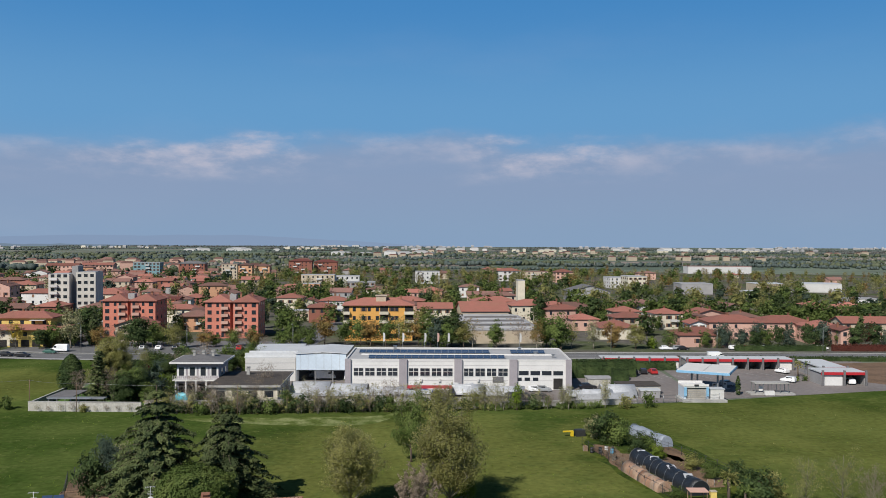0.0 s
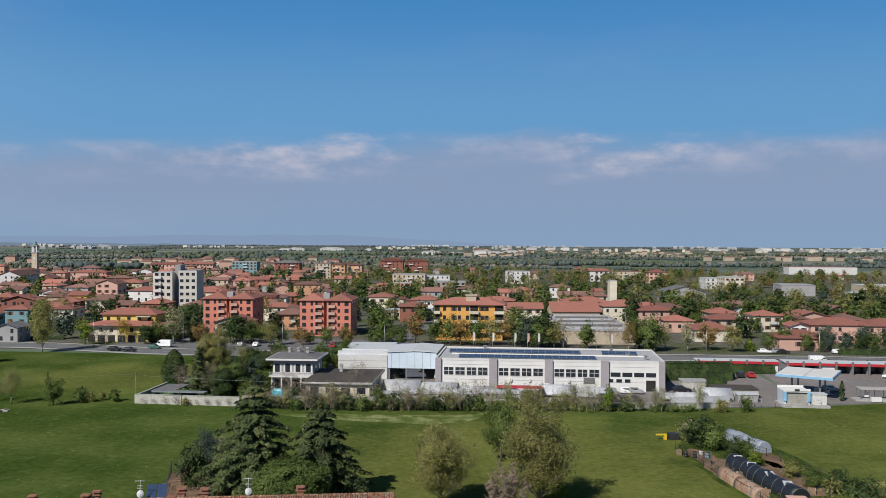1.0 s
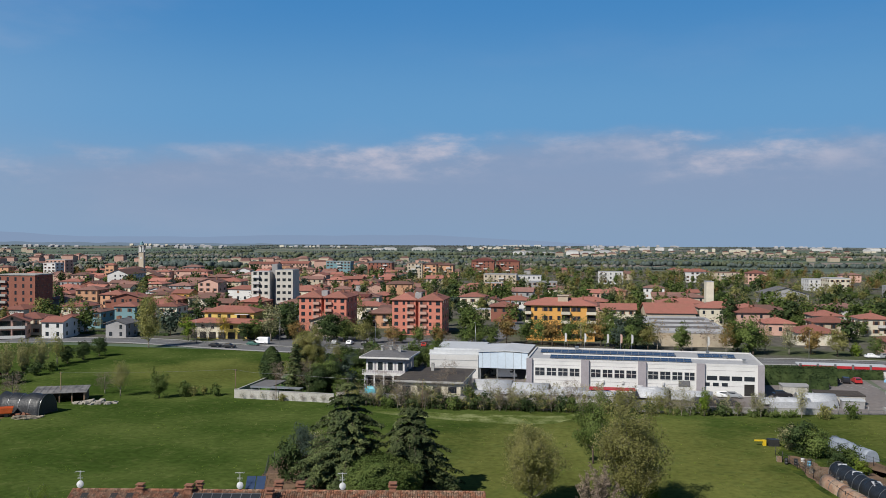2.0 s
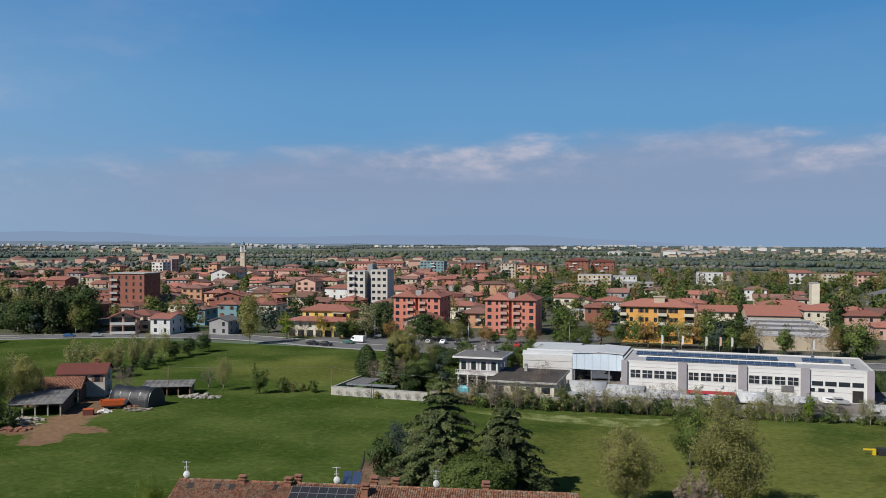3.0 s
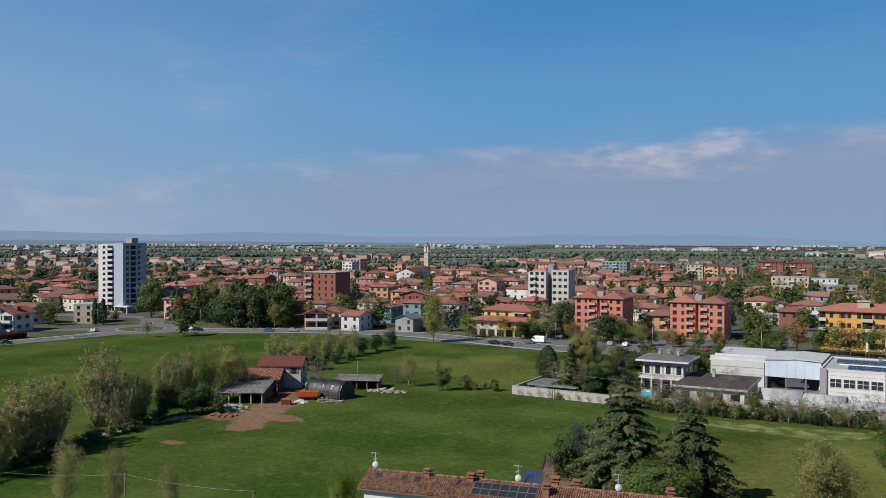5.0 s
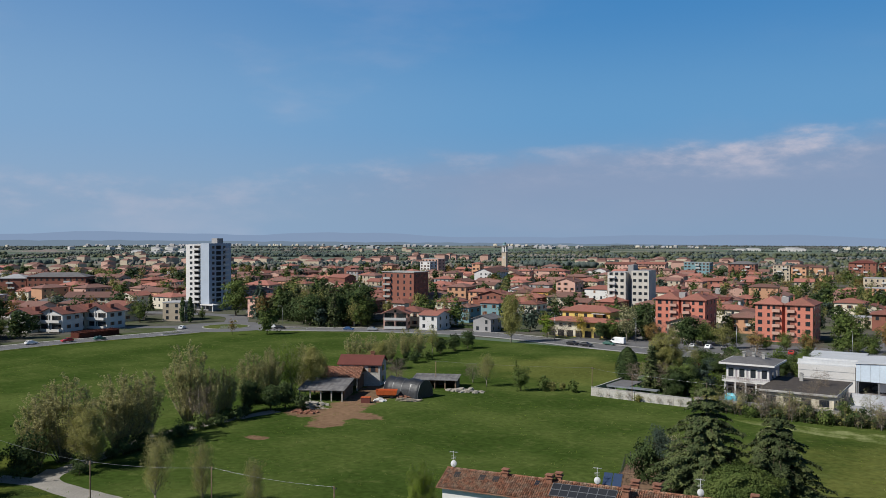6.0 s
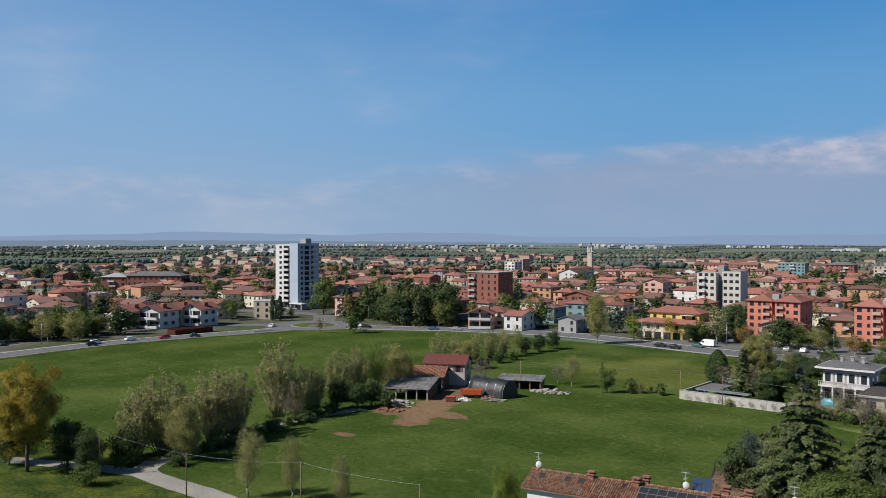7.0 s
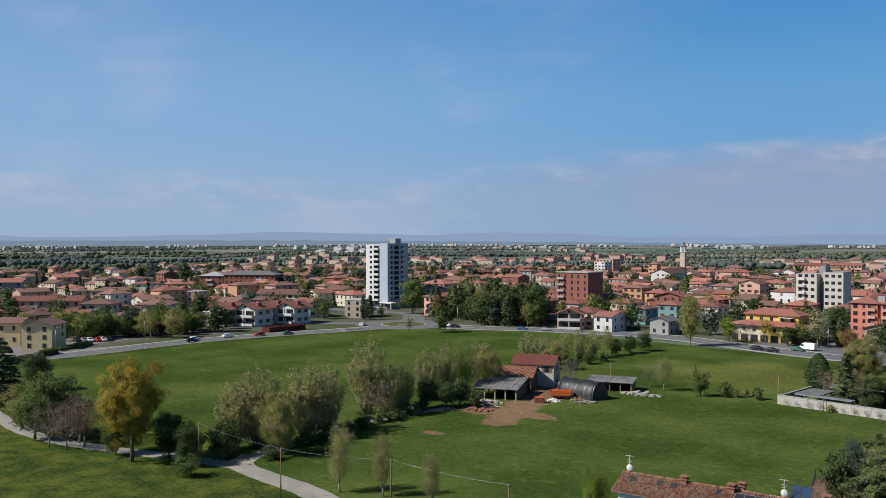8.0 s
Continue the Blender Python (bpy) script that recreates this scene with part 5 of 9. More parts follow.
def mesh_fence(pts, h, label, material="steel", every=3.0, rails=3):
    ob = thing("fence", label, "fence", 0, 0)
    for (x0, y0), (x1, y1) in zip(pts, pts[1:]):
        L = math.hypot(x1 - x0, y1 - y0)
        n = max(1, round(L / every))
        for i in range(n + 1):
            t = i / n
            bm = bmesh.new()
            rod(bm, (x0 + (x1 - x0) * t, y0 + (y1 - y0) * t, -0.1), (x0 + (x1 - x0) * t, y0 + (y1 - y0) * t, h), 0.05, n=5)
            part("post", bm, material, ob)
        for k in range(rails):
            bm = bmesh.new()
            zz = h * (k + 0.6) / rails
            rod(bm, (x0, y0, zz), (x1, y1, zz), 0.022, n=4)
            part("wire", bm, material, ob)
    return ob


run_wall("garden_wall", [(-86.3, 179.2), (-62.5, 178.6)], 2.0, 0.3, "stained_wall", "long white rendered garden wall with dark streaks")
run_wall("garden_wall", [(-86.3, 179.6), (-86.8, 206)], 1.7, 0.3, "stained_wall", "white garden wall along the meadow edge")
run_wall("yard_wall", [(-62, 178.8), (-40, 180), (-18, 181.5), (8, 184)], 2.3, 0.25, "stained_wall", "stained pale concrete panel wall of the yard")
run_wall("yard_wall", [(8, 184.2), (30, 187.5), (40, 189)], 1.2, 0.25, "concrete", "low grey concrete wall of the yard")
mesh_fence([(40, 189.2), (52, 191), (62, 192.5)], 2.0, "grey steel mesh fence at the yard edge")
# carport roof and shed inside the garden corner
ob = thing("carport", "long low carport with dark grey flat roof along the garden wall", "carport", -83.5, 181.0, 0)
part("roof", boxes((2.0, 6, 2.2, 5.2, 9, 0.22)), "slate", ob)
part("side_roof", boxes((6.0, 1.5, 2.2, 12.0, 2.0, 0.18)), "metal_grey", ob)
for k in range(3):
    part("post", boxes((-0.3, 2 + 4 * k, 1.05, 0.18, 0.18, 2.1)), "steel", ob)
    part("post", boxes((4.4, 2 + 4 * k, 1.05, 0.18, 0.18, 2.1)), "steel", ob)
ob = thing("tarpaulin_pile", "bright sky-blue tarpaulin over a garden pile", "tarpaulin", -57.48, 189.79, 0)
bm = bmesh.new()
stack(bm, ((0, 1.3), (1.6, 1.2), (2.0, 0.9), (2.1, 0.3)), ratio=0.6)
part("tarpaulin", bm, "sky_blue_tarp", ob)

# ---------------------------------------------------------------- cars
CAR = {}


def car_mesh(kind):
    if kind in CAR:
        return CAR[kind]
    L, W, Hh_ = {"car": (4.2, 1.75, 1.45), "van": (5.4, 2.0, 2.4), "small": (3.7, 1.65, 1.5)}[kind]
    prof = {"car": ((-2.1, 0.35), (-2.1, 0.85), (-1.6, 0.95), (-1.35, 1.4), (0.25, 1.45), (0.95, 0.95), (1.95, 0.8), (2.1, 0.55), (2.1, 0.35)),
            "small": ((-1.85, 0.35), (-1.85, 0.95), (-1.65, 1.45), (0.3, 1.5), (0.95, 1.0), (1.7, 0.85), (1.85, 0.6), (1.85, 0.35)),
            "van": ((-2.7, 0.4), (-2.7, 2.35), (0.9, 2.4), (1.5, 2.0), (1.95, 1.25), (2.6, 1.05), (2.7, 0.7), (2.7, 0.4))}[kind]
    bm = bmesh.new()
    rings = []
    for s in (-1, -0.94, 0.94, 1):
        sh = 1.0 if abs(s) < 1 else 0.96
        rings.append([bm.verts.new((x * (1 if abs(s) < 1 else 0.98), s * W / 2 * (1 if z < 1.0 else 0.84), 0.35 + (z - 0.35) * sh)) for x, z in prof])
    n = len(prof)
    for a, b in zip(rings, rings[1:]):
        for i in range(n):
            f = bm.faces.new((a[i], b[i], b[(i + 1) % n], a[(i + 1) % n]))
            f.smooth = False
    bm.faces.new(rings[0]), bm.faces.new(rings[-1][::-1])
    bmesh.ops.recalc_face_normals(bm, faces=bm.faces[:])
    body = mesh_of("body", bm)
    glass = bmesh.new()
    if kind == "van":
        quad(glass, (1.5, -0.8, 2.0), (1.95, -0.8, 1.3), (1.95, 0.8, 1.3), (1.5, 0.8, 2.0))
        for v in glass.verts:
            v.co.x += 0.03
        for s in (-1, 1):
            box(glass, 1.2, s * 0.86, 1.6, 0.8, 0.1, 0.55)
    else:
        a, b = (0.25, 0.95) if kind == "car" else (0.3, 0.95)
        for s in (-1, 1):
            box(glass, -0.45, s * W / 2 * 0.855, 1.2, 1.5, 0.06, 0.32)
        quad(glass, (a + 0.06, -0.62, 1.41), (b + 0.02, -0.66, 1.0), (b + 0.02, 0.66, 1.0), (a + 0.06, 0.62, 1.41))
        quad(glass, (-L / 2 + 0.48, -0.6, 1.05), (-L / 2 + 0.7, -0.55, 1.38), (-L / 2 + 0.7, 0.55, 1.38), (-L / 2 + 0.48, 0.6, 1.05))
    gl = mesh_of("glazing", glass, "car_glass")
    wb = bmesh.new()
    rod(wb, (0, -0.1, 0), (0, 0.1, 0), 0.32, n=12)
    rb = bmesh.new()
    rod(rb, (0, -0.115, 0), (0, 0.115, 0), 0.19, n=10)
    CAR[kind] = (body, gl, (mesh_of("wheel", wb, "tyre"), mesh_of("rim", rb, "steel")), L, W)
    return CAR[kind]


CARWORD = {"car_white": "white", "car_grey": "grey", "car_black": "black", "car_red": "red", "car_blue": "dark blue", "car_green": "dark green"}
BODY = {}


def car(x, y, rot, paint="car_grey", kind="car", where="parked by the road", z=0.08):
    body, gl, wheel, L, W = car_mesh(kind)
    key = (kind, paint)
    if key not in BODY:
        BODY[key] = body.copy()
        BODY[key].materials.append(M[paint])
    ob = thing("van" if kind == "van" else "car", f"{CARWORD[paint]} {'van' if kind == 'van' else 'car'} {where}", "van" if kind == "van" else "car", x, y, rot, z, "parked vehicles")
    part("body", BODY[key], "", ob)
    part("glazing", gl, "", ob)
    for sx in (-0.31, 0.3):
        for sy in (-1, 1):
            wh_ = part("wheel", wheel[0], "", ob, at=(sx * L, sy * (W / 2 - 0.12), 0.32))
            part("rim", wheel[1], "", wh_)
    return ob


# ---------------------------------------------------------------- filling station


def canopy(x, y, rot):
    ob = thing("station_canopy", "flat white filling-station canopy with pale blue edge", "canopy", x, y, rot)
    part("roof", boxes((-3.0, 0, 5.2, 5.9, 13.4, 0.3), (3.0, 0, 5.2, 5.9, 13.4, 0.3)), "white", ob)
    bm = bmesh.new()
    for s in (-1, 1):
        box(bm, 0, s * 6.76, 5.0, 12.2, 0.12, 0.55), box(bm, s * 6.04, 0, 5.0, 0.12, 13.4, 0.55)
    part("fascia", bm, "canopy_blue", ob)
    for sx in (-3, 3):
        for sy in (-4, 4):
            part("column", boxes((sx, sy, 2.3, 0.4, 0.4, 4.7)), "steel", ob)
    return ob


canopy(64.19, 208.47, -26)
px_, py_ = 64.19, 208.47
for k in range(4):
    ob = thing("fuel_pump", "white fuel pump on a low kerb", "fuel pump", px_ - 4.5 + 3 * k, py_ - 0.5 + (k % 2) * 1.2, 0, group="fuel pumps")
    part("island", boxes((0, 0, 0.12, 2.4, 1.0, 0.24)), "concrete", ob)
    bm = bmesh.new()
    stack(bm, ((0.2, 0.4), (1.6, 0.38), (1.75, 0.3)), ratio=0.6)
    part("housing", bm, "white", ob)
    part("display", boxes((0, -0.25, 1.35, 0.5, 0.04, 0.3)), "glass", ob)


def wash_bay(x, y, rot):
    ob = thing("car_wash_bay", "white and blue car-wash portal with a grey shutter", "car wash", x, y, rot)
    part("roof", boxes((0, 2.5, 3.3, 5.6, 5, 0.35), (0, -0.05, 3.65, 5.6, 0.12, 0.5), (0, 5.0, 3.65, 5.6, 0.12, 0.5)), "white", ob)
    for s in (-1, 1):
        part("side_panel", boxes((s * 2.5, 2.5, 1.6, 0.5, 4.8, 3.1)), "metal_blue", ob)
        part("front_pillar", boxes((s * 2.5, -0.1, 2.2, 0.55, 0.2, 2.0)), "canopy_blue", ob, "bright blue front pillar")
    part("back_wall", boxes((0, 4.8, 1.6, 4.5, 0.2, 3.1)), "grey", ob)
    part("shutter_door", boxes((0, 0.5, 1.5, 4.5, 0.12, 2.7)), "stone", ob)
    for k in range(6):
        part("shutter_slat", boxes((0, 0.42, 0.5 + k * 0.42, 4.4, 0.05, 0.06)), "grey", ob)
    part("vent", boxes((0, -0.13, 3.65, 1.0, 0.1, 0.4)), "dark_metal", ob)
    part("base_slab", boxes((1.5, 1.5, 0.3, 10, 6, 0.6)), "concrete", ob)
    part("cabin", boxes((4.6, 0.8, 1.7, 3.0, 2.4, 2.2)), "white", ob)
    part("cabin_roof", boxes((4.6, 0.8, 2.88, 3.3, 2.7, 0.16)), "metal_white", ob)
    return ob


wash_bay(57.0, 193.0, 0)


def trolley_shelter(x, y, rot):
    ob = thing("shelter", "long open shelter with grey flat roof on thin posts", "shelter", x, y, rot)
    part("roof", boxes((0, 1.2, 2.7, 8.2, 3.0, 0.25)), "concrete", ob)
    part("plinth", boxes((0, 1.0, 0.2, 10.5, 3.6, 0.4)), "concrete", ob)
    for k in range(5):
        for yy in (0, 2.4):
            part("post", boxes((-3.9 + k * 1.95, yy, 1.5, 0.12, 0.12, 2.3)), "steel", ob)
    part("board", boxes((-2.2, 1.2, 1.3, 0.9, 0.1, 1.2)), "white", ob)
    part("box", boxes((-1.2, -1.6, 0.7, 2.2, 0.8, 1.0)), "white", ob)
    return ob


trolley_shelter(77.31, 201.84, 0)


def red_band_hall(x, y, rot, n, bay, d, label, h=3.4, closed=()):
    """A low hall of open bays under a white roof with a red band."""
    w = n * bay
    ob = thing("self_wash_hall", label, "building", x, y, rot)
    part("roof", boxes((0, d / 2, h + 0.1, w + 0.6, d + 0.8, 0.3)), "metal_white", ob)
    part("red_band", boxes((0, -0.46, h - 0.1, w + 0.7, 0.12, 0.7)), "red_paint", ob)
    part("red_band", boxes((w / 2 + 0.36, d / 2, h - 0.1, 0.12, d + 0.8, 0.7)), "red_paint", ob)
    part("back_wall", boxes((0, d - 0.1, h / 2, w, 0.2, h)), "stone", ob)
    for i in range(n + 1):
        part("pier", boxes((-w / 2 + i * bay, -0.55, (h + 0.7) / 2, 0.5, 0.4, h + 0.7)), "slate", ob)
        part("divider", boxes((-w / 2 + i * bay, d / 2, (h - 0.3) / 2, 0.15, d - 0.6, h - 0.3)), "grey", ob)
    for i in closed:
        part("bay_wall", boxes((-w / 2 + (i + 0.5) * bay, 0.1, 1.4, bay - 0.5, 0.2, 2.8)), "white", ob)
    return ob


red_band_hall(55.94, 242.09, 0, 5, 4.3, 5, "low hall with white roof and red band behind a hedge", 2.8, closed=(0, 1, 2, 3, 4))
red_band_hall(83.12, 240.7, -1, 7, 4.2, 6, "low open car-wash hall with red band and white roof", 2.8, closed=(2, 6))
red_band_hall(100.2, 214.94, 0, 2, 5.4, 7, "car-wash porch with white roof and red band", 3.2, closed=(0,))
red_band_hall(101.6, 223.0, 0, 1, 6.2, 15, "long narrow car-wash wing with white roof", 3.2, closed=(0,))
car(88.34, 219.77, 140, "car_white", "small", "on the filling station forecourt")
car(92.67, 234.82, 120, "car_white", "small", "on the filling station forecourt")
car(103.0, 217.4, 84, "car_white", "small", "on the filling station forecourt")
car(70.6, 213.4, 20, "car_grey", "small", "on the filling station forecourt")
car(51.5, 232.76, 95, "car_black", "car", "on the filling station forecourt")
car(54.27, 232.83, 88, "car_black", "small", "on the filling station forecourt")
car(56.89, 232.9, 92, "car_red", "car", "on the filling station forecourt")
car(35.2, 208.52, 5, "car_black", "car", "in the factory yard")
car(47.64, 223.22, 75, "car_black", "car", "in the factory yard")
car(24.04, 204.38, 0, "car_grey", "small", "in the factory yard")
car(22.15, 204.34, 3, "car_white", "small", "in the factory yard")
car(2.92, 201.64, 70, "car_white", "van", "in the factory yard")
car(6.23, 201.72, 80, "car_white", "van", "in the factory yard")
car(-24.3, 221.43, 95, "car_white", "van", "in the factory yard")
car(-32.95, 224.86, 20, "car_grey", "car", "in the factory yard")
car(-30.24, 221.28, 10, "car_white", "van", "in the factory yard")
car(9.62, 203.29, 5, "car_black", "car", "in the factory yard")
car(12.03, 203.35, 5, "car_grey", "car", "in the factory yard")
car(-6.35, 201.44, 0, "car_black", "car", "in the factory yard")
car(-4.08, 200.75, 0, "car_blue", "car", "in the factory yard")
car(-127.52, 261.26, 0, "car_black", "car", "on the road")
car(-121.69, 273.59, 180, "car_white", "van", "on the road")
car(-133.03, 262.27, -4, "car_black", "car", "on the road")
car(-122.73, 269.09, -5, "car_green", "car", "on the road")
car(-283.0, 217.5, 120, "car_white", "car", "on the road")
car(-256.0, 241.2, 25, "car_white", "car", "on the road")
car(-276.0, 176.5, 85, "car_green", "car", "on the road")
car(-279.9, 166.5, -92, "car_red", "car", "on the road")
car(-282.6, 142.1, 85, "car_white", "small", "on the road")
car(-278.9, 139.0, 85, "car_black", "small", "on the road")
car(-283.3, 155.4, 88, "car_white", "car", "on the road")
car(-251.5, 240.2, 28, "car_black", "car", "on the road")
car(-217.98, 257.6, 25, "car_grey", "car", "on the road")
car(-226.1, 252.9, 27, "car_blue", "car", "on the road")
car(-306.72, 109.84, -5, "car_black", "car", "in the car park beside the houses")
car(-305.76, 111.82, -5, "car_grey", "car", "in the car park beside the houses")
car(-305.06, 113.52, -5, "car_white", "car", "in the car park beside the houses")
car(-303.67, 115.95, -5, "car_red", "car", "in the car park beside the houses")
car(-303.11, 117.52, -5, "car_white", "car", "in the car park beside the houses")
car(-302.54, 119.1, -5, "car_black", "car", "in the car park beside the houses")
car(-316.08, 283.04, 40, "car_grey", "car", "parked below the tower")
car(-314.53, 284.67, 40, "car_white", "car", "parked below the tower")
car(-312.99, 286.29, 40, "car_black", "car", "parked below the tower")
car(-311.44, 287.91, 40, "car_blue", "car", "parked below the tower")
car(-309.9, 289.54, 40, "car_grey", "car", "parked below the tower")
car(-308.36, 291.16, 40, "car_white", "car", "parked below the tower")
car(73.53, 283.7, 2, "car_white", "car", "parked along the main road")
car(76.72, 283.8, 182, "car_grey", "small", "parked along the main road")
car(79.17, 283.88, 3, "car_black", "car", "parked along the main road")
car(96.75, 285.17, 2, "car_white", "small", "parked along the main road")
car(100.16, 285.28, 182, "car_red", "car", "parked along the main road")
car(103.38, 285.38, 3, "car_grey", "small", "parked along the main road")
car(106.61, 285.48, 2, "car_white", "car", "parked along the main road")
car(110.02, 285.59, 182, "car_grey", "small", "parked along the main road")
car(121.43, 285.95, 3, "car_black", "car", "parked along the main road")
car(126.19, 286.1, 2, "car_white", "small", "parked along the main road")
for k, (x_, paint_) in enumerate(((-97, "car_grey"), (-92, "car_white"), (-86.5, "car_black"), (-66, "car_red"), (-60.5, "car_grey"), (-56, "car_white"))):
    car(x_, 279 + (k % 2) * 0.6, 88 + 2 * k, paint_, "car", "parked before the apartment blocks")
car(83.15, 261.19, 0, "car_white", "van", "on the main road")
for ob in [o for o in scene.objects if o.parent is None and o.name.startswith(("car", "van")) and o.type == "EMPTY"]:
    OCC.append((ob.location.x, ob.location.y, 2.0))

# ---------------------------------------------------------------- yard clutter in front of the factory


def tent(x, y, rot, w, d, h=2.6, material="clear_sheet"):
    ob = thing("sheet_tent", "low arched grey sheeting tent in the yard", "tent", x, y, rot, group="yard tents")
    bm = bmesh.new()
    n = 10
    a = [bm.verts.new((-w / 2, d * i / n - d / 2, 0.6 + (h - 0.6) * math.sin(math.pi * i / n))) for i in range(n + 1)]
    b = [bm.verts.new((w / 2, d * i / n - d / 2, 0.6 + (h - 0.6) * math.sin(math.pi * i / n))) for i in range(n + 1)]
    for i in range(n):
        bm.faces.new((a[i], b[i], b[i + 1], a[i + 1])).smooth = True
    shell(bm, 0.05)
    part("sheet", bm, material, ob)
    for sx in (-1, 1):
        for sy in (-1, 1):
            part("post", boxes((sx * (w / 2 - 0.2), sy * (d / 2 - 0.1), 0.35, 0.1, 0.1, 0.7)), "steel", ob)
    return ob


for x_, y_, r_, w_, d_, h_ in ((-30.5, 200.5, 2, 9, 9, 2.9), (-21.5, 199.5, -1, 8.5, 9, 2.6), (-12.8, 198, 2, 8, 7, 2.2), (5.5, 200, 0, 8, 6, 2.6), (14.5, 199, -2, 9, 6, 2.3)):
    tent(x_, y_, r_, w_, d_, h_)


def glasshouse(x, y, rot, w, d, h):
    """A low whitewashed growing house of bays, with posts and a shallow ridge."""
    ob = thing("growing_house", "low whitewashed sheet growing house in the yard", "greenhouse", x, y, rot, group="growing houses")
    n = max(2, round(w / 2.2))
    for k in range(n):
        part("side_sheet", boxes((-w / 2 + (k + 0.5) * w / n, 0, h * 0.45, w / n - 0.16, 0.06, h * 0.8)), "stained_wall", ob)
    for k in range(n + 1):
        part("post", boxes((-w / 2 + k * w / n, -0.04, h / 2, 0.1, 0.12, h)), "steel", ob)
    bm = bmesh.new()
    gable(bm, w, d, h, 0.5, 0.2, 0.06)
    part("roof", bm, "clear_sheet", ob)
    return ob


for x_, y_, w_ in ((-24.5, 188.0, 7.6), (-15.8, 189.0, 8.6), (-6.6, 190.2, 8.4)):
    glasshouse(x_, y_, 5, w_, 4.5, 1.9)
house(-31.0, 184.6, 4, 4.4, 3.0, 2.3, "white", "flat_roof", "flat", name="shed", label="small white rendered hut behind the yard wall", win=True, chim=0, group="yard sheds", seed=3, floors=1, style="dark", sides=False)
for x, y, w, d, h in ((17, 195, 6, 2.5, 1.5), (22, 195.5, 4, 2.2, 1.3)):
    ob = thing("covered_stack", "stack of goods under dark netting in the yard", "stack", x, y, 0)
    bm = bmesh.new()
    stack(bm, ((0, w / 2), (h * 0.8, w / 2 - 0.3), (h, w / 2 - 1.0)), ratio=d / w)
    part("cover", bm, "dark_metal", ob)
# sheds and glasshouses between the yard and the station
for i, (x, y, w, d, h, wl_, rf) in enumerate(((46.26, 201.14, 9.5, 6, 2.0, "stained_wall", "mossy_roof"), (47.6, 196.85, 4.4, 2.2, 1.7, "grey", "metal_white"), (38.97, 212.65, 6, 4, 1.8, "stained_wall", "flat_roof"))):
    house(x, y, 2, w, d, h, wl_, rf, "flat", name="shed", label=f"low {COLOUR[wl_]} shed with {ROOFS[rf]} roof in the yard", win=False, chim=0, group="yard sheds", seed=i)
tent(40.66, 200.28, 0, 8, 7, 2.6, "clear_sheet")
tent(35.52, 198, 0, 7, 6, 1.8, "clear_sheet")
tent(31.47, 197.91, 0, 6, 5, 1.6, "clear_sheet")
def thicket(name, x0, x1, y_of, tall, stems, leaf, share, label):
    """A strip of tangled scrub: thin stems with a few small leaves."""
    rg = np.random.default_rng(int(500 + x0 * 3 + tall * 10))
    bm = bmesh.new()
    pts = []
    for _ in range(stems):
        x = rg.uniform(x0, x1)
        h = tall * (0.45 + 0.55 * abs(noise.noise(Vector((x * 0.21, tall, 0)))) * 2) * rg.uniform(0.5, 1.1)
        p = Vector((x, y_of(x) + rg.normal() * 0.7, -0.05))
        q = p + Vector((rg.normal() * 0.18 * h, rg.normal() * 0.18 * h, h))
        rod(bm, p, q, 0.035, 0.01, 3)
        for k in range(5):
            a = p.lerp(q, rg.uniform(0.25, 0.95))
            b = a + Vector((rg.normal(), rg.normal(), abs(rg.normal()) + 0.3)) * 0.16 * h
            rod(bm, a, b, 0.016, 0.006, 3)
            if rg.random() < share:
                pts.append(np.array(a)[None, :] + (np.array(b) - np.array(a))[None, :] * rg.random((16, 1)) + rg.normal(size=(16, 3)) * 0.16)
    tagged(new(name, mesh_of(name, bm, "twig")), label, "scrub", kind="stuff")
    c = np.concatenate(pts)
    tagged(new(name, quads_mesh(name, c, 0.12, rg, leaf, 0.0, 0.7, c * 0 + [-0.3, -0.8, 0.7])), label, "scrub", kind="stuff")


def wall_foot(x):
    return 177.4 + max(0, x + 40) * 0.105


thicket("scrub", -61, 12, wall_foot, 4.6, 340, "leaf_olive", 0.3, "bare twiggy scrub along the yard wall")
thicket("scrub", -60, -14, lambda x: wall_foot(x) + 0.5, 3.2, 260, "leaf_dark", 0.95, "dark green brambles along the yard wall")
thicket("scrub", -14, 34, wall_foot, 2.4, 200, "leaf_mid", 0.7, "green brambles at the foot of the yard wall")
thicket("scrub", -40, 22, lambda x: 186 + max(0, x + 20) * 0.09, 5.2, 110, "leaf_pale", 0.4, "blossoming bare scrub inside the yard wall")
run_wall("sheet_fence", [(29.96, 192.33), (36.18, 193.14), (43.68, 196.06)], 1.7, 0.08, "clear_sheet", "pale translucent sheet fence at the yard edge", cap=False)
# worn parking lines on the forecourt
ob = thing("parking_lines", "worn pale parking lines on the forecourt", "markings", 0, 0, kind="structure")
for k in range(7):
    ax, ay = 67.11, 231.21
    part("line", boxes((ax + k * 4.0, ay + 1.5, 0.115, 0.14, 5.0, 0.01, 0, 0.5)), "paint_line", ob)
for k in range(6):
    ax, ay = 53.23, 227.04
    part("line", boxes((ax + k * 3.2, ay, 0.115, 0.14, 5.0, 0.01, 0, 0.35)), "paint_line", ob)
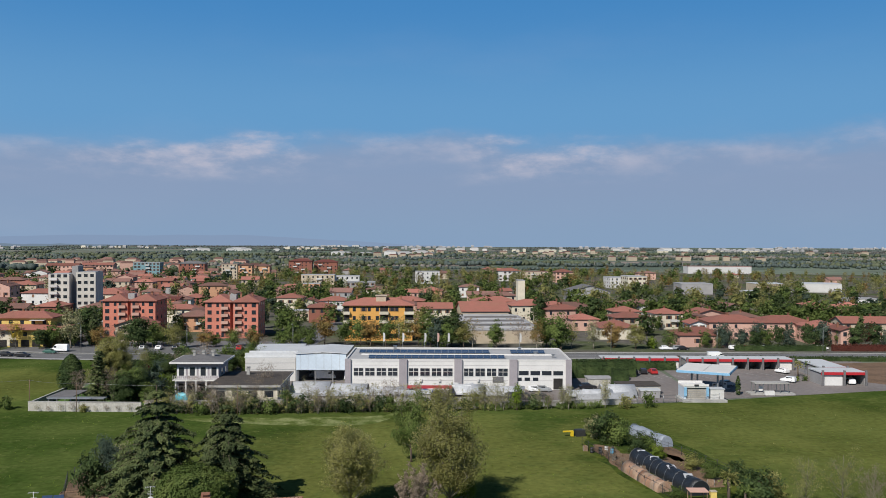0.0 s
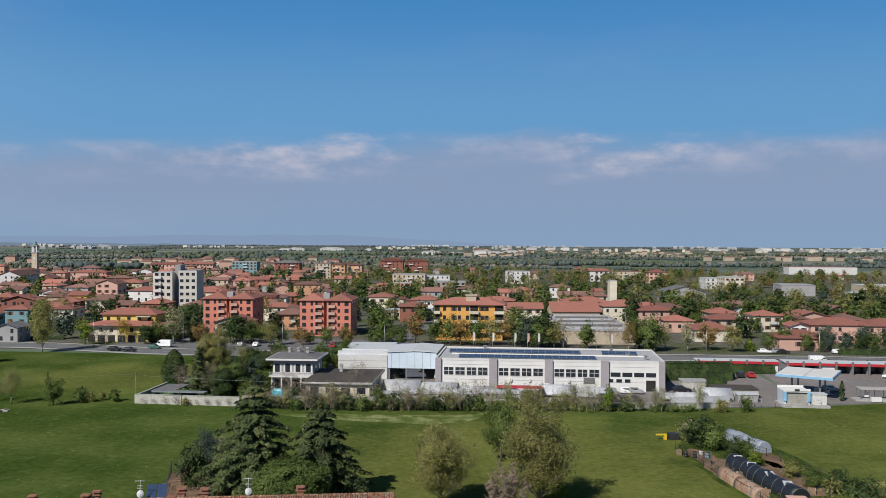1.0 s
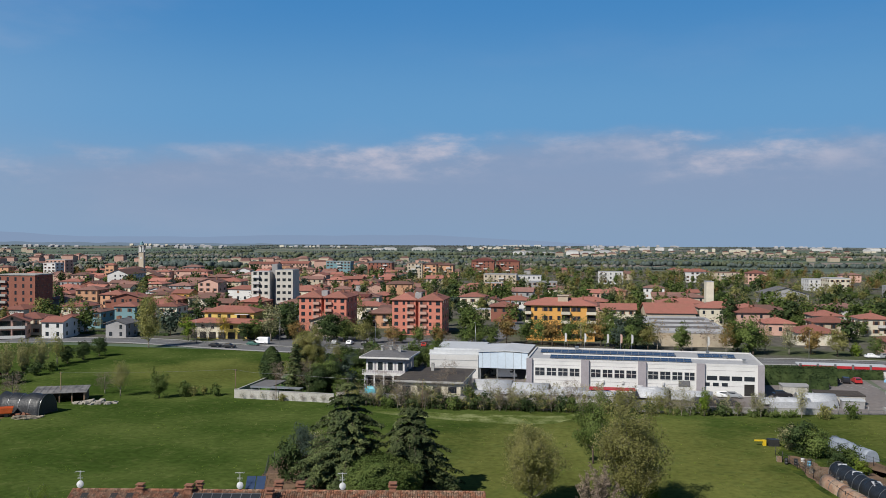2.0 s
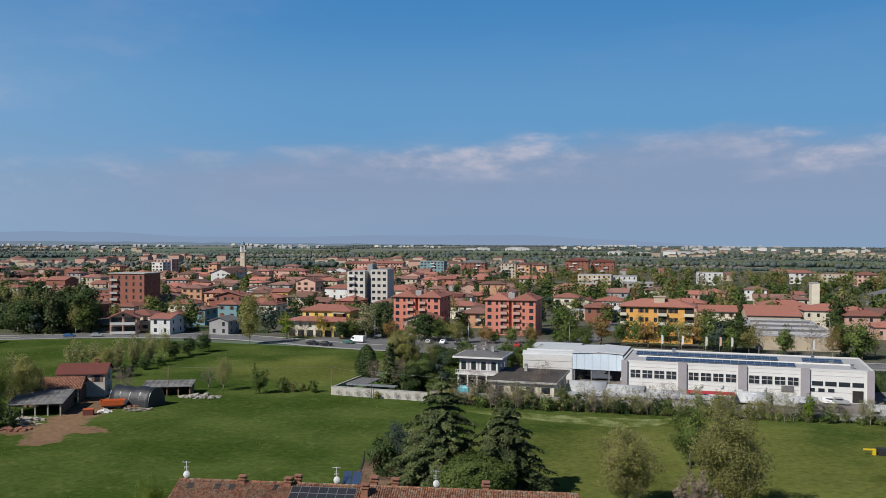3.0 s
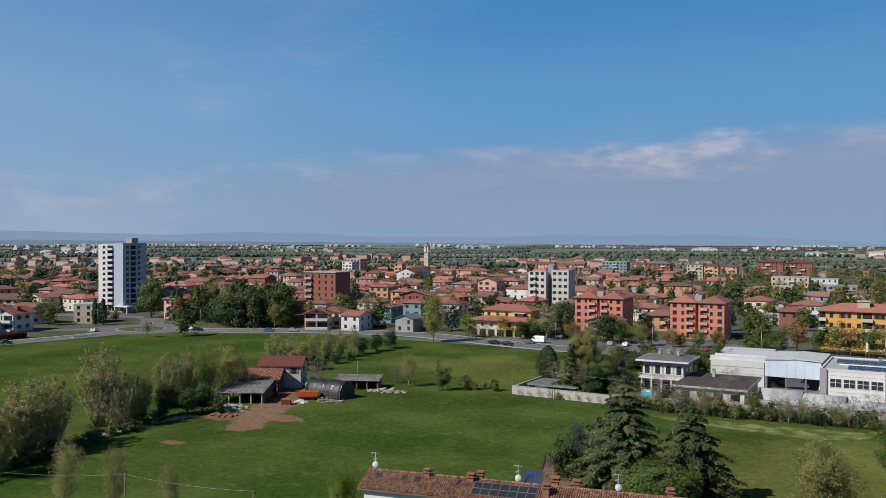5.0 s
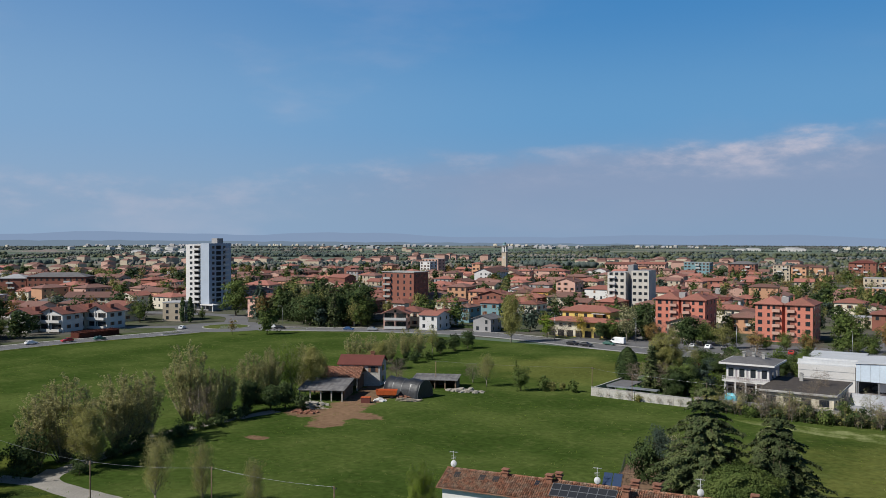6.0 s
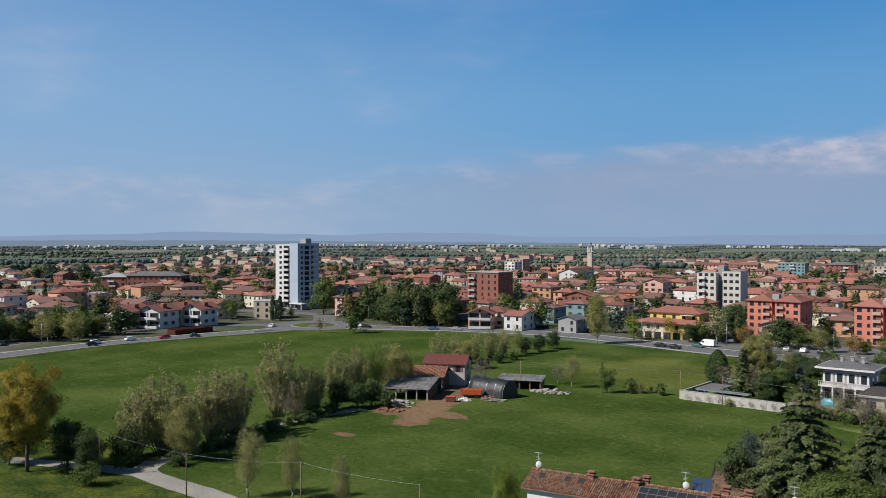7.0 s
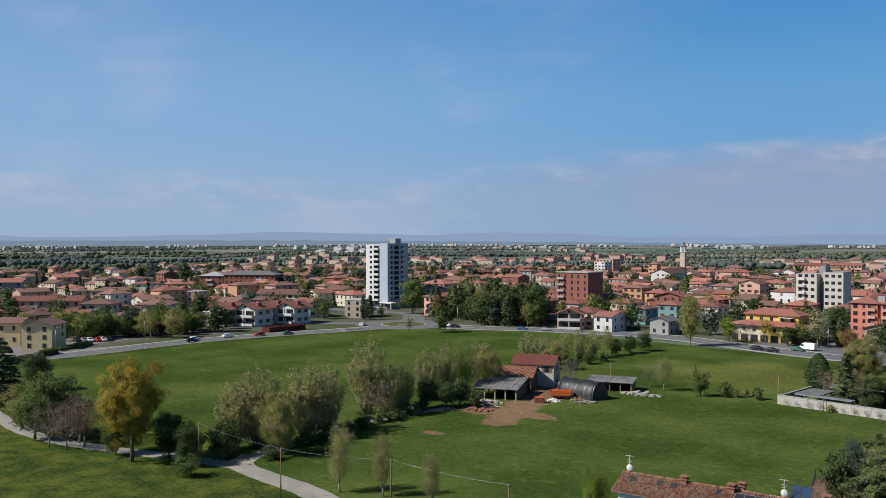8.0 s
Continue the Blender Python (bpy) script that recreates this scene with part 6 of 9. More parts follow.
# feather flags behind the factory
for i, (px, col_) in enumerate(((-17.0, "white"), (-11.5, "white"), (-5.2, "white"), (-1.5, "pink"), (1.5, "white"), (22, "white"))):
    ob = thing("feather_flag", "tall narrow advertising flag behind the factory", "flag", px, 246, 0, group="flags")
    bm = bmesh.new()
    rod(bm, (0, 0, -0.1), (0, 0, 9.5), 0.05, 0.03)
    part("pole", bm, "steel", ob)
    bm = bmesh.new()
    pts = [(0, 6.9), (0.5, 7.0), (0.6, 8.6), (0.5, 9.3), (0, 9.5)]
    bm.faces.new([bm.verts.new((a, 0.02 * math.sin(b), b)) for a, b in pts])
    shell(bm, 0.03)
    part("cloth", bm, col_, ob)

# ---------------------------------------------------------------- row house under the camera


def tile_slope(ob, w, eave, ridge, z0, z1, material, every=0.26, name="tile_cover", x0=0.0):
    """Rounded tile columns from eave to ridge, each cut into courses: one joined mesh."""
    rng = np.random.default_rng(int(w * 10))
    n = int(w / every)
    rows = 14
    V, Fc = [], []
    for i in range(n):
        xx = x0 - w / 2 + (i + 0.5) * w / n
        for j in range(rows):
            t0, t1 = j / rows, (j + 1.12) / rows
            jit = rng.normal() * 0.012
            base = len(V)
            for t, lift, r in ((t0, 0.05, 0.12), (min(t1, 1.0), 0.0, 0.095)):
                yy, zz = eave + (ridge - eave) * t, z0 + (z1 - z0) * t + lift
                for k in range(4):
                    a = math.pi * k / 3
                    V.append((xx + jit - r * math.cos(a), yy, zz + 0.1 * math.sin(a)))
            for k in range(3):
                Fc.append((base + k, base + k + 1, base + 5 + k, base + 4 + k))
            Fc.append((base, base + 3, base + 2, base + 1))
    me = bpy.data.meshes.new(name)
    me.from_pydata(V, [], Fc)
    me.materials.append(M[material])
    o = part(name, me, "", ob)
    return tagged(o, kind="stuff")


def row_house(x, y, rot):
    ob = thing("row_house", "long white farmhouse row with old clay-tile roof", "house", x, y, rot)
    w, d, h, rise = 44.0, 5.4, 7.2, 1.2
    bm = boxes((0, 0, h / 2 - 0.1, w, d, h + 0.2))
    for s in (-1, 1):
        bm.faces.new([bm.verts.new(p) for p in ((s * w / 2, -d / 2, h), (s * w / 2, d / 2, h), (s * w / 2, 0, h + rise))])
    part("wall", bm, "white", ob)
    bm = bmesh.new()
    gable(bm, w, d, h, rise, 0.6, 0.12, y0=-d / 2)
    part("roof", bm, "old_tile", ob)
    for s in (-1, 1):
        tile_slope(ob, w + 1.1, s * (d / 2 + 0.65), 0, h - 0.05, h + rise + 0.14, "old_tile")
    bm = bmesh.new()
    for i in range(110):
        xx = -w / 2 - 0.5 + i * (w + 1) / 110
        rod(bm, (xx, 0, h + rise + 0.16), (xx + 0.43, 0, h + rise + 0.2), 0.13, 0.11, 6)
    tagged(part("ridge_cover", bm, "old_tile", ob), kind="stuff")
    for xx, yy, hh, ww in ((-15.0, -0.2, 0.5, 0.65), (-9.6, -0.4, 0.6, 0.7), (-8.7, 0.3, 0.7, 0.65), (-0.1, 0.9, 0.9, 0.75), (2.3, 0.9, 0.8, 0.75), (-0.6, -1.6, 1.1, 0.7), (12.5, 0.2, 0.7, 0.7)):
        chimney(ob, xx, yy, h + rise - abs(yy) * rise / 2.7 + 0.05, hh, ww)
    for xx in (-20.8, -17.6, -15.9):
        part("skylight", boxes((0, 0, 0, 0.7, 0.9, 0.1)), "dark_metal", ob).matrix_basis = pose(xx, -1.1, h + rise * 0.6 + 0.24, 24, 0, 0)
    part("skylight", boxes((0, 0, 0, 0.5, 0.8, 0.1)), "glass", ob).matrix_basis = pose(-10.9, -0.9, h + rise * 0.67 + 0.24, 24, 0, 0)
    pm = mesh_of("solar_panel", boxes((0, 0, 0, 1.0, 1.0, 0.05)), "solar_dark")
    fm = bmesh.new()
    for s in (-1, 1):
        box(fm, s * 0.51, 0, 0.01, 0.05, 1.04, 0.08), box(fm, 0, s * 0.51, 0.01, 1.0, 0.05, 0.08)
    fm = mesh_of("panel_frame", fm, "steel")
    for r_ in range(2):
        for c_ in range(7):
            yy = -1.2 - 0.97 * r_
            sp = part("solar_panel", pm, "", ob)
            sp.matrix_basis = pose(-8.5 + 1.05 * c_, yy, h + rise - abs(yy) * rise / 2.7 + 0.34, 24, 0, 0)
            part("panel_frame", fm, "", sp)
    for k in range(2):
        sp = part("solar_collector", boxes((0, 0, 0, 1.0, 1.9, 0.08)), "solar", ob)
        sp.matrix_basis = pose(-3.3 + 1.1 * k, 1.2, h + rise + 0.5, 48, 0, 0)
    for k in range(9):
        window(ob, -19 + k * 4.7, -d / 2, 4.3, 0, 1.0, 1.4, "shut")
        window(ob, -19 + k * 4.7, -d / 2, 1.6, 0, 1.0, 1.5, "shut")
    for xx, yy in ((-21.7, 0.0), (-4.2, 0.1), (7.0, 0.1)):
        z1 = h + rise - abs(yy) * rise / 2.7
        bm = bmesh.new()
        rod(bm, (xx, yy, z1), (xx, yy, z1 + 2.2), 0.03)
        rod(bm, (xx - 0.5, yy, z1 + 2.1), (xx + 0.5, yy, z1 + 2.1), 0.02)
        for k in range(6):
            rod(bm, (xx - 0.45 + k * 0.18, yy - 0.3, z1 + 2.1), (xx - 0.45 + k * 0.18, yy + 0.3, z1 + 2.1), 0.012, n=4)
        for k in range(3):
            rod(bm, (xx - 0.3, yy, z1 + 1.3 + 0.15 * k), (xx + 0.3, yy, z1 + 1.3 + 0.15 * k), 0.015, n=4)
        tagged(part("antenna", bm, "metal_white", ob), kind="stuff")
        bm = bmesh.new()
        n = 14
        c0 = bm.verts.new((0, 0.12, 0))
        ring = [bm.verts.new((0.36 * math.cos(2 * math.pi * i / n), 0, 0.4 * math.sin(2 * math.pi * i / n))) for i in range(n)]
        for i in range(n):
            bm.faces.new((c0, ring[i], ring[(i + 1) % n])).smooth = True
        rod(bm, (0, 0.1, -0.3), (0, -0.45, 0.0), 0.02, n=4)
        bm.normal_update()
        bmesh.ops.solidify(bm, geom=[f for f in bm.faces if len(f.verts) == 3], thickness=0.03)
        dish = part("satellite_dish", bm, "metal_white", ob)
        dish.matrix_basis = pose(xx + 0.05, yy - 0.15, z1 + 0.75, -20, 0, 15)
    return ob


row_house(-36.89, 87.01, 11.2)

# ---------------------------------------------------------------- farm
house(-138.37, 158.09, 26.86, 10.26, 7.0, 5.4, "stained_wall", "tile_red", "gable", 1.7, name="farmhouse", label="old weathered farmhouse with dark red sheet-tile roof", over=0.5, chim=2, style="shut", group="farm buildings")


def open_barn(x, y, rot, w, d, h, rise, roof, label, leanto=False, piers=True):
    ob = thing("barn", label, "barn", x, y, rot, group="farm buildings")
    OCC.append((x, y, max(w, d) / 2))
    bm = bmesh.new()
    if leanto:
        pts = [(-w / 2 - 0.4, -0.5, h), (w / 2 + 0.4, -0.5, h), (w / 2 + 0.4, d, h + rise), (-w / 2 - 0.4, d, h + rise)]
        quad(bm, *pts)
        shell(bm, 0.12)
        part("roof", bm, roof, ob)
        for k in range(9):
            part("roof_sheet_joint", boxes((-w / 2 + k * w / 8, d / 2, h + rise / 2 + 0.14, 0.08, d, 0.03)), "slate", ob).matrix_basis = pose(0, 0, 0)
        for o in [c for c in ob.children if c.name.startswith("roof_sheet")]:
            for v in o.data.vertices:
                v.co.z += (v.co.y / d - 0.5) * rise
    else:
        gable(bm, w, d, h, rise, 0.7, 0.12)
        part("roof", bm, roof, ob)
        if roof == "old_tile":
            for s, e in ((0, -0.75), (1, d + 0.75)):
                tile_slope(ob, w + 1.3, e, d / 2, h - 0.2, h + rise + 0.12, "barn_tile", 0.3)
        for s in (-1, 1):
            part("gable_truss", boxes((s * (w / 2 - 0.1), d / 2, h + 0.1, 0.2, d, 0.25)), "wood", ob)
    part("back_wall", boxes((0, d - 0.15, h / 2, w, 0.3, h)), "brick_brown" if not leanto else "wood", ob)
    for k in range(5):
        part("post", boxes((-w / 2 + 0.15 + k * (w - 0.3) / 4, 0.1, h / 2, 0.28, 0.28, h)), "stone" if piers else "wood", ob)
    part("side_wall", boxes((w / 2 - 0.1, d * 0.55, h * 0.45, 0.2, d * 0.8, h * 0.9)), "wood", ob)
    return ob


open_barn(-137.86, 150.53, 28.13, 8.35, 7.5, 3.4, 1.7, "old_tile", "open brick barn with patched clay-tile roof")
open_barn(-132.06, 137.69, 29.41, 9.92, 11, 2.6, 1.0, "weathered_sheet", "lean-to barn with dark fibre-cement roof on posts", leanto=True)
open_barn(-120.81, 165.27, 25.9, 10.41, 6, 2.3, 0.5, "weathered_sheet", "low ramshackle open shed with rusty sheet roof", leanto=True, piers=False)


def tunnel(x0, y0, x1, y1, w, h, material, label, closed=True, hoops=True):
    """An arched tunnel from one end to the other."""
    L = math.hypot(x1 - x0, y1 - y0)
    ob = thing("tunnel_shed", label, "tunnel shed", x0, y0, math.degrees(math.atan2(y1 - y0, x1 - x0)), group="tunnels")
    n, m = 12, max(4, int(L / 1.2))
    rng = random.Random(int(L * 100))
    bm = bmesh.new()
    rows = []
    for j in range(m + 1):
        sag = rng.uniform(-0.1, 0.06) * h
        rows.append([bm.verts.new((L * j / m, -w / 2 * math.cos(math.pi * i / n), (h + sag) * math.sin(math.pi * i / n) ** 0.8)) for i in range(n + 1)])
    for a, b in zip(rows, rows[1:]):
        for i in range(n):
            bm.faces.new((a[i], b[i], b[i + 1], a[i + 1])).smooth = True
    if closed:
        bm.faces.new(rows[0]), bm.faces.new(rows[-1][::-1])
    part("cover", bm, material, ob)
    if hoops:
        for j in range(0, m + 1, 2):
            hb = bmesh.new()
            bent(hb, [(L * j / m, -(w / 2 + 0.04) * math.cos(math.pi * k / n), h * 1.03 * math.sin(math.pi * k / n) ** 0.8) for k in range(n + 1)], 0.03, 4)
            part("hoop", hb, "steel", ob)
    return ob


tunnel(-126.14, 155.26, -115.84, 154.87, 5.5, 3.9, "black_tarp", "black plastic-covered arched storage tunnel")
ob = thing("farm_trailer", "orange farm trailer with sloping sides", "trailer", -122.8, 149.48, 35, group="farm clutter")
bm = bmesh.new()
stack(bm, ((0.75, 2.1), (0.85, 2.2), (1.9, 2.45), (1.9, 2.35), (1.0, 2.1)), ratio=0.45)
part("bed", bm, "orange_paint", ob)
part("chassis", boxes((0, 0, 0.62, 4.2, 0.9, 0.2), (2.9, 0, 0.6, 1.8, 0.12, 0.12)), "dark_metal", ob)
for sx in (-1.2, 1.2):
    for sy in (-0.8, 0.8):
        bm = bmesh.new()
        rod(bm, (sx, sy - 0.12, 0.42), (sx, sy + 0.12, 0.42), 0.42, n=12)
        part("wheel", bm, "tyre", ob)
ob = thing("rusty_box", "small rusty red farm crate on the earth", "crate", -122.98, 142.45, 30, group="farm clutter")
part("crate", boxes((0, 0, 0.6, 2.0, 1.3, 1.2)), "tile_red", ob)
part("lid", boxes((0, 0, 1.23, 2.1, 1.4, 0.08)), "orange_paint", ob)
PILE = [boxes((0, 0, 0, 1, 0.22, 0.08)), boxes((0, 0, 0, 1, 0.12, 0.12))]
PLANK = [mesh_of("plank", b, "pale_wood") for b in PILE]
rp = random.Random(11)


def heap(name, label, x, y, r, n, material, height=0.8, long=1.6):
    ob = thing(name, label, "pile", x, y, 0, group="farm clutter")
    meshes = PLANK if material == "pale_wood" else [mesh_of("piece", boxes((0, 0, 0, 0.7, 0.5, 0.35)), material), mesh_of("piece", boxes((0, 0, 0, 0.4, 0.6, 0.25)), material)]
    for i in range(n):
        d_, a = r * math.sqrt(rp.random()), rp.uniform(0, 6.28)
        o = part("plank" if material == "pale_wood" else "piece", rp.choice(meshes), "", ob)
        s = long * rp.uniform(0.6, 1.3)
        o.matrix_basis = pose(d_ * math.cos(a), d_ * math.sin(a) * 0.6, 0.08 + height * max(0, 1 - d_ / r) * rp.random() , rp.uniform(-12, 12), rp.uniform(-12, 12), rp.uniform(0, 180) if material != "pale_wood" else rp.uniform(20, 60)) @ Matrix.Diagonal((s, s if material != "pale_wood" else 1.2, 1, 1))
    return ob


heap("wood_pile", "heap of grey-brown planks in the grass", -116.97, 149.78, 2.4, 34, "pale_wood", 0.9, 2.6)
heap("scrap_heap", "heap of pale scrap and rubble beside the shed", -114.86, 166.15, 2.6, 26, "stone", 0.9)
heap("scrap_heap", "heap of pale rubble in front of the lean-to", -130.42, 134.56, 3.2, 34, "stone", 0.8)
heap("scrap_heap", "heap of broken brick and earth", -126.25, 127.09, 3.0, 26, "brick", 0.7)
heap("scrap_heap", "white plastic sheeting crumpled on the ground", -122.28, 146.08, 1.8, 12, "white", 0.4)
heap("scrap_heap", "heap of pale planks and rubble along the low shed", -111.5, 167.5, 3.6, 26, "stone", 1.0)
heap("wood_pile", "heap of old timber before the lean-to", -127.8, 131.8, 3.0, 22, "pale_wood", 0.9, 2.2)
heap("scrap_heap", "broken crates and brick beside the trailer", -119.6, 151.6, 2.4, 18, "brick", 0.8)
heap("scrap_heap", "dark clutter under the black tunnel edge", -127.09, 157.49, 1.8, 16, "stone", 0.8)

# ---------------------------------------------------------------- allotment
patch("allotment_soil", [(25.07, 150.52), (36.19, 168.27), (45.36, 138.67), (42.63, 118.29), (32.09, 118.15)], 0.05, "rough_grass", "rough weedy allotment ground", "ground")
patch("vegetable_bed", [(25.55, 148.09), (27.68, 151.82), (30.32, 146.19), (28.24, 141.99)], 0.06, "soil", "bare brown vegetable bed", "bed")
patch("vegetable_bed", [(36.79, 148.27), (39.4, 151.6), (40.85, 143.68), (38.43, 139.98)], 0.06, "soil", "bare brown vegetable bed", "bed")
tunnel(35.77, 160.4, 39.17, 149.94, 2.6, 1.9, "grey_sheet", "grey corrugated polytunnel greenhouse")
tunnel(32.02, 140.95, 34.22, 131.52, 2.9, 2.0, "black_tarp", "black tarpaulin-covered garden tunnel")
tunnel(34.12, 131.83, 36.54, 121.35, 3.0, 2.1, "black_tarp", "black tarpaulin-covered garden tunnel")
tunnel(29.12, 134.34, 30.34, 128.98, 2.3, 1.6, "tan_tarp", "faded tan sheet-covered garden tunnel")
tunnel(30.34, 128.98, 31.83, 122.92, 2.3, 1.6, "tan_tarp", "patched tan and rust sheet-covered garden tunnel")
for x_, y_, z_, r_ in ((32.4, 139.5, 1.75, 12), (33.3, 135.0, 1.85, -8), (34.6, 129.6, 1.9, 15), (35.7, 124.6, 1.95, 5)):
    ob = thing("repair_sheet", "torn pale plastic sheet patching the dark garden tunnel", "sheet", x_, y_, r_, z_, group="repair sheets")
    bm = bmesh.new()
    quad(bm, (-0.7, -0.5, -0.12), (0.6, -0.6, -0.15), (0.75, 0.5, 0.2), (-0.55, 0.6, 0.22))
    shell(bm, 0.05)
    part("sheet", bm, "clear_sheet", ob)
mesh_fence([(24.61, 151.35), (27.85, 137.7), (29.85, 126.88), (32.11, 119.7)], 1.4, "sagging wire fence round the allotment", "dark_metal")
mesh_fence([(33.82, 163.22), (37.4, 150.73), (41.62, 141.47), (44.48, 133.27)], 1.5, "dark netting fence round the allotment", "dark_metal")
ob = thing("garden_machine", "small yellow garden machine beside a dark box", "machine", 23.8, 157.87, 10, group="allotment things")
part("boom", boxes((-0.9, 0, 1.0, 1.6, 0.25, 0.25), (0.0, 0, 0.6, 0.5, 0.6, 1.0)), "yellow_paint", ob)
part("bin", boxes((1.6, 0.3, 0.6, 1.8, 1.4, 1.2)), "dark_metal", ob)
ob = thing("pink_shelter", "small shelter with faded pink roof boards", "shelter", 34.98, 117.68, 0, group="allotment things")
part("roof", boxes((0, 0, 1.9, 2.6, 2.0, 0.1)), "pink", ob)
for sx in (-1.1, 1.1):
    for sy in (-0.8, 0.8):
        part("post", boxes((sx, sy, 0.95, 0.1, 0.1, 1.9)), "wood", ob)
ob = thing("beehive_box", "tall pale yellow box among the bushes", "box", 37.08, 117.46, 0, group="allotment things")
part("box", boxes((0, 0, 0.9, 0.8, 0.8, 1.8)), "yellow", ob)
part("lid", boxes((0, 0, 1.84, 0.9, 0.9, 0.08)), "pale_wood", ob)

patch("vegetable_bed", [(27.09, 140.88), (30.35, 145.42), (32.27, 142.05), (28.97, 133.69)], 0.06, "soil", "trodden brown soil between the tunnels", "bed")
patch("vegetable_bed", [(34.41, 150.68), (36.6, 149.48), (42.31, 131.95), (38.71, 125.84)], 0.06, "soil", "brown vegetable bed with young plants", "bed")
rb = random.Random(14)
for k in range(26):
    t_ = rb.random()
    x0, y0 = 26.73, 146.52
    x1, y1 = 38.01, 123.56
    x_, y_ = x0 + (x1 - x0) * t_ + rb.uniform(-2.5, 2.5), y0 + (y1 - y0) * t_ + rb.uniform(-1, 3.5)
    w_, h_ = rb.uniform(0.4, 1.0), rb.uniform(0.3, 0.9)
    if k % 3:
        ob = thing("crate", "weathered crate among the allotment beds", "crate", x_, y_, rb.uniform(0, 90), z=0.05, group="allotment clutter")
        part("side", boxes((0, -w_ / 2, h_ / 2, w_ * 1.4, 0.04, h_), (0, w_ / 2, h_ / 2, w_ * 1.4, 0.04, h_)), rb.choice(["pale_wood", "wood", "white"]), ob)
        part("bottom", boxes((0, 0, 0.05, w_ * 1.4, w_, 0.08), (-w_ * 0.7, 0, h_ / 2, 0.04, w_, h_), (w_ * 0.7, 0, h_ / 2, 0.04, w_, h_)), "wood", ob)
    else:
        ob = thing("water_barrel", "plastic water barrel among the allotment beds", "barrel", x_, y_, 0, z=0.05, group="allotment barrels")
        bm = bmesh.new()
        rod(bm, (0, 0, 0), (0, 0, 0.45), 0.28, 0.32, 10), rod(bm, (0, 0, 0.45), (0, 0, 0.9), 0.32, 0.28, 10)
        part("barrel", bm, rb.choice(["blue_paint", "dark_metal", "white"]), ob)
        bm = bmesh.new()
        rod(bm, (0, 0, 0.9), (0, 0, 0.94), 0.29, 0.29, 10)
        part("lid", bm, "dark_metal", ob)

# ---------------------------------------------------------------- poles, wires and lamps


def pole(x, y, h, material="wood", name="utility_pole", label="thin wooden utility pole in the meadow"):
    ob = thing(name, label, "pole", x, y, 0, group="utility poles")
    bm = bmesh.new()
    rod(bm, (0, 0, -0.3), (0, 0, h), 0.1, 0.07, 8)
    part("shaft", bm, material, ob)
    part("insulator", boxes((0, 0, h - 0.3, 0.7, 0.08, 0.08), (-0.3, 0, h - 0.2, 0.07, 0.07, 0.2), (0.3, 0, h - 0.2, 0.07, 0.07, 0.2)), "dark_metal", ob)
    return (x, y, h)


def wire(p, q, sag=0.35):
    cu = bpy.data.curves.new("overhead_wire", "CURVE")
    cu.dimensions, cu.bevel_depth = "3D", 0.012
    sp = cu.splines.new("POLY")
    sp.points.add(14)
    for i in range(15):
        t = i / 14
        sp.points[i].co = (p[0] + (q[0] - p[0]) * t, p[1] + (q[1] - p[1]) * t, p[2] + (q[2] - p[2]) * t - sag * 4 * t * (1 - t) - 0.1, 1)
    cu.materials.append(M["steel"])
    tagged(new("overhead_wire", cu), "thin pale overhead cable between poles", "cable", "overhead cables")


pa = [pole(-124.38, 61.74, 7.2), pole(-101.59, 62.3, 7.2), pole(-87.08, 70.12, 7.0), pole(-68.43, 72.83, 7.0)]
for a, b in zip(pa, pa[1:]):
    wire(a, b)
pb = [pole(-121.95, 167.38, 6.5), pole(-87.19, 181.54, 6.2), pole(-75.86, 178.19, 6.2), pole(-41.82, 175.42, 6.2)]
for a, b in zip(pb, pb[1:]):
    wire(a, b, 0.3)


def lamp(x, y, rot, h=9.0):
    ob = thing("street_lamp", "grey steel street lamp with curved arm", "street lamp", x, y, rot, group="street lamps")
    bm = bmesh.new()
    rod(bm, (0, 0, -0.1), (0, 0, h * 0.88), 0.09, 0.06)
    part("post", bm, "steel", ob)
    bm = bmesh.new()
    pts = [(0, 0, h * 0.88), (0.2, 0, h * 0.95), (0.7, 0, h), (1.5, 0, h + 0.05)]
    bent(bm, pts, 0.05)
    part("arm", bm, "steel", ob)
    part("head", boxes((1.8, 0, h + 0.02, 0.8, 0.28, 0.14)), "grey", ob)


for t_ in range(-150, 300, 34):
    lamp(t_, 276 if t_ > -120 else 281, -90)
for a, b, r_ in ((-262, 252, 200), (-300, 232, 30), (-296, 200, 0), (-302, 165, 0), (-297, 130, 0), (-285, 95, 0), (-240, 268, 250), (-205, 276, 260)):
    lamp(a, b, r_, 8)

# ---------------------------------------------------------------- houses along the roads and behind
house(-293.94, 92.17, 50.14, 9.69, 12, 8.0, "pale_yellow", "tile_brown", "front gable", style="dark")
house(-313.19, 89.08, 51.69, 8.12, 12, 7.6, "pale_yellow", "tile_brown", "gable", style="dark")
house(-393.74, 128, 49.66, 30.56, 11, 9.0, "pink", "tile_orange", "gable", bal=0.9)
house(-365.37, 139.02, 46.83, 13.63, 12, 8.5, "beige", "tile_brown", "hip", bal=0.6)
house(-348.17, 123.66, 48.08, 9.99, 10, 6.0, "white", "tile_orange", "gable")
house(-536.35, 155.38, 51.59, 13.6, 12, 11, "grey", "tile_orange", "gable")
house(-434.6, 206.33, 42.35, 8.71, 12, 9, "peach", "tile_orange", "gable")
house(-423.69, 212.83, 41.07, 6.84, 12, 8, "pink", "flat_roof", "flat")
house(-519.83, 227.86, 44.11, 10.06, 10, 8, "cream", "tile_orange", "hip")
house(-497.9, 230.19, 42.96, 9.86, 10, 6, "white", "tile_orange", "gable")
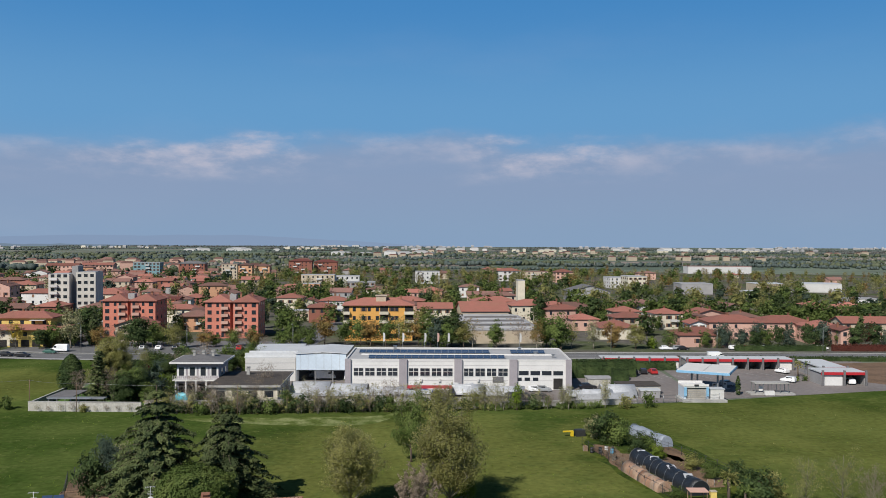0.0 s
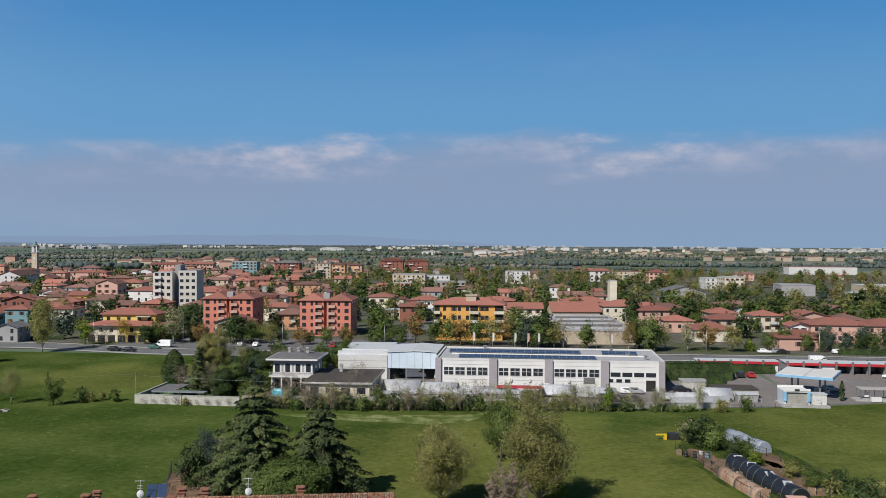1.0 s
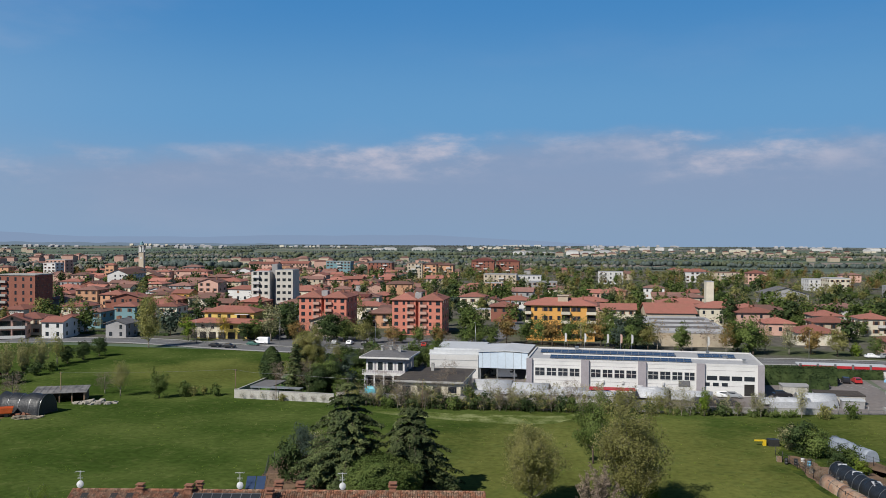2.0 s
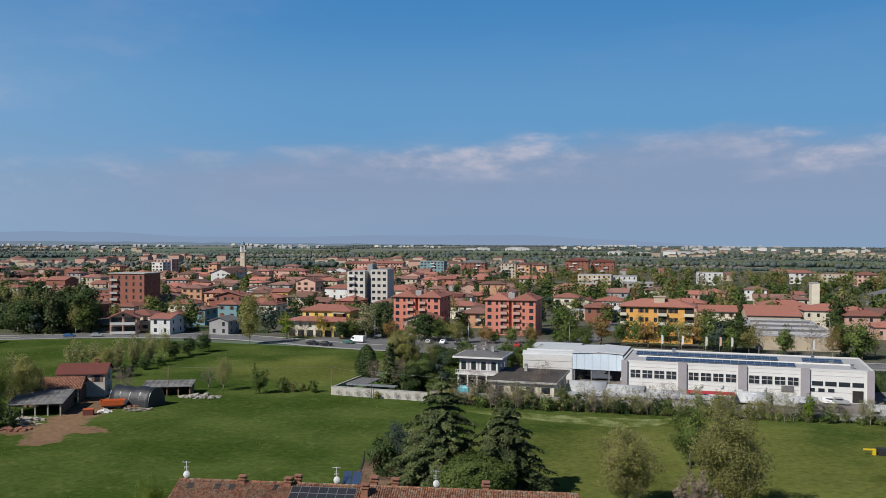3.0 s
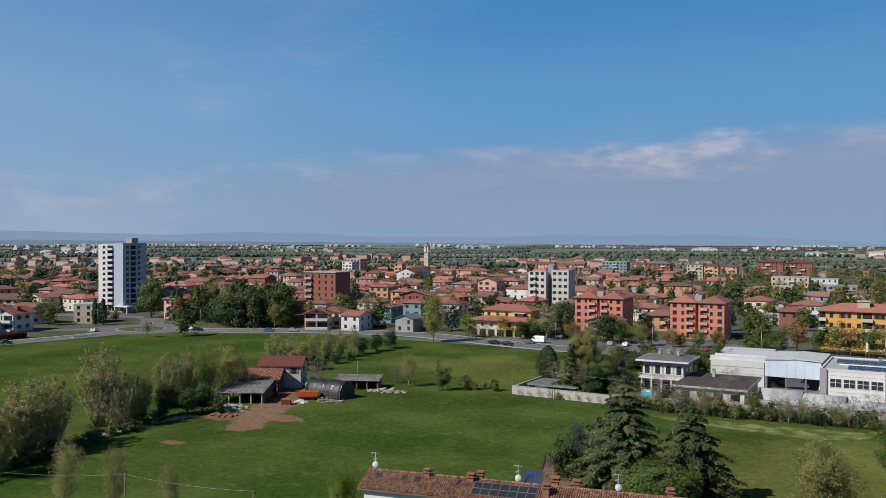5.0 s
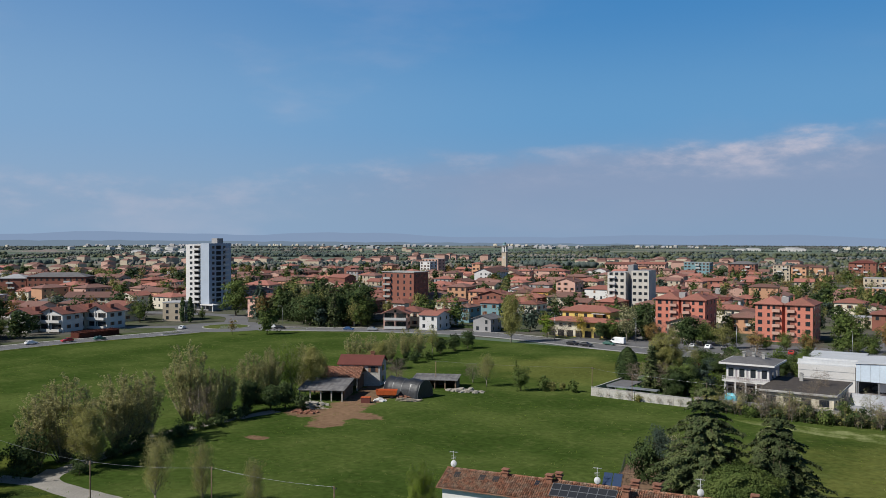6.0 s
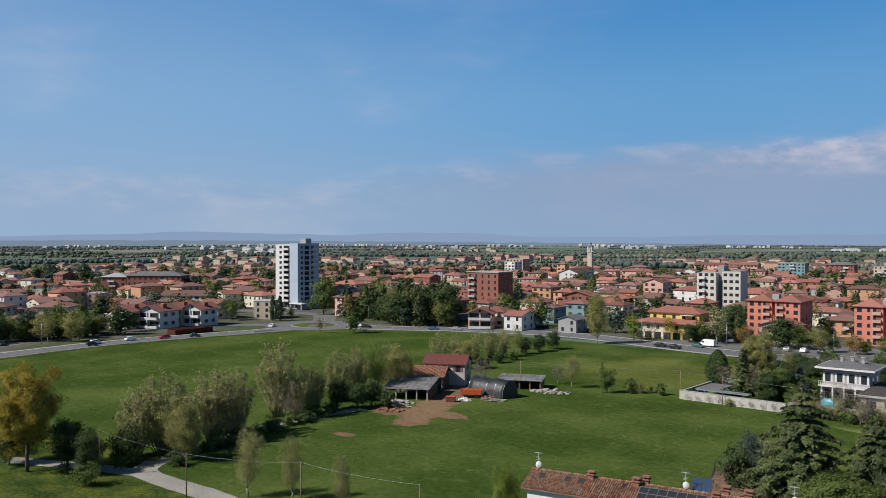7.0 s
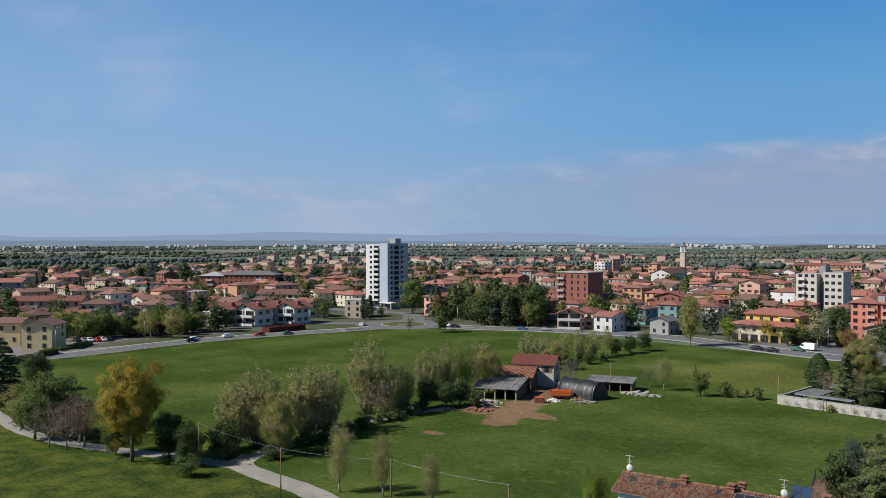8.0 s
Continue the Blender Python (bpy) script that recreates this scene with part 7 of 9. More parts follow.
house(-586.17, 199.83, 48.96, 12.82, 12, 6.5, "cream", "tile_brown", "hip")
house(-488.1, 195.1, 45.96, 23.4, 12, 6.2, "beige", "tile_brown", "hip")
house(-427.81, 183.04, 44.56, 13.78, 12, 6.2, "pink", "tile_orange", "hip")
house(-377.05, 169.35, 43.51, 15.84, 14, 6, "cream", "tile_brown", "hip")
house(-368.28, 150.9, 45.39, 9.19, 12, 5.5, "peach", "tile_orange", "hip")
house(-509.71, 269.58, 39.92, 16.04, 14, 12, "brick_brown", "flat_roof", "hip", bal=1)
house(-486.93, 284.12, 37.53, 34.69, 14, 13, "brick_brown", "slate", "hip", bal=1)
def terrace_villa(x, y, rot, w, wall, d=11.0, h=7.4):
    """A gabled two-storey villa: panels of painted recess shade behind white balcony parapets, wide eaves."""
    ob = thing("villa", f"{COLOUR[wall]} gabled villa with orange roof and white balconies", "house", x, y, rot, group="terrace villas")
    OCC.append((x, y, w / 2 + 3))
    bm = boxes((0, d / 2, h / 2 - 0.2, w, d, h + 0.4))
    for yy in (0, d):
        bm.faces.new([bm.verts.new(p) for p in ((-w / 2, yy, h), (w / 2, yy, h), (0, yy, h + 2.0))])
    part("wall", bm, wall, ob)
    bm = bmesh.new()
    gable(bm, d, w, h, 2.0, 1.2)
    bmesh.ops.transform(bm, verts=bm.verts[:], matrix=Matrix.Translation((0, d / 2, 0)) @ Matrix.Rotation(radians(90), 4, "Z") @ Matrix.Translation((0, -w / 2, 0)))
    part("roof", bm, "tile_orange", ob)
    part("dormer", boxes((w * 0.26, d * 0.45, h + 1.5, 1.6, 2.2, 1.6)), "brick_brown", ob)
    chimney(ob, -w * 0.22, d * 0.55, h + 1.3, 1.1)
    for f in (0, 1):
        z0 = 0.5 + 3.4 * f
        for s_ in (-1, 1):
            part("loggia", boxes((s_ * w * 0.24, -0.03, z0 + 1.35, w * 0.4, 0.08, 2.4)), "inside_shade", ob)
            window(ob, s_ * w * 0.24, -0.07, z0 + 1.3, 0, 1.6, 2.0, "white")
            window(ob, s_ * w / 2, d * 0.3, z0 + 1.6, s_ * 90, 1.1, 1.4, "shut")
            window(ob, s_ * w / 2, d * 0.7, z0 + 1.6, s_ * 90, 1.1, 1.4, "shut")
        balcony(ob, 0, 0, z0 - 0.15, 0, w * 0.92, 1.5, "white")
    part("pillar", boxes((0, -1.3, h / 2, 0.35, 0.35, h)), wall, ob)
    window(ob, 0, 0, h + 0.7, 0, 0.9, 0.9, "dark")
    return ob


terrace_villa(-213.5, 266.5, 30, 9.6, "pink", 9.0, 6.6)
terrace_villa(-322.62, 173.04, 17, 10.25, "cream")
terrace_villa(-314.66, 180.8, 17, 10.8, "white")
terrace_villa(-319.39, 193.64, 17, 9.7, "cream")
terrace_villa(-310.53, 197.83, 17, 9.0, "white")
house(-401.32, 229.92, 37.94, 13.73, 14, 5, "beige", "slate", "hip")
house(-409.86, 256.48, 35.73, 25.53, 14, 5.5, "cream", "tile_brown", "gable")
house(-377.1, 253.37, 33.87, 11.04, 10, 4.5, "white", "flat_roof", "flat")
house(-314.48, 236.37, 30.82, 8.32, 12, 8, "beige", "flat_roof", "flat")
house(-465.37, 347.27, 31.1, 11.83, 12, 8, "cream", "tile_orange", "hip")
house(-380.58, 345.7, 12, 17.51, 14, 9, "beige", "tile_orange", "hip", bal=1)
house(-342.22, 393.83, 8, 32.41, 12, 7, "brick_brown", "slate", "flat")
house(-218.01, 279.67, 8, 11.59, 11, 6, "cream", "tile_orange", "hip")
house(-200.92, 271.48, 8, 7.86, 11, 6, "white", "tile_orange", "gable")
house(-204.02, 282.83, 8, 8.02, 10, 6, "white", "tile_orange", "hip")
house(-180.28, 278.61, 5, 7.71, 9, 5.2, "grey", "slate", "front gable")
house(-208.23, 305.77, 5, 7.2, 11, 6.5, "teal", "tile_brown", "hip")
house(-211.67, 333.68, 5, 9.64, 11, 6.5, "teal", "tile_orange", "hip")
house(-273.78, 397.3, 5, 11.86, 12, 9, "peach", "tile_brown", "hip")
house(-244.9, 374.81, 5, 11.06, 12, 8.5, "peach", "tile_orange", "hip")
house(-231.81, 327.21, 5, 11.17, 12, 6.5, "cream", "tile_orange", "hip")
house(-190.79, 332.47, 5, 8.67, 11, 7, "cream", "tile_orange", "hip", bal=1)
house(-250.14, 429.56, 5, 13.3, 11, 6.5, "white", "tile_brown", "hip")
house(-227.11, 409.58, 5, 9.19, 11, 7.5, "ochre", "tile_orange", "gable")
house(-229.19, 443.49, 5, 11.69, 13, 11.5, "pink", "tile_brown", "front gable")
house(-225.02, 461.74, 5, 13.3, 12, 11, "beige", "tile_orange", "hip", bal=1)
house(-347.13, 643.81, 5, 26.86, 12, 9, "pink", "tile_orange", "hip")
house(-206.54, 395.76, 5, 17.04, 14, 6, "cream", "tile_brown", "hip")
house(-165.24, 359.05, 4, 10.54, 16, 7.5, "brick_brown", "tile_orange", "hip")
house(-367.22, 830.15, 4, 30.12, 12, 10, "pink", "tile_orange", "gable")
house(-343.28, 854.74, 4, 31.39, 12, 10, "pink", "tile_orange", "gable")
house(-401.17, 743.93, 4, 17.55, 12, 9, "grey", "tile_brown", "hip")
house(-493.71, 664.03, 0, 11.82, 12, 14, "white", "flat_roof", "flat")
house(-507.5, 690.78, 0, 20.27, 12, 16, "pink", "flat_roof", "flat")
house(-157.13, 403.36, 4, 16.53, 14, 10, "cream", "tile_orange", "hip", bal=1)
house(-121.51, 391.75, 4, 5.55, 10, 6.5, "cream", "tile_brown", "hip")
house(-99.01, 349.57, 4, 6.31, 12, 6.5, "pink", "tile_brown", "gable")
house(-125.27, 399.65, 4, 5.15, 10, 8, "brick_red", "tile_red", "gable")
house(-74.08, 417.89, 4, 12.76, 11, 7.5, "cream", "tile_orange", "hip")
house(-63.63, 408.9, 4, 9.85, 12, 6, "cream", "tile_orange", "front gable")
house(-52.04, 413.88, 4, 14.03, 11, 6.5, "white", "tile_orange", "hip")
house(-58.55, 382.17, 4, 28.86, 9, 4.2, "beige", "flat_roof", "flat", name="garage_row", label="long low garage row with grey flat roof", chim=0)
house(-187.4, 756, 4, 13.68, 14, 14, "beige", "tile_brown", "flat", bal=1)
house(-173.99, 758.1, 4, 11.78, 14, 13, "peach", "tile_brown", "hip", bal=1)
house(-162.65, 776.33, 4, 12.58, 14, 12, "peach", "tile_brown", "hip", bal=1)
house(-274.99, 799.45, 4, 24.13, 14, 14, "teal", "flat_roof", "flat", bal=1)
house(-224.31, 768.66, 4, 22.79, 14, 14, "brick_brown", "slate", "hip", bal=1)
house(-142.9, 863.12, 4, 23, 14, 14, "brick_brown", "tile_red", "hip", bal=1)
house(-120.22, 883.73, 4, 23.6, 14, 13, "brick_brown", "tile_red", "hip", bal=1)
house(-91.71, 631.75, 4, 24.27, 14, 10, "beige", "flat_roof", "flat", bal=1)
house(-82.73, 541.72, 4, 10.58, 12, 8, "peach", "flat_roof", "flat", bal=1)
house(-72.49, 637.68, 4, 21.22, 14, 9, "white", "flat_roof", "flat")
house(-57.96, 606.2, 4, 20.59, 16, 6, "grey", "flat_roof", "flat")
house(-12.47, 708.36, 4, 19.54, 14, 10, "white", "flat_roof", "flat", bal=1)
house(-12.38, 384.12, 4, 5.29, 10, 7, "pink", "tile_brown", "hip")
house(58.69, 757.04, 4, 20.02, 14, 9, "white", "tile_orange", "hip", bal=1)
house(81.57, 759.64, 4, 22.65, 14, 8.5, "beige", "tile_brown", "flat", bal=1)
house(104.03, 735.29, 4, 15.14, 14, 9, "pink", "tile_orange", "hip")
house(133.29, 650.74, 4, 13.89, 20, 8, "white", "flat_roof", "flat")
house(141.24, 624.55, 4, 13.77, 20, 10, "cream", "flat_roof", "flat")
house(87.32, 509.19, 4, 23.73, 20, 6, "grey", "slate", "front gable", name="glasshouse", label="long grey glasshouse hall", chim=0, win=False)
house(38.6, 373.5, 6, 17.42, 14, 7.6, "cream", "tile_orange", "hip", name="school", label="large cream school building with orange hip roof")
house(24.0, 392.0, 6, 19.82, 12, 8.0, "cream", "tile_orange", "hip", name="school", label="cream school wing with orange tiled roof")
house(18.06, 364.11, 6, 19.81, 20, 6, "beige", "tile_orange", "gable", name="school_hall", label="low hall with orange roof", win=False, chim=0)
house(22.41, 300.11, 4, 25.81, 60, 4.6, "beige", "flat_roof", "flat", name="workshop_hall", label="wide deep low workshop with grey flat roof", chim=0, win=False)
ob = thing("roof_lights", "row of low grey roof lights on the workshop hall", "roof lights", 22.41, 300.11, 4, 4.84)
for k in range(7):
    part("roof_light", boxes((0, 6 + 8 * k, 0.35, 21, 1.6, 0.7)), "slate" if k % 2 else "flat_roof", ob)
house(29.26, 433.52, 4, 16.33, 10, 8, "beige", "tile_brown", "hip")
house(58.81, 380.63, 4, 9.62, 11, 6.8, "peach", "tile_brown", "gable")
house(50.87, 386.78, 4, 9.25, 11, 6.8, "pink", "tile_orange", "hip")
house(56.89, 343.22, 4, 10.97, 12, 4.5, "pink", "tile_orange", "hip")
house(64.31, 313.38, 4, 14.23, 14, 4.2, "cream", "tile_orange", "hip")
house(77.24, 360.5, 4, 11.56, 11, 6.3, "beige", "tile_orange", "hip")
house(92.04, 350.16, 4, 11.27, 11, 6.3, "cream", "tile_orange", "hip", bal=1)
house(84.53, 355.24, 4, 11.41, 12, 3.5, "white", "flat_roof", "flat")
house(88.57, 291.91, 2, 16.47, 13, 4.0, "pink", "tile_orange", "hip")
house(99.89, 329.77, 2, 3.06, 10, 7, "peach", "tile_brown", "hip")
house(92.97, 312.99, 2, 5.82, 9, 6, "white", "tile_orange", "front gable")
house(107.59, 315.81, 0, 19.69, 13, 6.2, "pink", "tile_orange", "hip")
house(125.69, 314.42, 0, 19.61, 13, 6.2, "pink", "tile_orange", "hip")
house(134.52, 302.44, -2, 12.13, 12, 5.8, "pink", "tile_orange", "hip")
house(137.55, 291.18, -2, 5.64, 11, 6.0, "pink", "tile_orange", "front gable")
house(159.1, 317.89, -2, 22.16, 11, 6.0, "beige", "tile_orange", "gable")
house(169.21, 390.42, 0, 8.2, 10, 7, "peach", "tile_orange", "hip")
house(230.95, 605.6, 0, 21.46, 20, 6, "beige", "metal_white", "flat", name="warehouse_far", label="long low beige and white warehouse", chim=0, win=False)
house(264.85, 608.28, -6, 32.62, 20, 6, "white", "metal_white", "flat", name="warehouse_far", label="long low white warehouse", chim=0, win=False)
house(171.74, 581.35, 0, 21.36, 20, 7, "grey", "flat_roof", "flat", name="warehouse_far", label="grey warehouse among trees", chim=0, win=False)
house(191.59, 533.01, 0, 9.44, 12, 5, "white", "metal_white", "flat", chim=0)
house(235.33, 478.89, 0, 17.28, 14, 4, "white", "flat_roof", "flat", chim=0)
house(305.84, 951.29, 0, 69.89, 20, 8, "white", "tile_orange", "flat", name="factory_far", label="long white factory far across the fields", chim=0, win=False)

# the church, its bell tower and a brick chimney tower

def bell_tower(x, y, rot, h=33.5):
    ob = thing("bell_tower", "slender stone church bell tower with green cupola", "tower", x, y, rot)
    OCC.append((x, y, 6))
    part("shaft", boxes((0, 0, h * 0.35, 4.4, 4.4, h * 0.7)), "beige", ob)
    part("cornice", boxes((0, 0, h * 0.7, 5.0, 5.0, 0.6)), "stone", ob)
    for sx in (-1, 1):
        for sy in (-1, 1):
            part("belfry_pillar", boxes((sx * 1.7, sy * 1.7, h * 0.7 + 3, 0.9, 0.9, 5.6)), "white", ob)
    part("cornice", boxes((0, 0, h * 0.7 + 6, 5.0, 5.0, 0.6)), "stone", ob)
    bm = bmesh.new()
    rod(bm, (0, 0, h * 0.7 + 6.2), (0, 0, h - 2.0), 2.2, 1.8, 8), rod(bm, (0, 0, h - 2.0), (0, 0, h), 1.9, 0.1, 8)
    part("cupola", bm, "teal", ob)
    part("clock", boxes((0, -2.24, h * 0.55, 1.8, 0.1, 2.0)), "white", ob)


bell_tower(-426.91, 701.33, 10)
house(-347.09, 539.43, 8, 14.87, 30, 11, "white", "tile_brown", "front gable", 3.0, name="church", label="white church with classical gabled front", chim=0, style="dark", group="church")
house(-361.06, 577.58, 8, 11, 14, 13, "cream", "tile_brown", "hip", name="church", label="cream church choir with hipped roof", chim=0, group="church")
house(-399.34, 609.18, 8, 7.01, 8, 15, "peach", "tile_orange", "hip", name="tower_house", label="square peach tower with hipped roof", chim=0)
house(37.11, 406.27, 4, 3.23, 7, 17, "cream", "flat_roof", "flat", name="drying_tower", label="tall cream brick tower", chim=0, win=False)

# ---------------------------------------------------------------- trees near the camera
NEAR = "near trees"
tree("cedar:needle", -38.49, 115.84, 16.3, 1.25, 0, "on the plot beside the row house", group=NEAR)
tree("cedar:needle", -28.85, 114.74, 14.2, 1.3, 1, "on the plot beside the row house", group=NEAR)
tree("laurel:leaf_mid", -31.1, 108.39, 7.4, 1.3, 0, "in front of the cedars", group=NEAR)
tree("laurel:leaf_mid", -61.06, 89.26, 5.6, 0.8, 1, "in front of the row house", group=NEAR)
tree("near:leaf_fresh", -64.71, 84.91, 7.0, 1.05, 2, "beside the row house gable", group=NEAR)
tree("round:leaf_bluegreen", -46.87, 121.34, 8.2, 0.85, 1, "beside the cedars", group=NEAR)
tree("dense:leaf_dark", -42.66, 116.79, 6.6, 0.9, 1, "beside the cedars", group=NEAR)
tree("bush:leaf_dark", -48.46, 119.1, 6.0, 0.8, 0, "on the edge of the plot", group=NEAR)
tree("bush:leaf_mid", -47.83, 123.36, 5.0, 0.8, 1, "on the edge of the plot", group=NEAR)
tree("bush:leaf_pale", -47.65, 126.08, 6.0, 0.7, 2, "on the edge of the plot", group=NEAR)
tree("near:leaf_olive", 0.97, 114.05, 14.2, 1.15, 0, "on the meadow", group=NEAR)
tree("near:leaf_olive", -12, 113.88, 11.2, 1.15, 1, "on the meadow", group=NEAR)
tree("round:leaf_mid", -4.99, 139.3, 10.5, 0.75, 0, "on the meadow", group=NEAR)
tree("brush:twig", -3.14, 108.33, 8.0, 1.35, 0, "on the meadow", group=NEAR)
tree("near:leaf_fresh", 3.02, 115.28, 6.5, 0.9, 2, "on the meadow", group=NEAR)
tree("bare:leaf_olive", 48.49, 114.66, 8.0, 0.8, 1, "at the allotment edge", group=NEAR)
tree("bare:leaf_olive", 53.43, 114.72, 8.4, 0.8, 2, "at the allotment edge", group=NEAR)
tree("bare:twig", 56.77, 113.11, 7.0, 0.8, 1, "at the allotment edge", group=NEAR)
tree("palm:leaf_olive", 39.33, 117.74, 5.2, 1.1, 0, "in the allotment", group=NEAR)
tree("palm:leaf_mid", 40.39, 114.55, 4.0, 1.1, 1, "in the allotment", group=NEAR)
for kind, pos, hh, ww in (("bush:leaf_dark", (29.29, 153.98), 5.5, 1.0), ("bush:leaf_mid", (30.93, 150.62), 5.0, 0.9), ("bush:leaf_pale", (27.6, 157.04), 4.2, 0.8), ("bush:leaf_dark", (32.78, 144.31), 3.6, 0.9), ("bush:leaf_mid", (34.49, 144.72), 4.0, 0.9), ("bush:leaf_fresh", (35.46, 141.01), 2.6, 1.0), ("bush:leaf_dark", (43.41, 118.3), 4.5, 1.1), ("bush:leaf_olive", (46.37, 120.95), 3.6, 1.1), ("bush:leaf_olive", (39.33, 135.16), 2.6, 1.2), ("bush:leaf_mid", (40.66, 129.44), 2.8, 1.0), ("bare:twig", (28.64, 135), 2.6, 1.4), ("bare:twig", (27.74, 140.89), 2.4, 1.4), ("bush:leaf_mid", (32.9, 119.71), 1.8, 1.2), ("bush:leaf_dark", (43.07, 126.49), 3.6, 1.0)):
    tree(kind, *pos, hh, ww, 0, "in the allotment", group="allotment plants")

patch("plot_soil", [(-49.55, 111.86), (-54.38, 124.82), (-54.59, 132.95), (-49.01, 134.2), (-39.92, 115.09)], 0.05, "soil", "bare reddish soil of the plot beside the cedars", "ground")
mesh_fence([(-49.17, 110.19), (-54.93, 126.11), (-54.9, 134.99), (-50.65, 135.92)], 1.9, "dark wire mesh fence round the plot", "dark_metal", 2.5, 4)
for k, (x_, y_) in enumerate(((-51.33, 120.41), (-49.13, 118.05))):
    ob = thing("raised_bed", "weathered brown timber raised bed on the plot", "raised bed", x_, y_, 12, group="raised beds")
    part("side", boxes((0, -0.6, 0.25, 4.0, 0.08, 0.5)), "wood", ob)
    part("side", boxes((0, 0.6, 0.25, 4.0, 0.08, 0.5)), "wood", ob)
    part("end", boxes((-2.0, 0, 0.25, 0.08, 1.2, 0.5)), "wood", ob)
    part("end", boxes((2.0, 0, 0.25, 0.08, 1.2, 0.5)), "wood", ob)
    part("earth", boxes((0, 0, 0.2, 3.9, 1.1, 0.4)), "soil", ob)

# ---------------------------------------------------------------- trees along the lane and round the farm
LANE = "lane trees"
tree("big:leaf_gold", -135.3, 55.66, 16.0, 0.8, 3, "beside the gravel lane", group=LANE)
tree("round:leaf_mid", -141.95, 58.33, 8.0, 0.9, 1, "beside the gravel lane", group=LANE)
tree("round:leaf_mid", -161.8, 52.43, 11.0, 1.25, 1, "beside the gravel lane", group=LANE)
tree("bare:twig", -154.2, 54.17, 9.5, 1.2, 1, "beside the gravel lane", group=LANE)
tree("bare:twig", -154.89, 49.22, 8.5, 1.1, 0, "beside the gravel lane", group=LANE)
tree("round:leaf_olive", -173.12, 50.59, 9.0, 1.1, 2, "beside the gravel lane", group=LANE)
tree("dense:leaf_dark", -131.15, 60.07, 8.8, 0.95, 0, "beside the gravel lane", group=LANE)
tree("dense:leaf_dark", -126.37, 61.11, 7.0, 0.95, 1, "beside the gravel lane", group=LANE)
tree("bush:leaf_mid", -120.92, 57.9, 3.6, 1.1, 0, "beside the gravel lane", group=LANE)
tree("bush:leaf_dark", -127.79, 67.86, 6.5, 0.85, 1, "beside the gravel lane", group=LANE)
tree("dense:leaf_mid", -162.73, 49.5, 11.0, 1.15, 0, "beside the gravel lane", group=LANE)
tree("bare:leaf_red", -150.58, 53.8, 9.0, 1.35, 1, "beside the gravel lane", group=LANE)
tree("bare:twig", -151.09, 50.92, 8.0, 1.4, 2, "beside the gravel lane", group=LANE)
tree("dense:leaf_mid", -141.46, 55.51, 6.6, 0.9, 1, "beside the gravel lane", group=LANE)
for k in range(15):
    ax, ay = -125.31, 78.3
    bx, by = -135.26, 117.54
    tree("bush:leaf_dark" if k % 3 else "bush:leaf_mid", ax + (bx - ax) * k / 14 + (k % 4) * 0.4, ay + (by - ay) * k / 14, 1.6 + (k * 7 % 5) * 0.3, 1.3, k % 2, "in the low hedge along the farm track", group=LANE)
tree("fir:needle", -202.9, 55.8, 14.5, 1.8, 0, "beside the road", group=LANE)
tree("dense:leaf_dark", -214.81, 66.74, 9.5, 1.05, 1, "beside the road", group=LANE)
tree("round:leaf_mid", -165.48, 55.21, 7.0, 1.1, 0, "beside the gravel lane", group=LANE)
tree("brush:leaf_bud", -130.04, 75.61, 14.6, 1.35, 0, "beside the farm track", group=LANE)
tree("near:leaf_olive", -122.98, 75.14, 9.8, 1.2, 1, "beside the farm track", group=LANE)
tree("brush:leaf_bud", -131.23, 71.84, 11.5, 1.2, 1, "beside the farm track", group=LANE)
tree("brush:leaf_bud", -130.03, 86.15, 13.5, 1.4, 1, "beside the farm track", group=LANE)
tree("brush:leaf_bud", -131.32, 91.46, 13.0, 1.3, 0, "beside the farm track", group=LANE)
tree("brush:leaf_bud", -128.15, 84.01, 9.0, 1.0, 1, "beside the farm track", group=LANE)
tree("brush:leaf_bud", -139.15, 107.42, 15.8, 1.2, 1, "beside the farm track", group=LANE)
tree("brush:leaf_bud", -135.03, 109.31, 11.0, 1.0, 0, "beside the farm track", group=LANE)
tree("brush:leaf_bud", -136.4, 114.59, 10.5, 1.0, 1, "beside the farm track", group=LANE)
tree("bare:twig", -134.56, 106.56, 8.0, 1.0, 0, "beside the farm track", group=LANE)
for kind, pos, hh, ww in (("brush:leaf_bud", (-142.31, 126.81), 12.0, 1.1), ("brush:leaf_bud", (-141.52, 131.66), 12.5, 1.0), ("sparse:leaf_fresh", (-140.44, 136.93), 12.0, 1.1), ("round:leaf_olive", (-139.91, 143.91), 11.0, 0.8), ("brush:leaf_bud", (-143.88, 144.14), 12.0, 1.0), ("dense:leaf_dark", (-135.84, 120.47), 7.2, 1.0), ("dense:leaf_dark", (-132.93, 123.55), 6.0, 1.2), ("dense:leaf_dark", (-132.65, 127.5), 6.2, 1.0), ("bush:leaf_dark", (-128.78, 127.95), 3.6, 1.0), ("bush:leaf_dark", (-120.76, 72.67), 2.6, 1.2), ("bush:leaf_mid", (-128.01, 92.93), 2.2, 1.4), ("bush:leaf_mid", (-129.65, 98.15), 2.0, 1.4), ("bush:leaf_dark", (-130.3, 107.15), 2.0, 1.5), ("bush:leaf_dark", (-131.73, 113.64), 2.6, 1.3)):
    tree(kind, *pos, hh, ww, 0, "in the farm hedge", group=LANE)
tree("sapling:leaf_olive", -98.54, 70.21, 9.8, 1.0, 2, "in the meadow beside the lane", group=LANE)
tree("sapling:leaf_olive", -92.72, 73.26, 8.8, 0.95, 0, "in the meadow beside the lane", group=LANE)
tree("sapling:leaf_olive", -84.21, 74.92, 7.4, 1.0, 1, "in the meadow beside the lane", group=LANE)
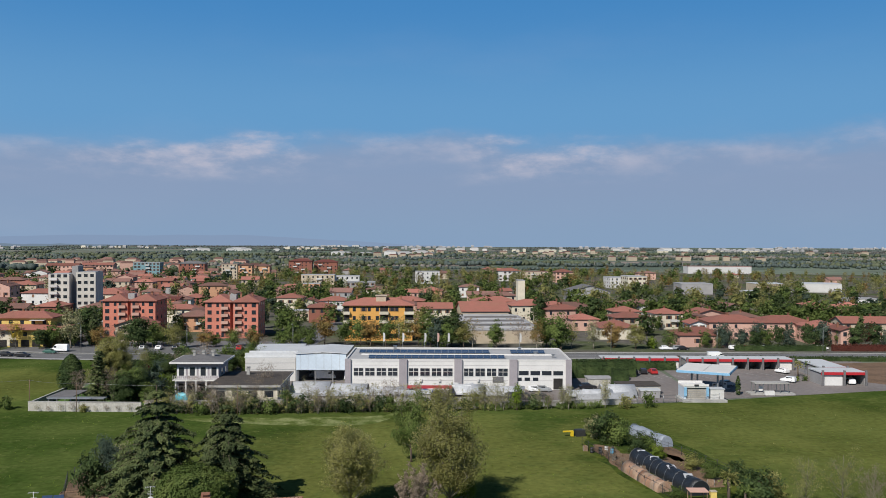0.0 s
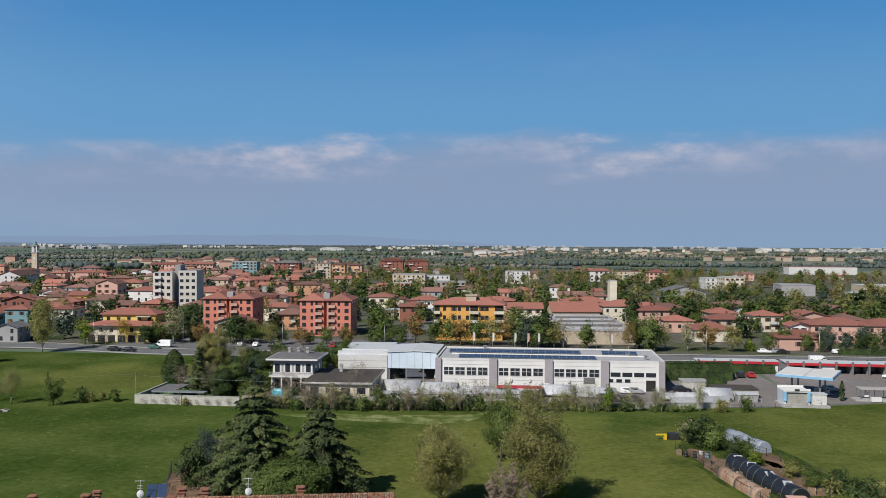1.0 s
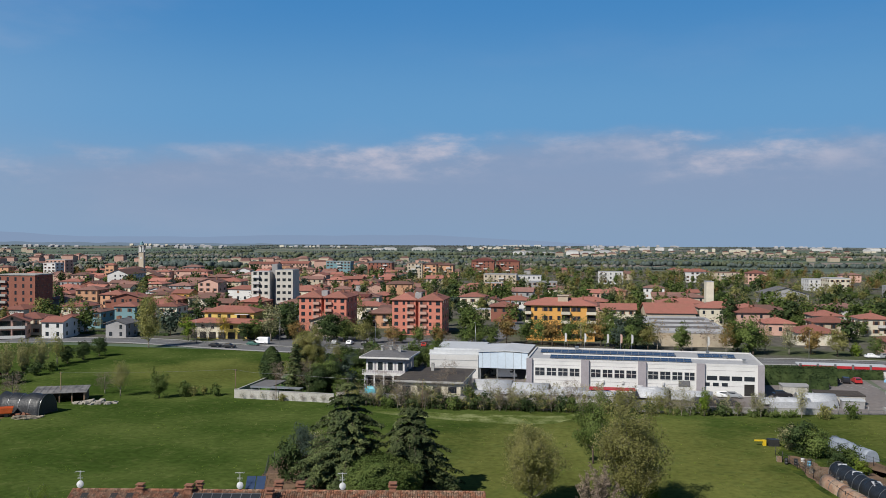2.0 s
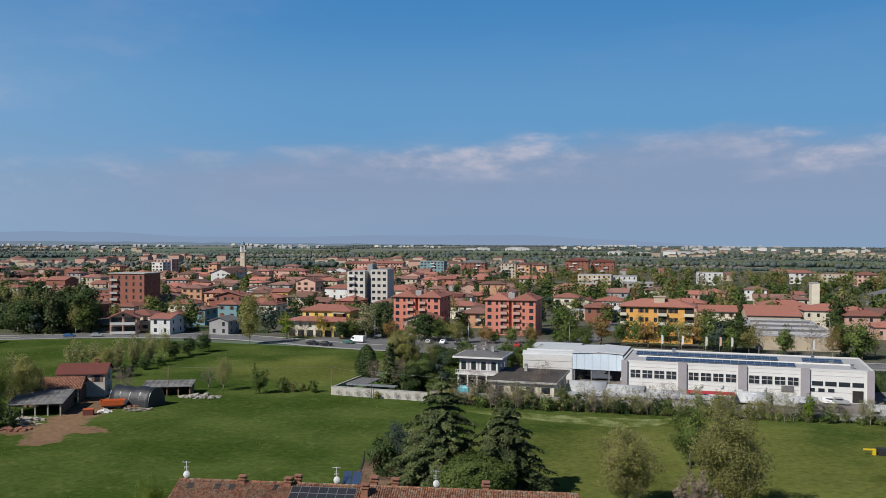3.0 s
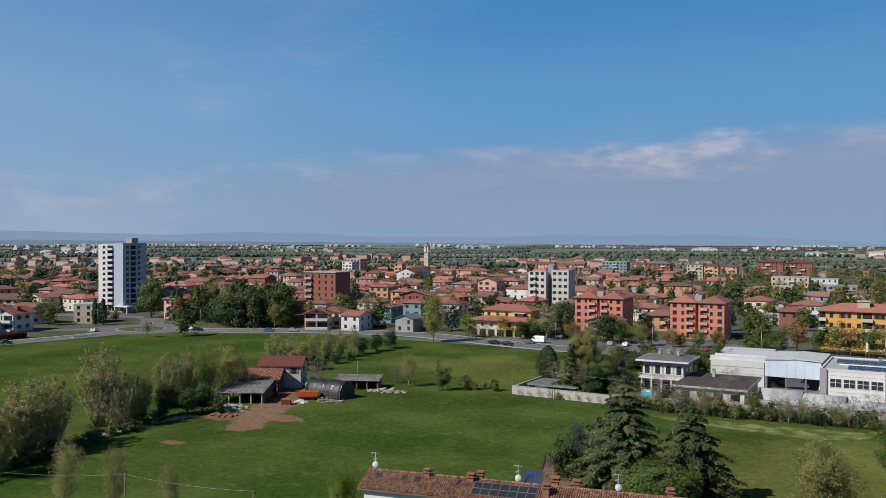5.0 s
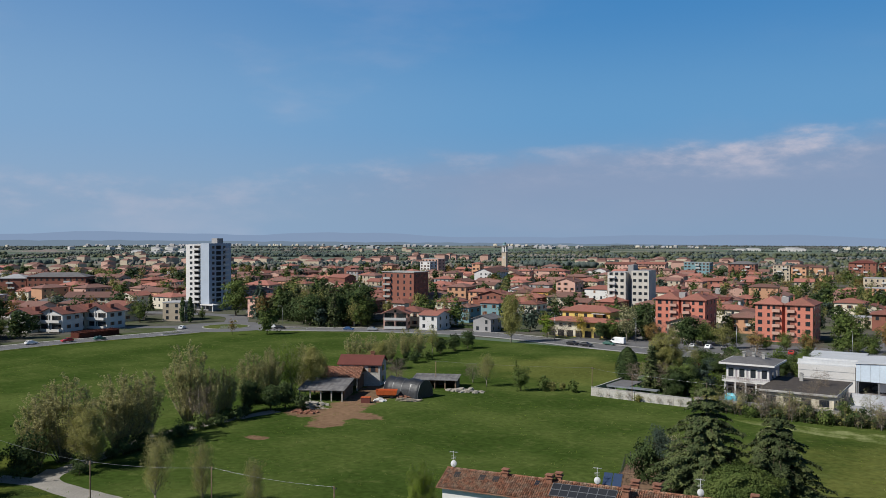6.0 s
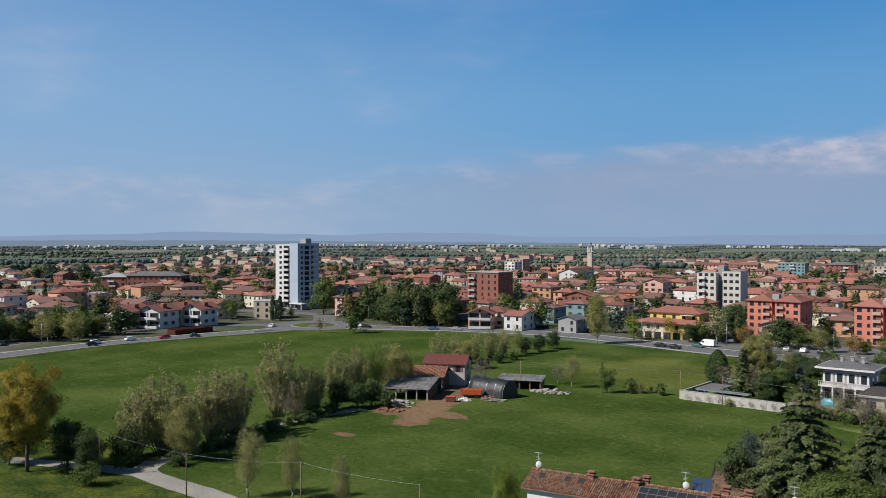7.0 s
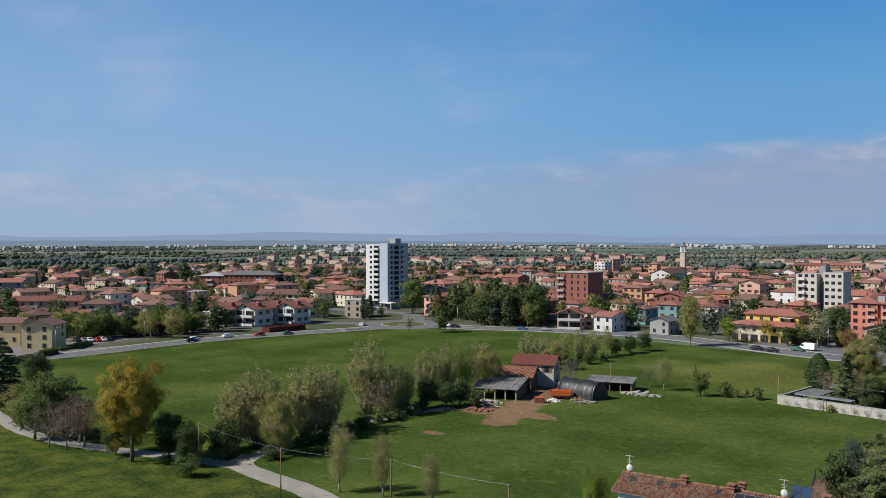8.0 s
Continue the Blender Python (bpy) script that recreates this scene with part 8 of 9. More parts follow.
tree("bare:twig", -129.53, 161.62, 7.5, 1.2, 2, "in the farmyard", group=LANE)
tree("sparse:leaf_olive", -112.38, 175.29, 8.0, 1.0, 1, "in the meadow", group=LANE)
tree("bare:twig", -117.77, 177.54, 5.5, 1.2, 0, "in the meadow", group=LANE)
tree("dense:leaf_mid", -102.54, 175.03, 6.2, 0.9, 0, "in the meadow", group=LANE)
for kind, pos, hh in (("bush:leaf_mid", (-98.37, 178.43), 3.4), ("bush:leaf_olive", (-96.52, 179.37), 2.6), ("bush:leaf_mid", (-91.67, 180.5), 2.8), ("bush:leaf_olive", (-95.09, 181.9), 2.0)):
    tree(kind, *pos, hh, 1.0, 1, "in the meadow", group=LANE)
for kind, pos, hh, ww in (("brush:leaf_bud", (-161, 182.1), 10, 1.2), ("brush:leaf_bud", (-159.83, 188.15), 9, 1.2), ("brush:leaf_bud", (-159.53, 196.79), 9, 1.2), ("brush:leaf_bud", (-159.63, 203.62), 9.5, 1.1), ("brush:leaf_bud", (-158.22, 208.68), 9.5, 1.1), ("dense:leaf_dark", (-156.5, 217.83), 5.5, 1.1), ("dense:leaf_dark", (-156.54, 225.41), 6.0, 1.2), ("dense:leaf_dark", (-156.59, 233.28), 6.5, 1.1), ("sparse:leaf_olive", (-158.29, 215.93), 9.0, 1.0), ("bush:leaf_dark", (-151.45, 197.02), 3.5, 1.2), ("bush:leaf_dark", (-147.55, 185.58), 3.0, 1.2), ("bush:leaf_mid", (-152.1, 204.65), 3.2, 1.2), ("round:leaf_olive", (-151.3, 181.62), 7.5, 1.2)):
    tree(kind, *pos, hh, ww, 0, "in the hedge behind the farm", group="hedge trees")
tree("near:leaf_olive", -153.48, 255.62, 17.2, 0.8, 3, "beside the main road", group="street trees")
tree("round:leaf_fresh", -150.03, 275.36, 8, 1.1, 0, "beside the main road", group="street trees")
tree("sparse:leaf_gold", -139.7, 281.55, 9, 1.1, 0, "beside the main road", group="street trees")
tree("sparse:leaf_pale", -121.95, 282.4, 13, 1.25, 1, "beside the main road", group="street trees")
tree("dense:leaf_dark", -125, 301.8, 13, 1.1, 0, "beside the red apartment block", group="street trees")
tree("bare:twig", -143.72, 277.31, 8, 1.1, 0, "beside the main road", group="street trees")
tree("bare:twig", -144.82, 271.52, 7, 1.1, 1, "beside the main road", group="street trees")
tree("dense:leaf_dark", -131.49, 281.09, 7, 1.1, 0, "beside the main road", group="street trees")
tree("round:leaf_mid", -128.87, 283.85, 8, 1.1, 1, "beside the main road", group="street trees")

# ---------------------------------------------------------------- walled garden and yard edge
GAR = "garden trees behind the white wall"
tree("column:leaf_dark", -86.17, 199.63, 9.2, 1.6, 0, "in the walled garden", group=GAR)
tree("fir:needle", -76.84, 192.06, 11.4, 1.45, 1, "in the walled garden", group=GAR)
tree("big:leaf_olive", -75.17, 196.27, 13.5, 0.8, 1, "in the walled garden", group=GAR)
tree("bare:twig", -82.2, 196.11, 6.5, 1.2, 0, "in the walled garden", group=GAR)
tree("palm:leaf_olive", -69.96, 192.21, 6.0, 1.1, 0, "in the walled garden", group=GAR)
tree("bush:leaf_red", -73.7, 213.28, 4.5, 0.9, 0, "in the walled garden", group=GAR)
tree("dense:leaf_dark", -69.81, 213.37, 6.5, 1.1, 0, "in the walled garden", group=GAR)
tree("dense:leaf_dark", -77.57, 217.46, 6.0, 1.1, 1, "in the walled garden", group=GAR)
tree("dense:leaf_bluegreen", -66.14, 194.36, 3.4, 1.4, 0, "in the walled garden", group=GAR)
tree("round:leaf_fresh", -64.76, 197.93, 5.0, 1.0, 0, "in the walled garden", group=GAR)
tree("sparse:leaf_olive", -76.36, 220.13, 8.0, 1.0, 0, "in the walled garden", group=GAR)
rg2 = random.Random(8)
for i in range(40):
    k_ = rg2.choice(["dense:leaf_dark", "dense:leaf_dark", "round:leaf_mid", "spruce:needle", "bush:leaf_dark", "bare:twig", "dense:leaf_bluegreen", "bush:leaf_mid", "column:leaf_dark"])
    tree(k_, rg2.uniform(-76, -64), rg2.uniform(186, 246), rg2.uniform(3, 4.5) if k_.startswith("bush") else rg2.uniform(4.5, 8), 1.1, 0, "in the walled garden", group=GAR)
for i in range(10):
    tree(rg2.choice(["dense:leaf_dark", "round:leaf_mid", "dense:leaf_mid"]), rg2.uniform(-60, -48), rg2.uniform(222, 252), rg2.uniform(5, 8), 1.0, 1, "behind the villa", group=GAR)
rs = random.Random(21)
SHRUB = ["bush:leaf_mid", "sparse:leaf_olive", "bare:leaf_pale", "bush:leaf_dark", "bare:twig", "bare:twig", "bare:leaf_pale", "sparse:leaf_pale", "bush:leaf_olive", "bare:twig"]
for i in range(62):
    x_ = -60 + i * 1.75 + rs.uniform(-0.7, 0.7)
    y_ = 177.2 + max(0, x_ + 40) * 0.105 + rs.uniform(-1.4, 0.4)
    if x_ > 30 and i % 3:
        continue
    k_ = SHRUB[rs.randrange(len(SHRUB))]
    big = {"bush": (2.0, 3.8), "bare": (3.2, 6.2), "round": (3.5, 5.5), "sparse": (4.5, 6.5)}[k_.split(":")[0]]
    tree(k_, x_, y_, rs.uniform(*big), rs.uniform(0.8, 1.15), rs.randrange(2), "in the scrub along the yard wall", group="yard edge scrub")
for i in range(9):
    tree(SHRUB[rs.choice([2, 4, 8])], -84 + i * 2.4, 178.2, rs.uniform(1.4, 2.4), 1.1, 0, "against the white wall", group="yard edge scrub")
for i in range(12):
    tree(rs.choice(["bush:leaf_dark", "bush:leaf_mid", "round:leaf_mid"]), -64 + i * 0.4 + rs.uniform(-2, 2), 186 + i * 5.2, rs.uniform(2.5, 5.0), 1.0, 0, "beside the villa", group=GAR)
tree("cypress:leaf_dark", 69.04, 200.92, 4.6, 1.2, 0, "at the filling station edge", group="station plants")
for k_, p_, hh in (("palm:leaf_olive", (94.22, 228.08), 5.0), ("palm:leaf_mid", (96.85, 224.44), 3.6), ("bush:leaf_mid", (93.47, 221.66), 1.6), ("bush:leaf_fresh", (90.89, 220.71), 1.4), ("palm:leaf_mid", (98.58, 232.01), 4.2), ("bush:leaf_dark", (96.37, 219.96), 1.5)):
    tree(k_, *p_, hh, 1.0, 0, "in the station flower bed", group="station plants")


def hedge(x0, y0, x1, y1, w, h, leaf, label):
    """A clipped hedge of many leaves over a solid core."""
    L = math.hypot(x1 - x0, y1 - y0)
    ob = thing("hedge", label, "hedge", (x0 + x1) / 2, (y0 + y1) / 2, math.degrees(math.atan2(y1 - y0, x1 - x0)), group="hedges")
    part("core", boxes((0, 0, h / 2 - 0.1, L - 0.3, w - 0.3, h - 0.2)), leaf, ob)
    rng = np.random.default_rng(int(L * 7 + h * 31))
    n = int(L * (w + 2 * h) * 9)
    u = rng.uniform(-0.5, 0.5, size=(n, 3))
    f = rng.integers(0, 4, size=n)
    u[f == 0, 2] = 0.5
    u[f == 1, 2] = 0.5
    u[f == 2, 1] = -0.5
    u[f == 3, 1] = 0.5
    c = (u + [0, 0, 0.5]) * [L, w, h] + rng.normal(size=(n, 3)) * 0.12
    part("foliage", quads_mesh("foliage", c, 0.22, rng, leaf), "", ob)
    return ob


hedge(33.5, 226, 51, 228, 3.0, 4.5, "leaf_dark", "tall dark clipped hedge beside the factory")
hedge(41.46, 211.07, 45.64, 211.17, 2.5, 4.6, "leaf_dark", "dark clipped hedge block in the yard")
hedge(49.91, 239.81, 64.98, 240.22, 2.5, 2.2, "leaf_dark", "dark hedge in front of the red hall")
hedge(62, 259, 300, 259, 1.8, 1.3, "leaf_dark", "long clipped hedge along the main road")
hedge(96, 283, 126, 283, 1.8, 1.8, "leaf_dark", "clipped dark hedge in front of the houses")
hedge(128, 283, 160, 283.4, 1.8, 2.0, "leaf_red", "red-brown hedge in front of the houses")
hedge(163, 283, 205, 283, 1.8, 1.7, "leaf_mid", "clipped green hedge in front of the houses")
hedge(208, 283, 300, 283, 2.0, 2.2, "leaf_dark", "dark hedge in front of the houses")
hedge(-288.22, 174.24, -288.94, 191.57, 5.0, 2.2, "leaf_red", "dark red hedge below the villas")
hedge(-250, 285, -165, 289, 1.5, 1.0, "leaf_dark", "low clipped hedge along the road")

flat_sheet("side_yard", [(-255, 57.52), (-267.12, 79.57), (-278.65, 92.43), (-295.22, 108.06), (-302.64, 129.01), (-330.33, 121.23), (-349.22, 79.82)], 0.045, "yard", "worn asphalt lot beside the pale yellow houses", "yard")
hedge(-276.15, 87.57, -280.91, 93.89, 2.0, 1.8, "leaf_dark", "dark hedge beside the pale yellow house")
hedge(-286.59, 95.84, -295.47, 110.06, 2.4, 1.2, "leaf_mid", "green hedge along the parking lot")
hedge(-261.93, 69.04, -271.65, 83.35, 2.2, 1.6, "leaf_dark", "dark hedge along the side road")

# ---------------------------------------------------------------- the rest of the town, house by house
for a, b, r_ in ((RX, RY, 30), (-352, 288, 14), (-73, 318, 14), (-120, 340, 14), (-25, 325, 16), (3.8, 220, 34), (-39, 235, 14), (-25, 232, 14), (-62, 200, 12), (-42, 200, 14)):
    OCC.append((a, b, r_))
for pts in (MAIN, SIDE, [(-284, 246), (-312, 268), (-345, 262), (-420, 240)], [(-299, 222), (-330, 190), (-420, 150), (-600, 60)]):
    for q in smooth_line(pts, 12):
        OCC.append((q.x, q.y, 8.5))
rt = random.Random(77)


def polar(phi, dist):
    return -dist * math.sin(radians(phi)), dist * math.cos(radians(phi))


def bearing(x, y):
    return math.degrees(math.atan2(-x, y)), math.hypot(x, y)


WALLS = ["cream", "beige", "beige", "pink", "pink", "peach", "beige", "grey", "brick_brown", "white"]
TILES = ["tile_orange", "tile_orange", "tile_brown", "tile_brown", "tile_brown"]
spots = []
for gx in range(-52, 23):
    for gy in range(4, 50):
        spots.append((gx * 18.5 + rt.uniform(-4, 4), gy * 18.5 + rt.uniform(-4, 4), gx * 50 + gy))
spots.sort(key=lambda q: q[0] ** 2 + q[1] ** 2)
count = len([o for o in scene.objects if o.get("category") == "house"])
for x_, y_, sd in spots:
    phi, dist = bearing(x_, y_)
    if not -32 < phi < 80 or dist < 318 or dist > 900:
        continue
    dense = 0.88 if phi > 14 else 0.22 if phi > -8 else 0.3 if dist < 420 else 0.05
    if phi < 12 and dist > 560:
        dense = 0.02
    if phi > 14 and dist > 640:
        dense = 0.5
    if 20 < phi < 57 and dist < 372 or 31 < phi < 46 and dist < 408 or phi >= 57 and dist < 358:
        dense = 0.0
    if rt.random() > dense or y_ < 288 and x_ > -230:
        continue
    if not free(x_, y_, 7.2):
        continue
    h_ = rt.choice([3.4, 4.5, 5.5, 6.0, 6.2, 6.5, 9.0])
    if phi < 5:
        h_ = min(h_, 6.5)
    count += 1
    house(x_, y_, 5 + rt.uniform(-6, 6) + (90 if rt.random() < 0.3 else 0), rt.uniform(10, 17), rt.uniform(9, 12), h_, rt.choice(WALLS), rt.choice(TILES), rt.choice(["hip", "hip", "gable", "front gable"]), seed=sd, bal=0.3, over=0.8, far=count > 145)

# ---------------------------------------------------------------- trees of the town
MIX = ["round:leaf_dark", "round:leaf_mid", "dense:leaf_dark", "dense:leaf_mid", "dense:leaf_dark", "fir:needle", "round:leaf_mid", "round:leaf_olive", "sparse:leaf_olive", "sparse:leaf_rust", "spruce:needle", "fir:needle", "dense:leaf_bluegreen", "bare:twig", "cypress:leaf_dark", "sparse:leaf_pale"]


def plant(phi, dist, kinds, h0, h1, where, group, r=2.5, tries=1):
    x, y = polar(phi, dist)
    if not free(x, y, r):
        return
    OCC.append((x, y, 1.2))
    tree(rt.choice(kinds), x, y, rt.uniform(h0, h1), rt.uniform(0.9, 1.2), rt.randrange(2), where, group=group)


# dark park conifers and pines below the tower
for i in range(130):
    plant(rt.uniform(40.5, 48.7), rt.uniform(348, 404), ["fir:needle", "spruce:needle", "dense:leaf_dark", "spruce:needle", "spruce:leaf_bluegreen", "round:leaf_mid", "sparse:leaf_olive", "fir:leaf_dark"], 10, 18, "in the dark park beside the road", "park trees", 1.2)
for i in range(70):
    plant(rt.uniform(40.5, 48.7), rt.uniform(340, 376), ["fir:needle", "spruce:needle", "fir:leaf_dark", "spruce:leaf_bluegreen", "cypress:leaf_dark", "fir:needle", "dense:leaf_dark", "spruce:needle"], 9, 18, "in the dark park beside the road", "park trees", 2.0)
tree("dense:leaf_mid", -311.05, 269.72, 18, 1.0, 1, "beside the tower block", group="park trees")
tree("bare:twig", -307.12, 273.86, 14, 0.9, 0, "beside the tower block", group="park trees")
tree("cypress:leaf_mid", -282.48, 269.77, 15, 1.5, 0, "beside the roundabout", group="park trees")
tree("cypress:leaf_dark", -304.58, 234.53, 11, 1.2, 0, "beside the roundabout", group="park trees")
tree("cypress:leaf_dark", -302.49, 236.73, 11, 1.2, 0, "beside the roundabout", group="park trees")
for i in range(26):
    plant(rt.uniform(49, 55), rt.uniform(345, 400), ["sparse:leaf_olive", "column:leaf_mid", "round:leaf_mid", "round:leaf_olive", "sparse:leaf_olive", "column:leaf_olive"], 8, 17, "between the houses and the tower", "park trees", 2.0)
# street trees in front of the houses on the side road
for i in range(60):
    plant(rt.uniform(63.5, 74), rt.uniform(326, 356), ["round:leaf_olive", "dense:leaf_mid", "round:leaf_mid", "sparse:leaf_olive", "round:leaf_olive"], 6.6, 9.5, "along the side road", "street trees", 2.0)
for k in range(34):
    ax, ay = -315.33, 115.61
    bx, by = -308.11, 156.18
    x_, y_ = ax + (bx - ax) * k / 33 + rt.uniform(-2, 2), ay + (by - ay) * k / 33 + rt.uniform(-2, 9)
    tree(rt.choice(["round:leaf_olive", "dense:leaf_mid", "round:leaf_mid", "round:leaf_fresh", "column:leaf_mid"]), x_, y_, rt.uniform(5.5, 9.5), rt.uniform(0.8, 1.05), rt.randrange(2), "along the side road", group="street trees")
# row in front of the yellow block, and street trees behind the factory
for x_ in (-40, -34, -29, -24, -19, -14, -9):
    tree(rt.choice(["round:leaf_olive", "round:leaf_rust", "round:leaf_olive", "round:leaf_mid"]), x_ + rt.uniform(-1, 1), 292 + rt.uniform(-2, 2), rt.uniform(8, 10.5), 1.05, rt.randrange(2), "in front of the yellow block", group="street trees")
for x_, k_, hh in ((-52, "dense:leaf_mid", 12.5), (-4, "dense:leaf_mid", 10.5), (3, "dense:leaf_dark", 12.5), (-1, "dense:leaf_bluegreen", 11), (1, "round:leaf_mid", 9), (7, "round:leaf_olive", 9), (10, "bare:leaf_rust", 11), (18, "dense:leaf_mid", 8.5), (26, "bare:twig", 12), (31, "sparse:leaf_rust", 10), (35, "dense:leaf_mid", 11.5), (39, "dense:leaf_mid", 11), (43, "sparse:leaf_olive", 9), (50, "sparse:leaf_pale", 9.5), (57, "round:leaf_rust", 9), (64, "round:leaf_olive", 8.5), (70, "bush:leaf_fresh", 4), (76, "round:leaf_mid", 6.5), (-62, "round:leaf_rust", 6), (-70, "round:leaf_mid", 6), (-78, "round:leaf_rust", 6), (-85, "round:leaf_mid", 6), (-100, "dense:leaf_dark", 11), (-96, "round:leaf_mid", 8), (-104, "dense:leaf_dark", 9), (-110, "bare:twig", 8), (-118, "fir:needle", 12)):
    tree(k_, x_, 286 + rt.uniform(-3, 3) + (6 if hh > 11 else 0), hh, 1.05, 0, "along the main road", group="street trees")
for k in range(22):
    tree(rt.choice(["round:leaf_mid", "round:leaf_rust", "dense:leaf_dark", "round:leaf_olive", "bare:twig", "dense:leaf_mid"]), -135 + k * 4.3 + rt.uniform(-1.5, 1.5), 284 + rt.uniform(-3, 9), rt.uniform(4.5, 8.5), 1.0, rt.randrange(2), "in front of the red apartment blocks", group="street trees")
for x_ in range(84, 236, 3):
    tree(rt.choice(["spruce:leaf_bluegreen", "dense:leaf_mid", "spruce:needle", "dense:leaf_dark", "bare:leaf_red", "dense:leaf_bluegreen", "bare:twig", "round:leaf_olive"]), x_ + rt.uniform(-2, 2), 291 + rt.uniform(-3, 5), rt.uniform(5.5, 9.5), 0.95, 0, "in front of the orange-roofed houses", group="garden trees")
# tall dark clump beyond the western roofs
for i in range(30):
    plant(rt.uniform(62.8, 67.2), rt.uniform(690, 800), ["dense:leaf_bluegreen", "dense:leaf_dark", "column:leaf_dark", "fir:needle", "sparse:leaf_pale"], 9, 17, "in the tall clump beyond the houses", "park trees", 0.5)
for i in range(60):
    plant(rt.uniform(48, 60), rt.uniform(520, 800), ["dense:leaf_bluegreen", "dense:leaf_dark", "round:leaf_mid", "fir:needle", "sparse:leaf_olive"], 9, 15, "between the western houses", "garden trees", 0.5)
# general planting, thicker to the east where the town thins out
for i in range(2000):
    phi = rt.uniform(-31, 79)
    if phi > 14:
        dist = 330 + 570 * rt.random() ** 0.9
        plant(phi, dist, MIX, 5, 12, "in the town gardens", "garden trees", 0.3)
    else:
        dist = 330 + 620 * rt.random() ** 0.9
        plant(phi, dist, MIX if dist < 560 else ["sparse:leaf_olive", "sparse:leaf_rust", "bare:twig", "sparse:leaf_pale", "dense:leaf_mid", "sparse:leaf_olive"], 5.5, 10, "in the gardens behind the main road", "garden trees", 1.5)
for i in range(430):
    dist = 400 + 480 * rt.random()
    kinds = ["dense:leaf_mid", "round:leaf_mid", "round:leaf_olive", "dense:leaf_dark", "spruce:needle", "sparse:leaf_olive"] if dist < 600 else ["sparse:leaf_olive", "sparse:leaf_rust", "sparse:leaf_pale", "bare:twig", "round:leaf_olive", "dense:leaf_mid"]
    plant(rt.uniform(-30, 13), dist, kinds, 6, 12, "in the tree rows east of the town", "garden trees", 1.0)
# the green row behind the eastern houses
for i in range(60):
    plant(-28 + i * 0.45, 372 + (i % 3) * 9 + rt.uniform(-4, 4), ["dense:leaf_mid", "dense:leaf_dark", "round:leaf_mid", "dense:leaf_mid"], 9, 13, "in the long tree row behind the houses", "tree row", 1.0)
for i in range(34):
    plant(rt.uniform(-3, 14), rt.uniform(380, 560), ["dense:leaf_mid", "round:leaf_mid", "sparse:leaf_olive", "spruce:needle", "dense:leaf_bluegreen", "sparse:leaf_pale"], 6, 12, "in the green belt behind the blocks", "garden trees", 1.0)

TREES.make("far_garden_trees", "mixed green trees between the far town houses", "trees")
HOUSES.make("far_town_houses", "crowded plastered town houses with tiled roofs", "houses")

# ---------------------------------------------------------------- the plain beyond: woods, far roofs, hills
rng = np.random.default_rng(9)


def lump(level):
    """A unit crown: a small closed ball of facets, to be made uneven."""
    bm = bmesh.new()
    bmesh.ops.create_icosphere(bm, subdivisions=level, radius=1.0)
    v = np.array([q.co[:] for q in bm.verts])
    f = np.array([[q.index for q in p.verts] for p in bm.faces])
    bm.free()
    return v, f


def far_wood(name, n_belts, d0, d1, leaf, label, crowns=46, level=2, phi0=-40, phi1=92, tall=10):
    """Belts of uneven crowns, mostly lying across the view."""
    lv, lf = lump(level)
    V, F = [], []
    n = 0
    for _ in range(n_belts):
        phi, dist = rng.uniform(phi0, phi1), d0 + (d1 - d0) * rng.random() ** 0.8
        x, y = polar(phi, dist)
        L = crowns * rng.uniform(0.8, 2.2) * (1 + dist / 1500)
        a = radians(phi + rng.choice([0, 12, -15, 6, -5, 70])) + rng.normal() * 0.1
        t = np.sort(rng.uniform(-0.5, 0.5, size=crowns)) * L
        s = rng.normal(size=crowns) * rng.uniform(1.5, 10)
        h = tall * rng.uniform(0.4, 1.0) * rng.uniform(0.6, 1.2, size=crowns)
        for k in range(crowns):
            r = lv * rng.uniform(0.6, 1.35, size=(len(lv), 1))
            w = h[k] * rng.uniform(0.3, 0.6) * (1 + dist / 4000)
            V.append(r * [w, w, h[k] * 0.55] + [x + np.cos(a) * t[k] - np.sin(a) * s[k], y + np.sin(a) * t[k] + np.cos(a) * s[k], h[k] * 0.45])
            F.append(lf + n)
            n += len(lv)
    me = bpy.data.meshes.new(name)
    me.from_pydata(np.concatenate(V).tolist(), [], np.concatenate(F).tolist())
    me.polygons.foreach_set("use_smooth", [True] * len(me.polygons))
    me.materials.append(M[leaf])
    tagged(new(name, me), label, "woods", kind="stuff")


# their leaf colours carry the haze
far_wood("far_woods", 36, 870, 2000, "haze_dark", "far plain tree belts, blue-green paled with painted haze", 150, 1, tall=8)
far_wood("far_woods", 44, 870, 2200, "haze_green", "far plain tree belts, green paled with painted haze", 150, 1, tall=8)
far_wood("far_woods", 22, 880, 1900, "haze_twig", "bare far plain tree rows, brown paled with painted haze", 110, 1, tall=7)
far_wood("far_woods", 120, 1900, 4450, "haze_leaf", "woods near the horizon, grey-green with haze in the colour", 80, 1, tall=6)
far_wood("far_woods", 80, 1900, 4450, "haze_dark", "woods near the horizon, blue-green with haze in the colour", 80, 1, tall=6)


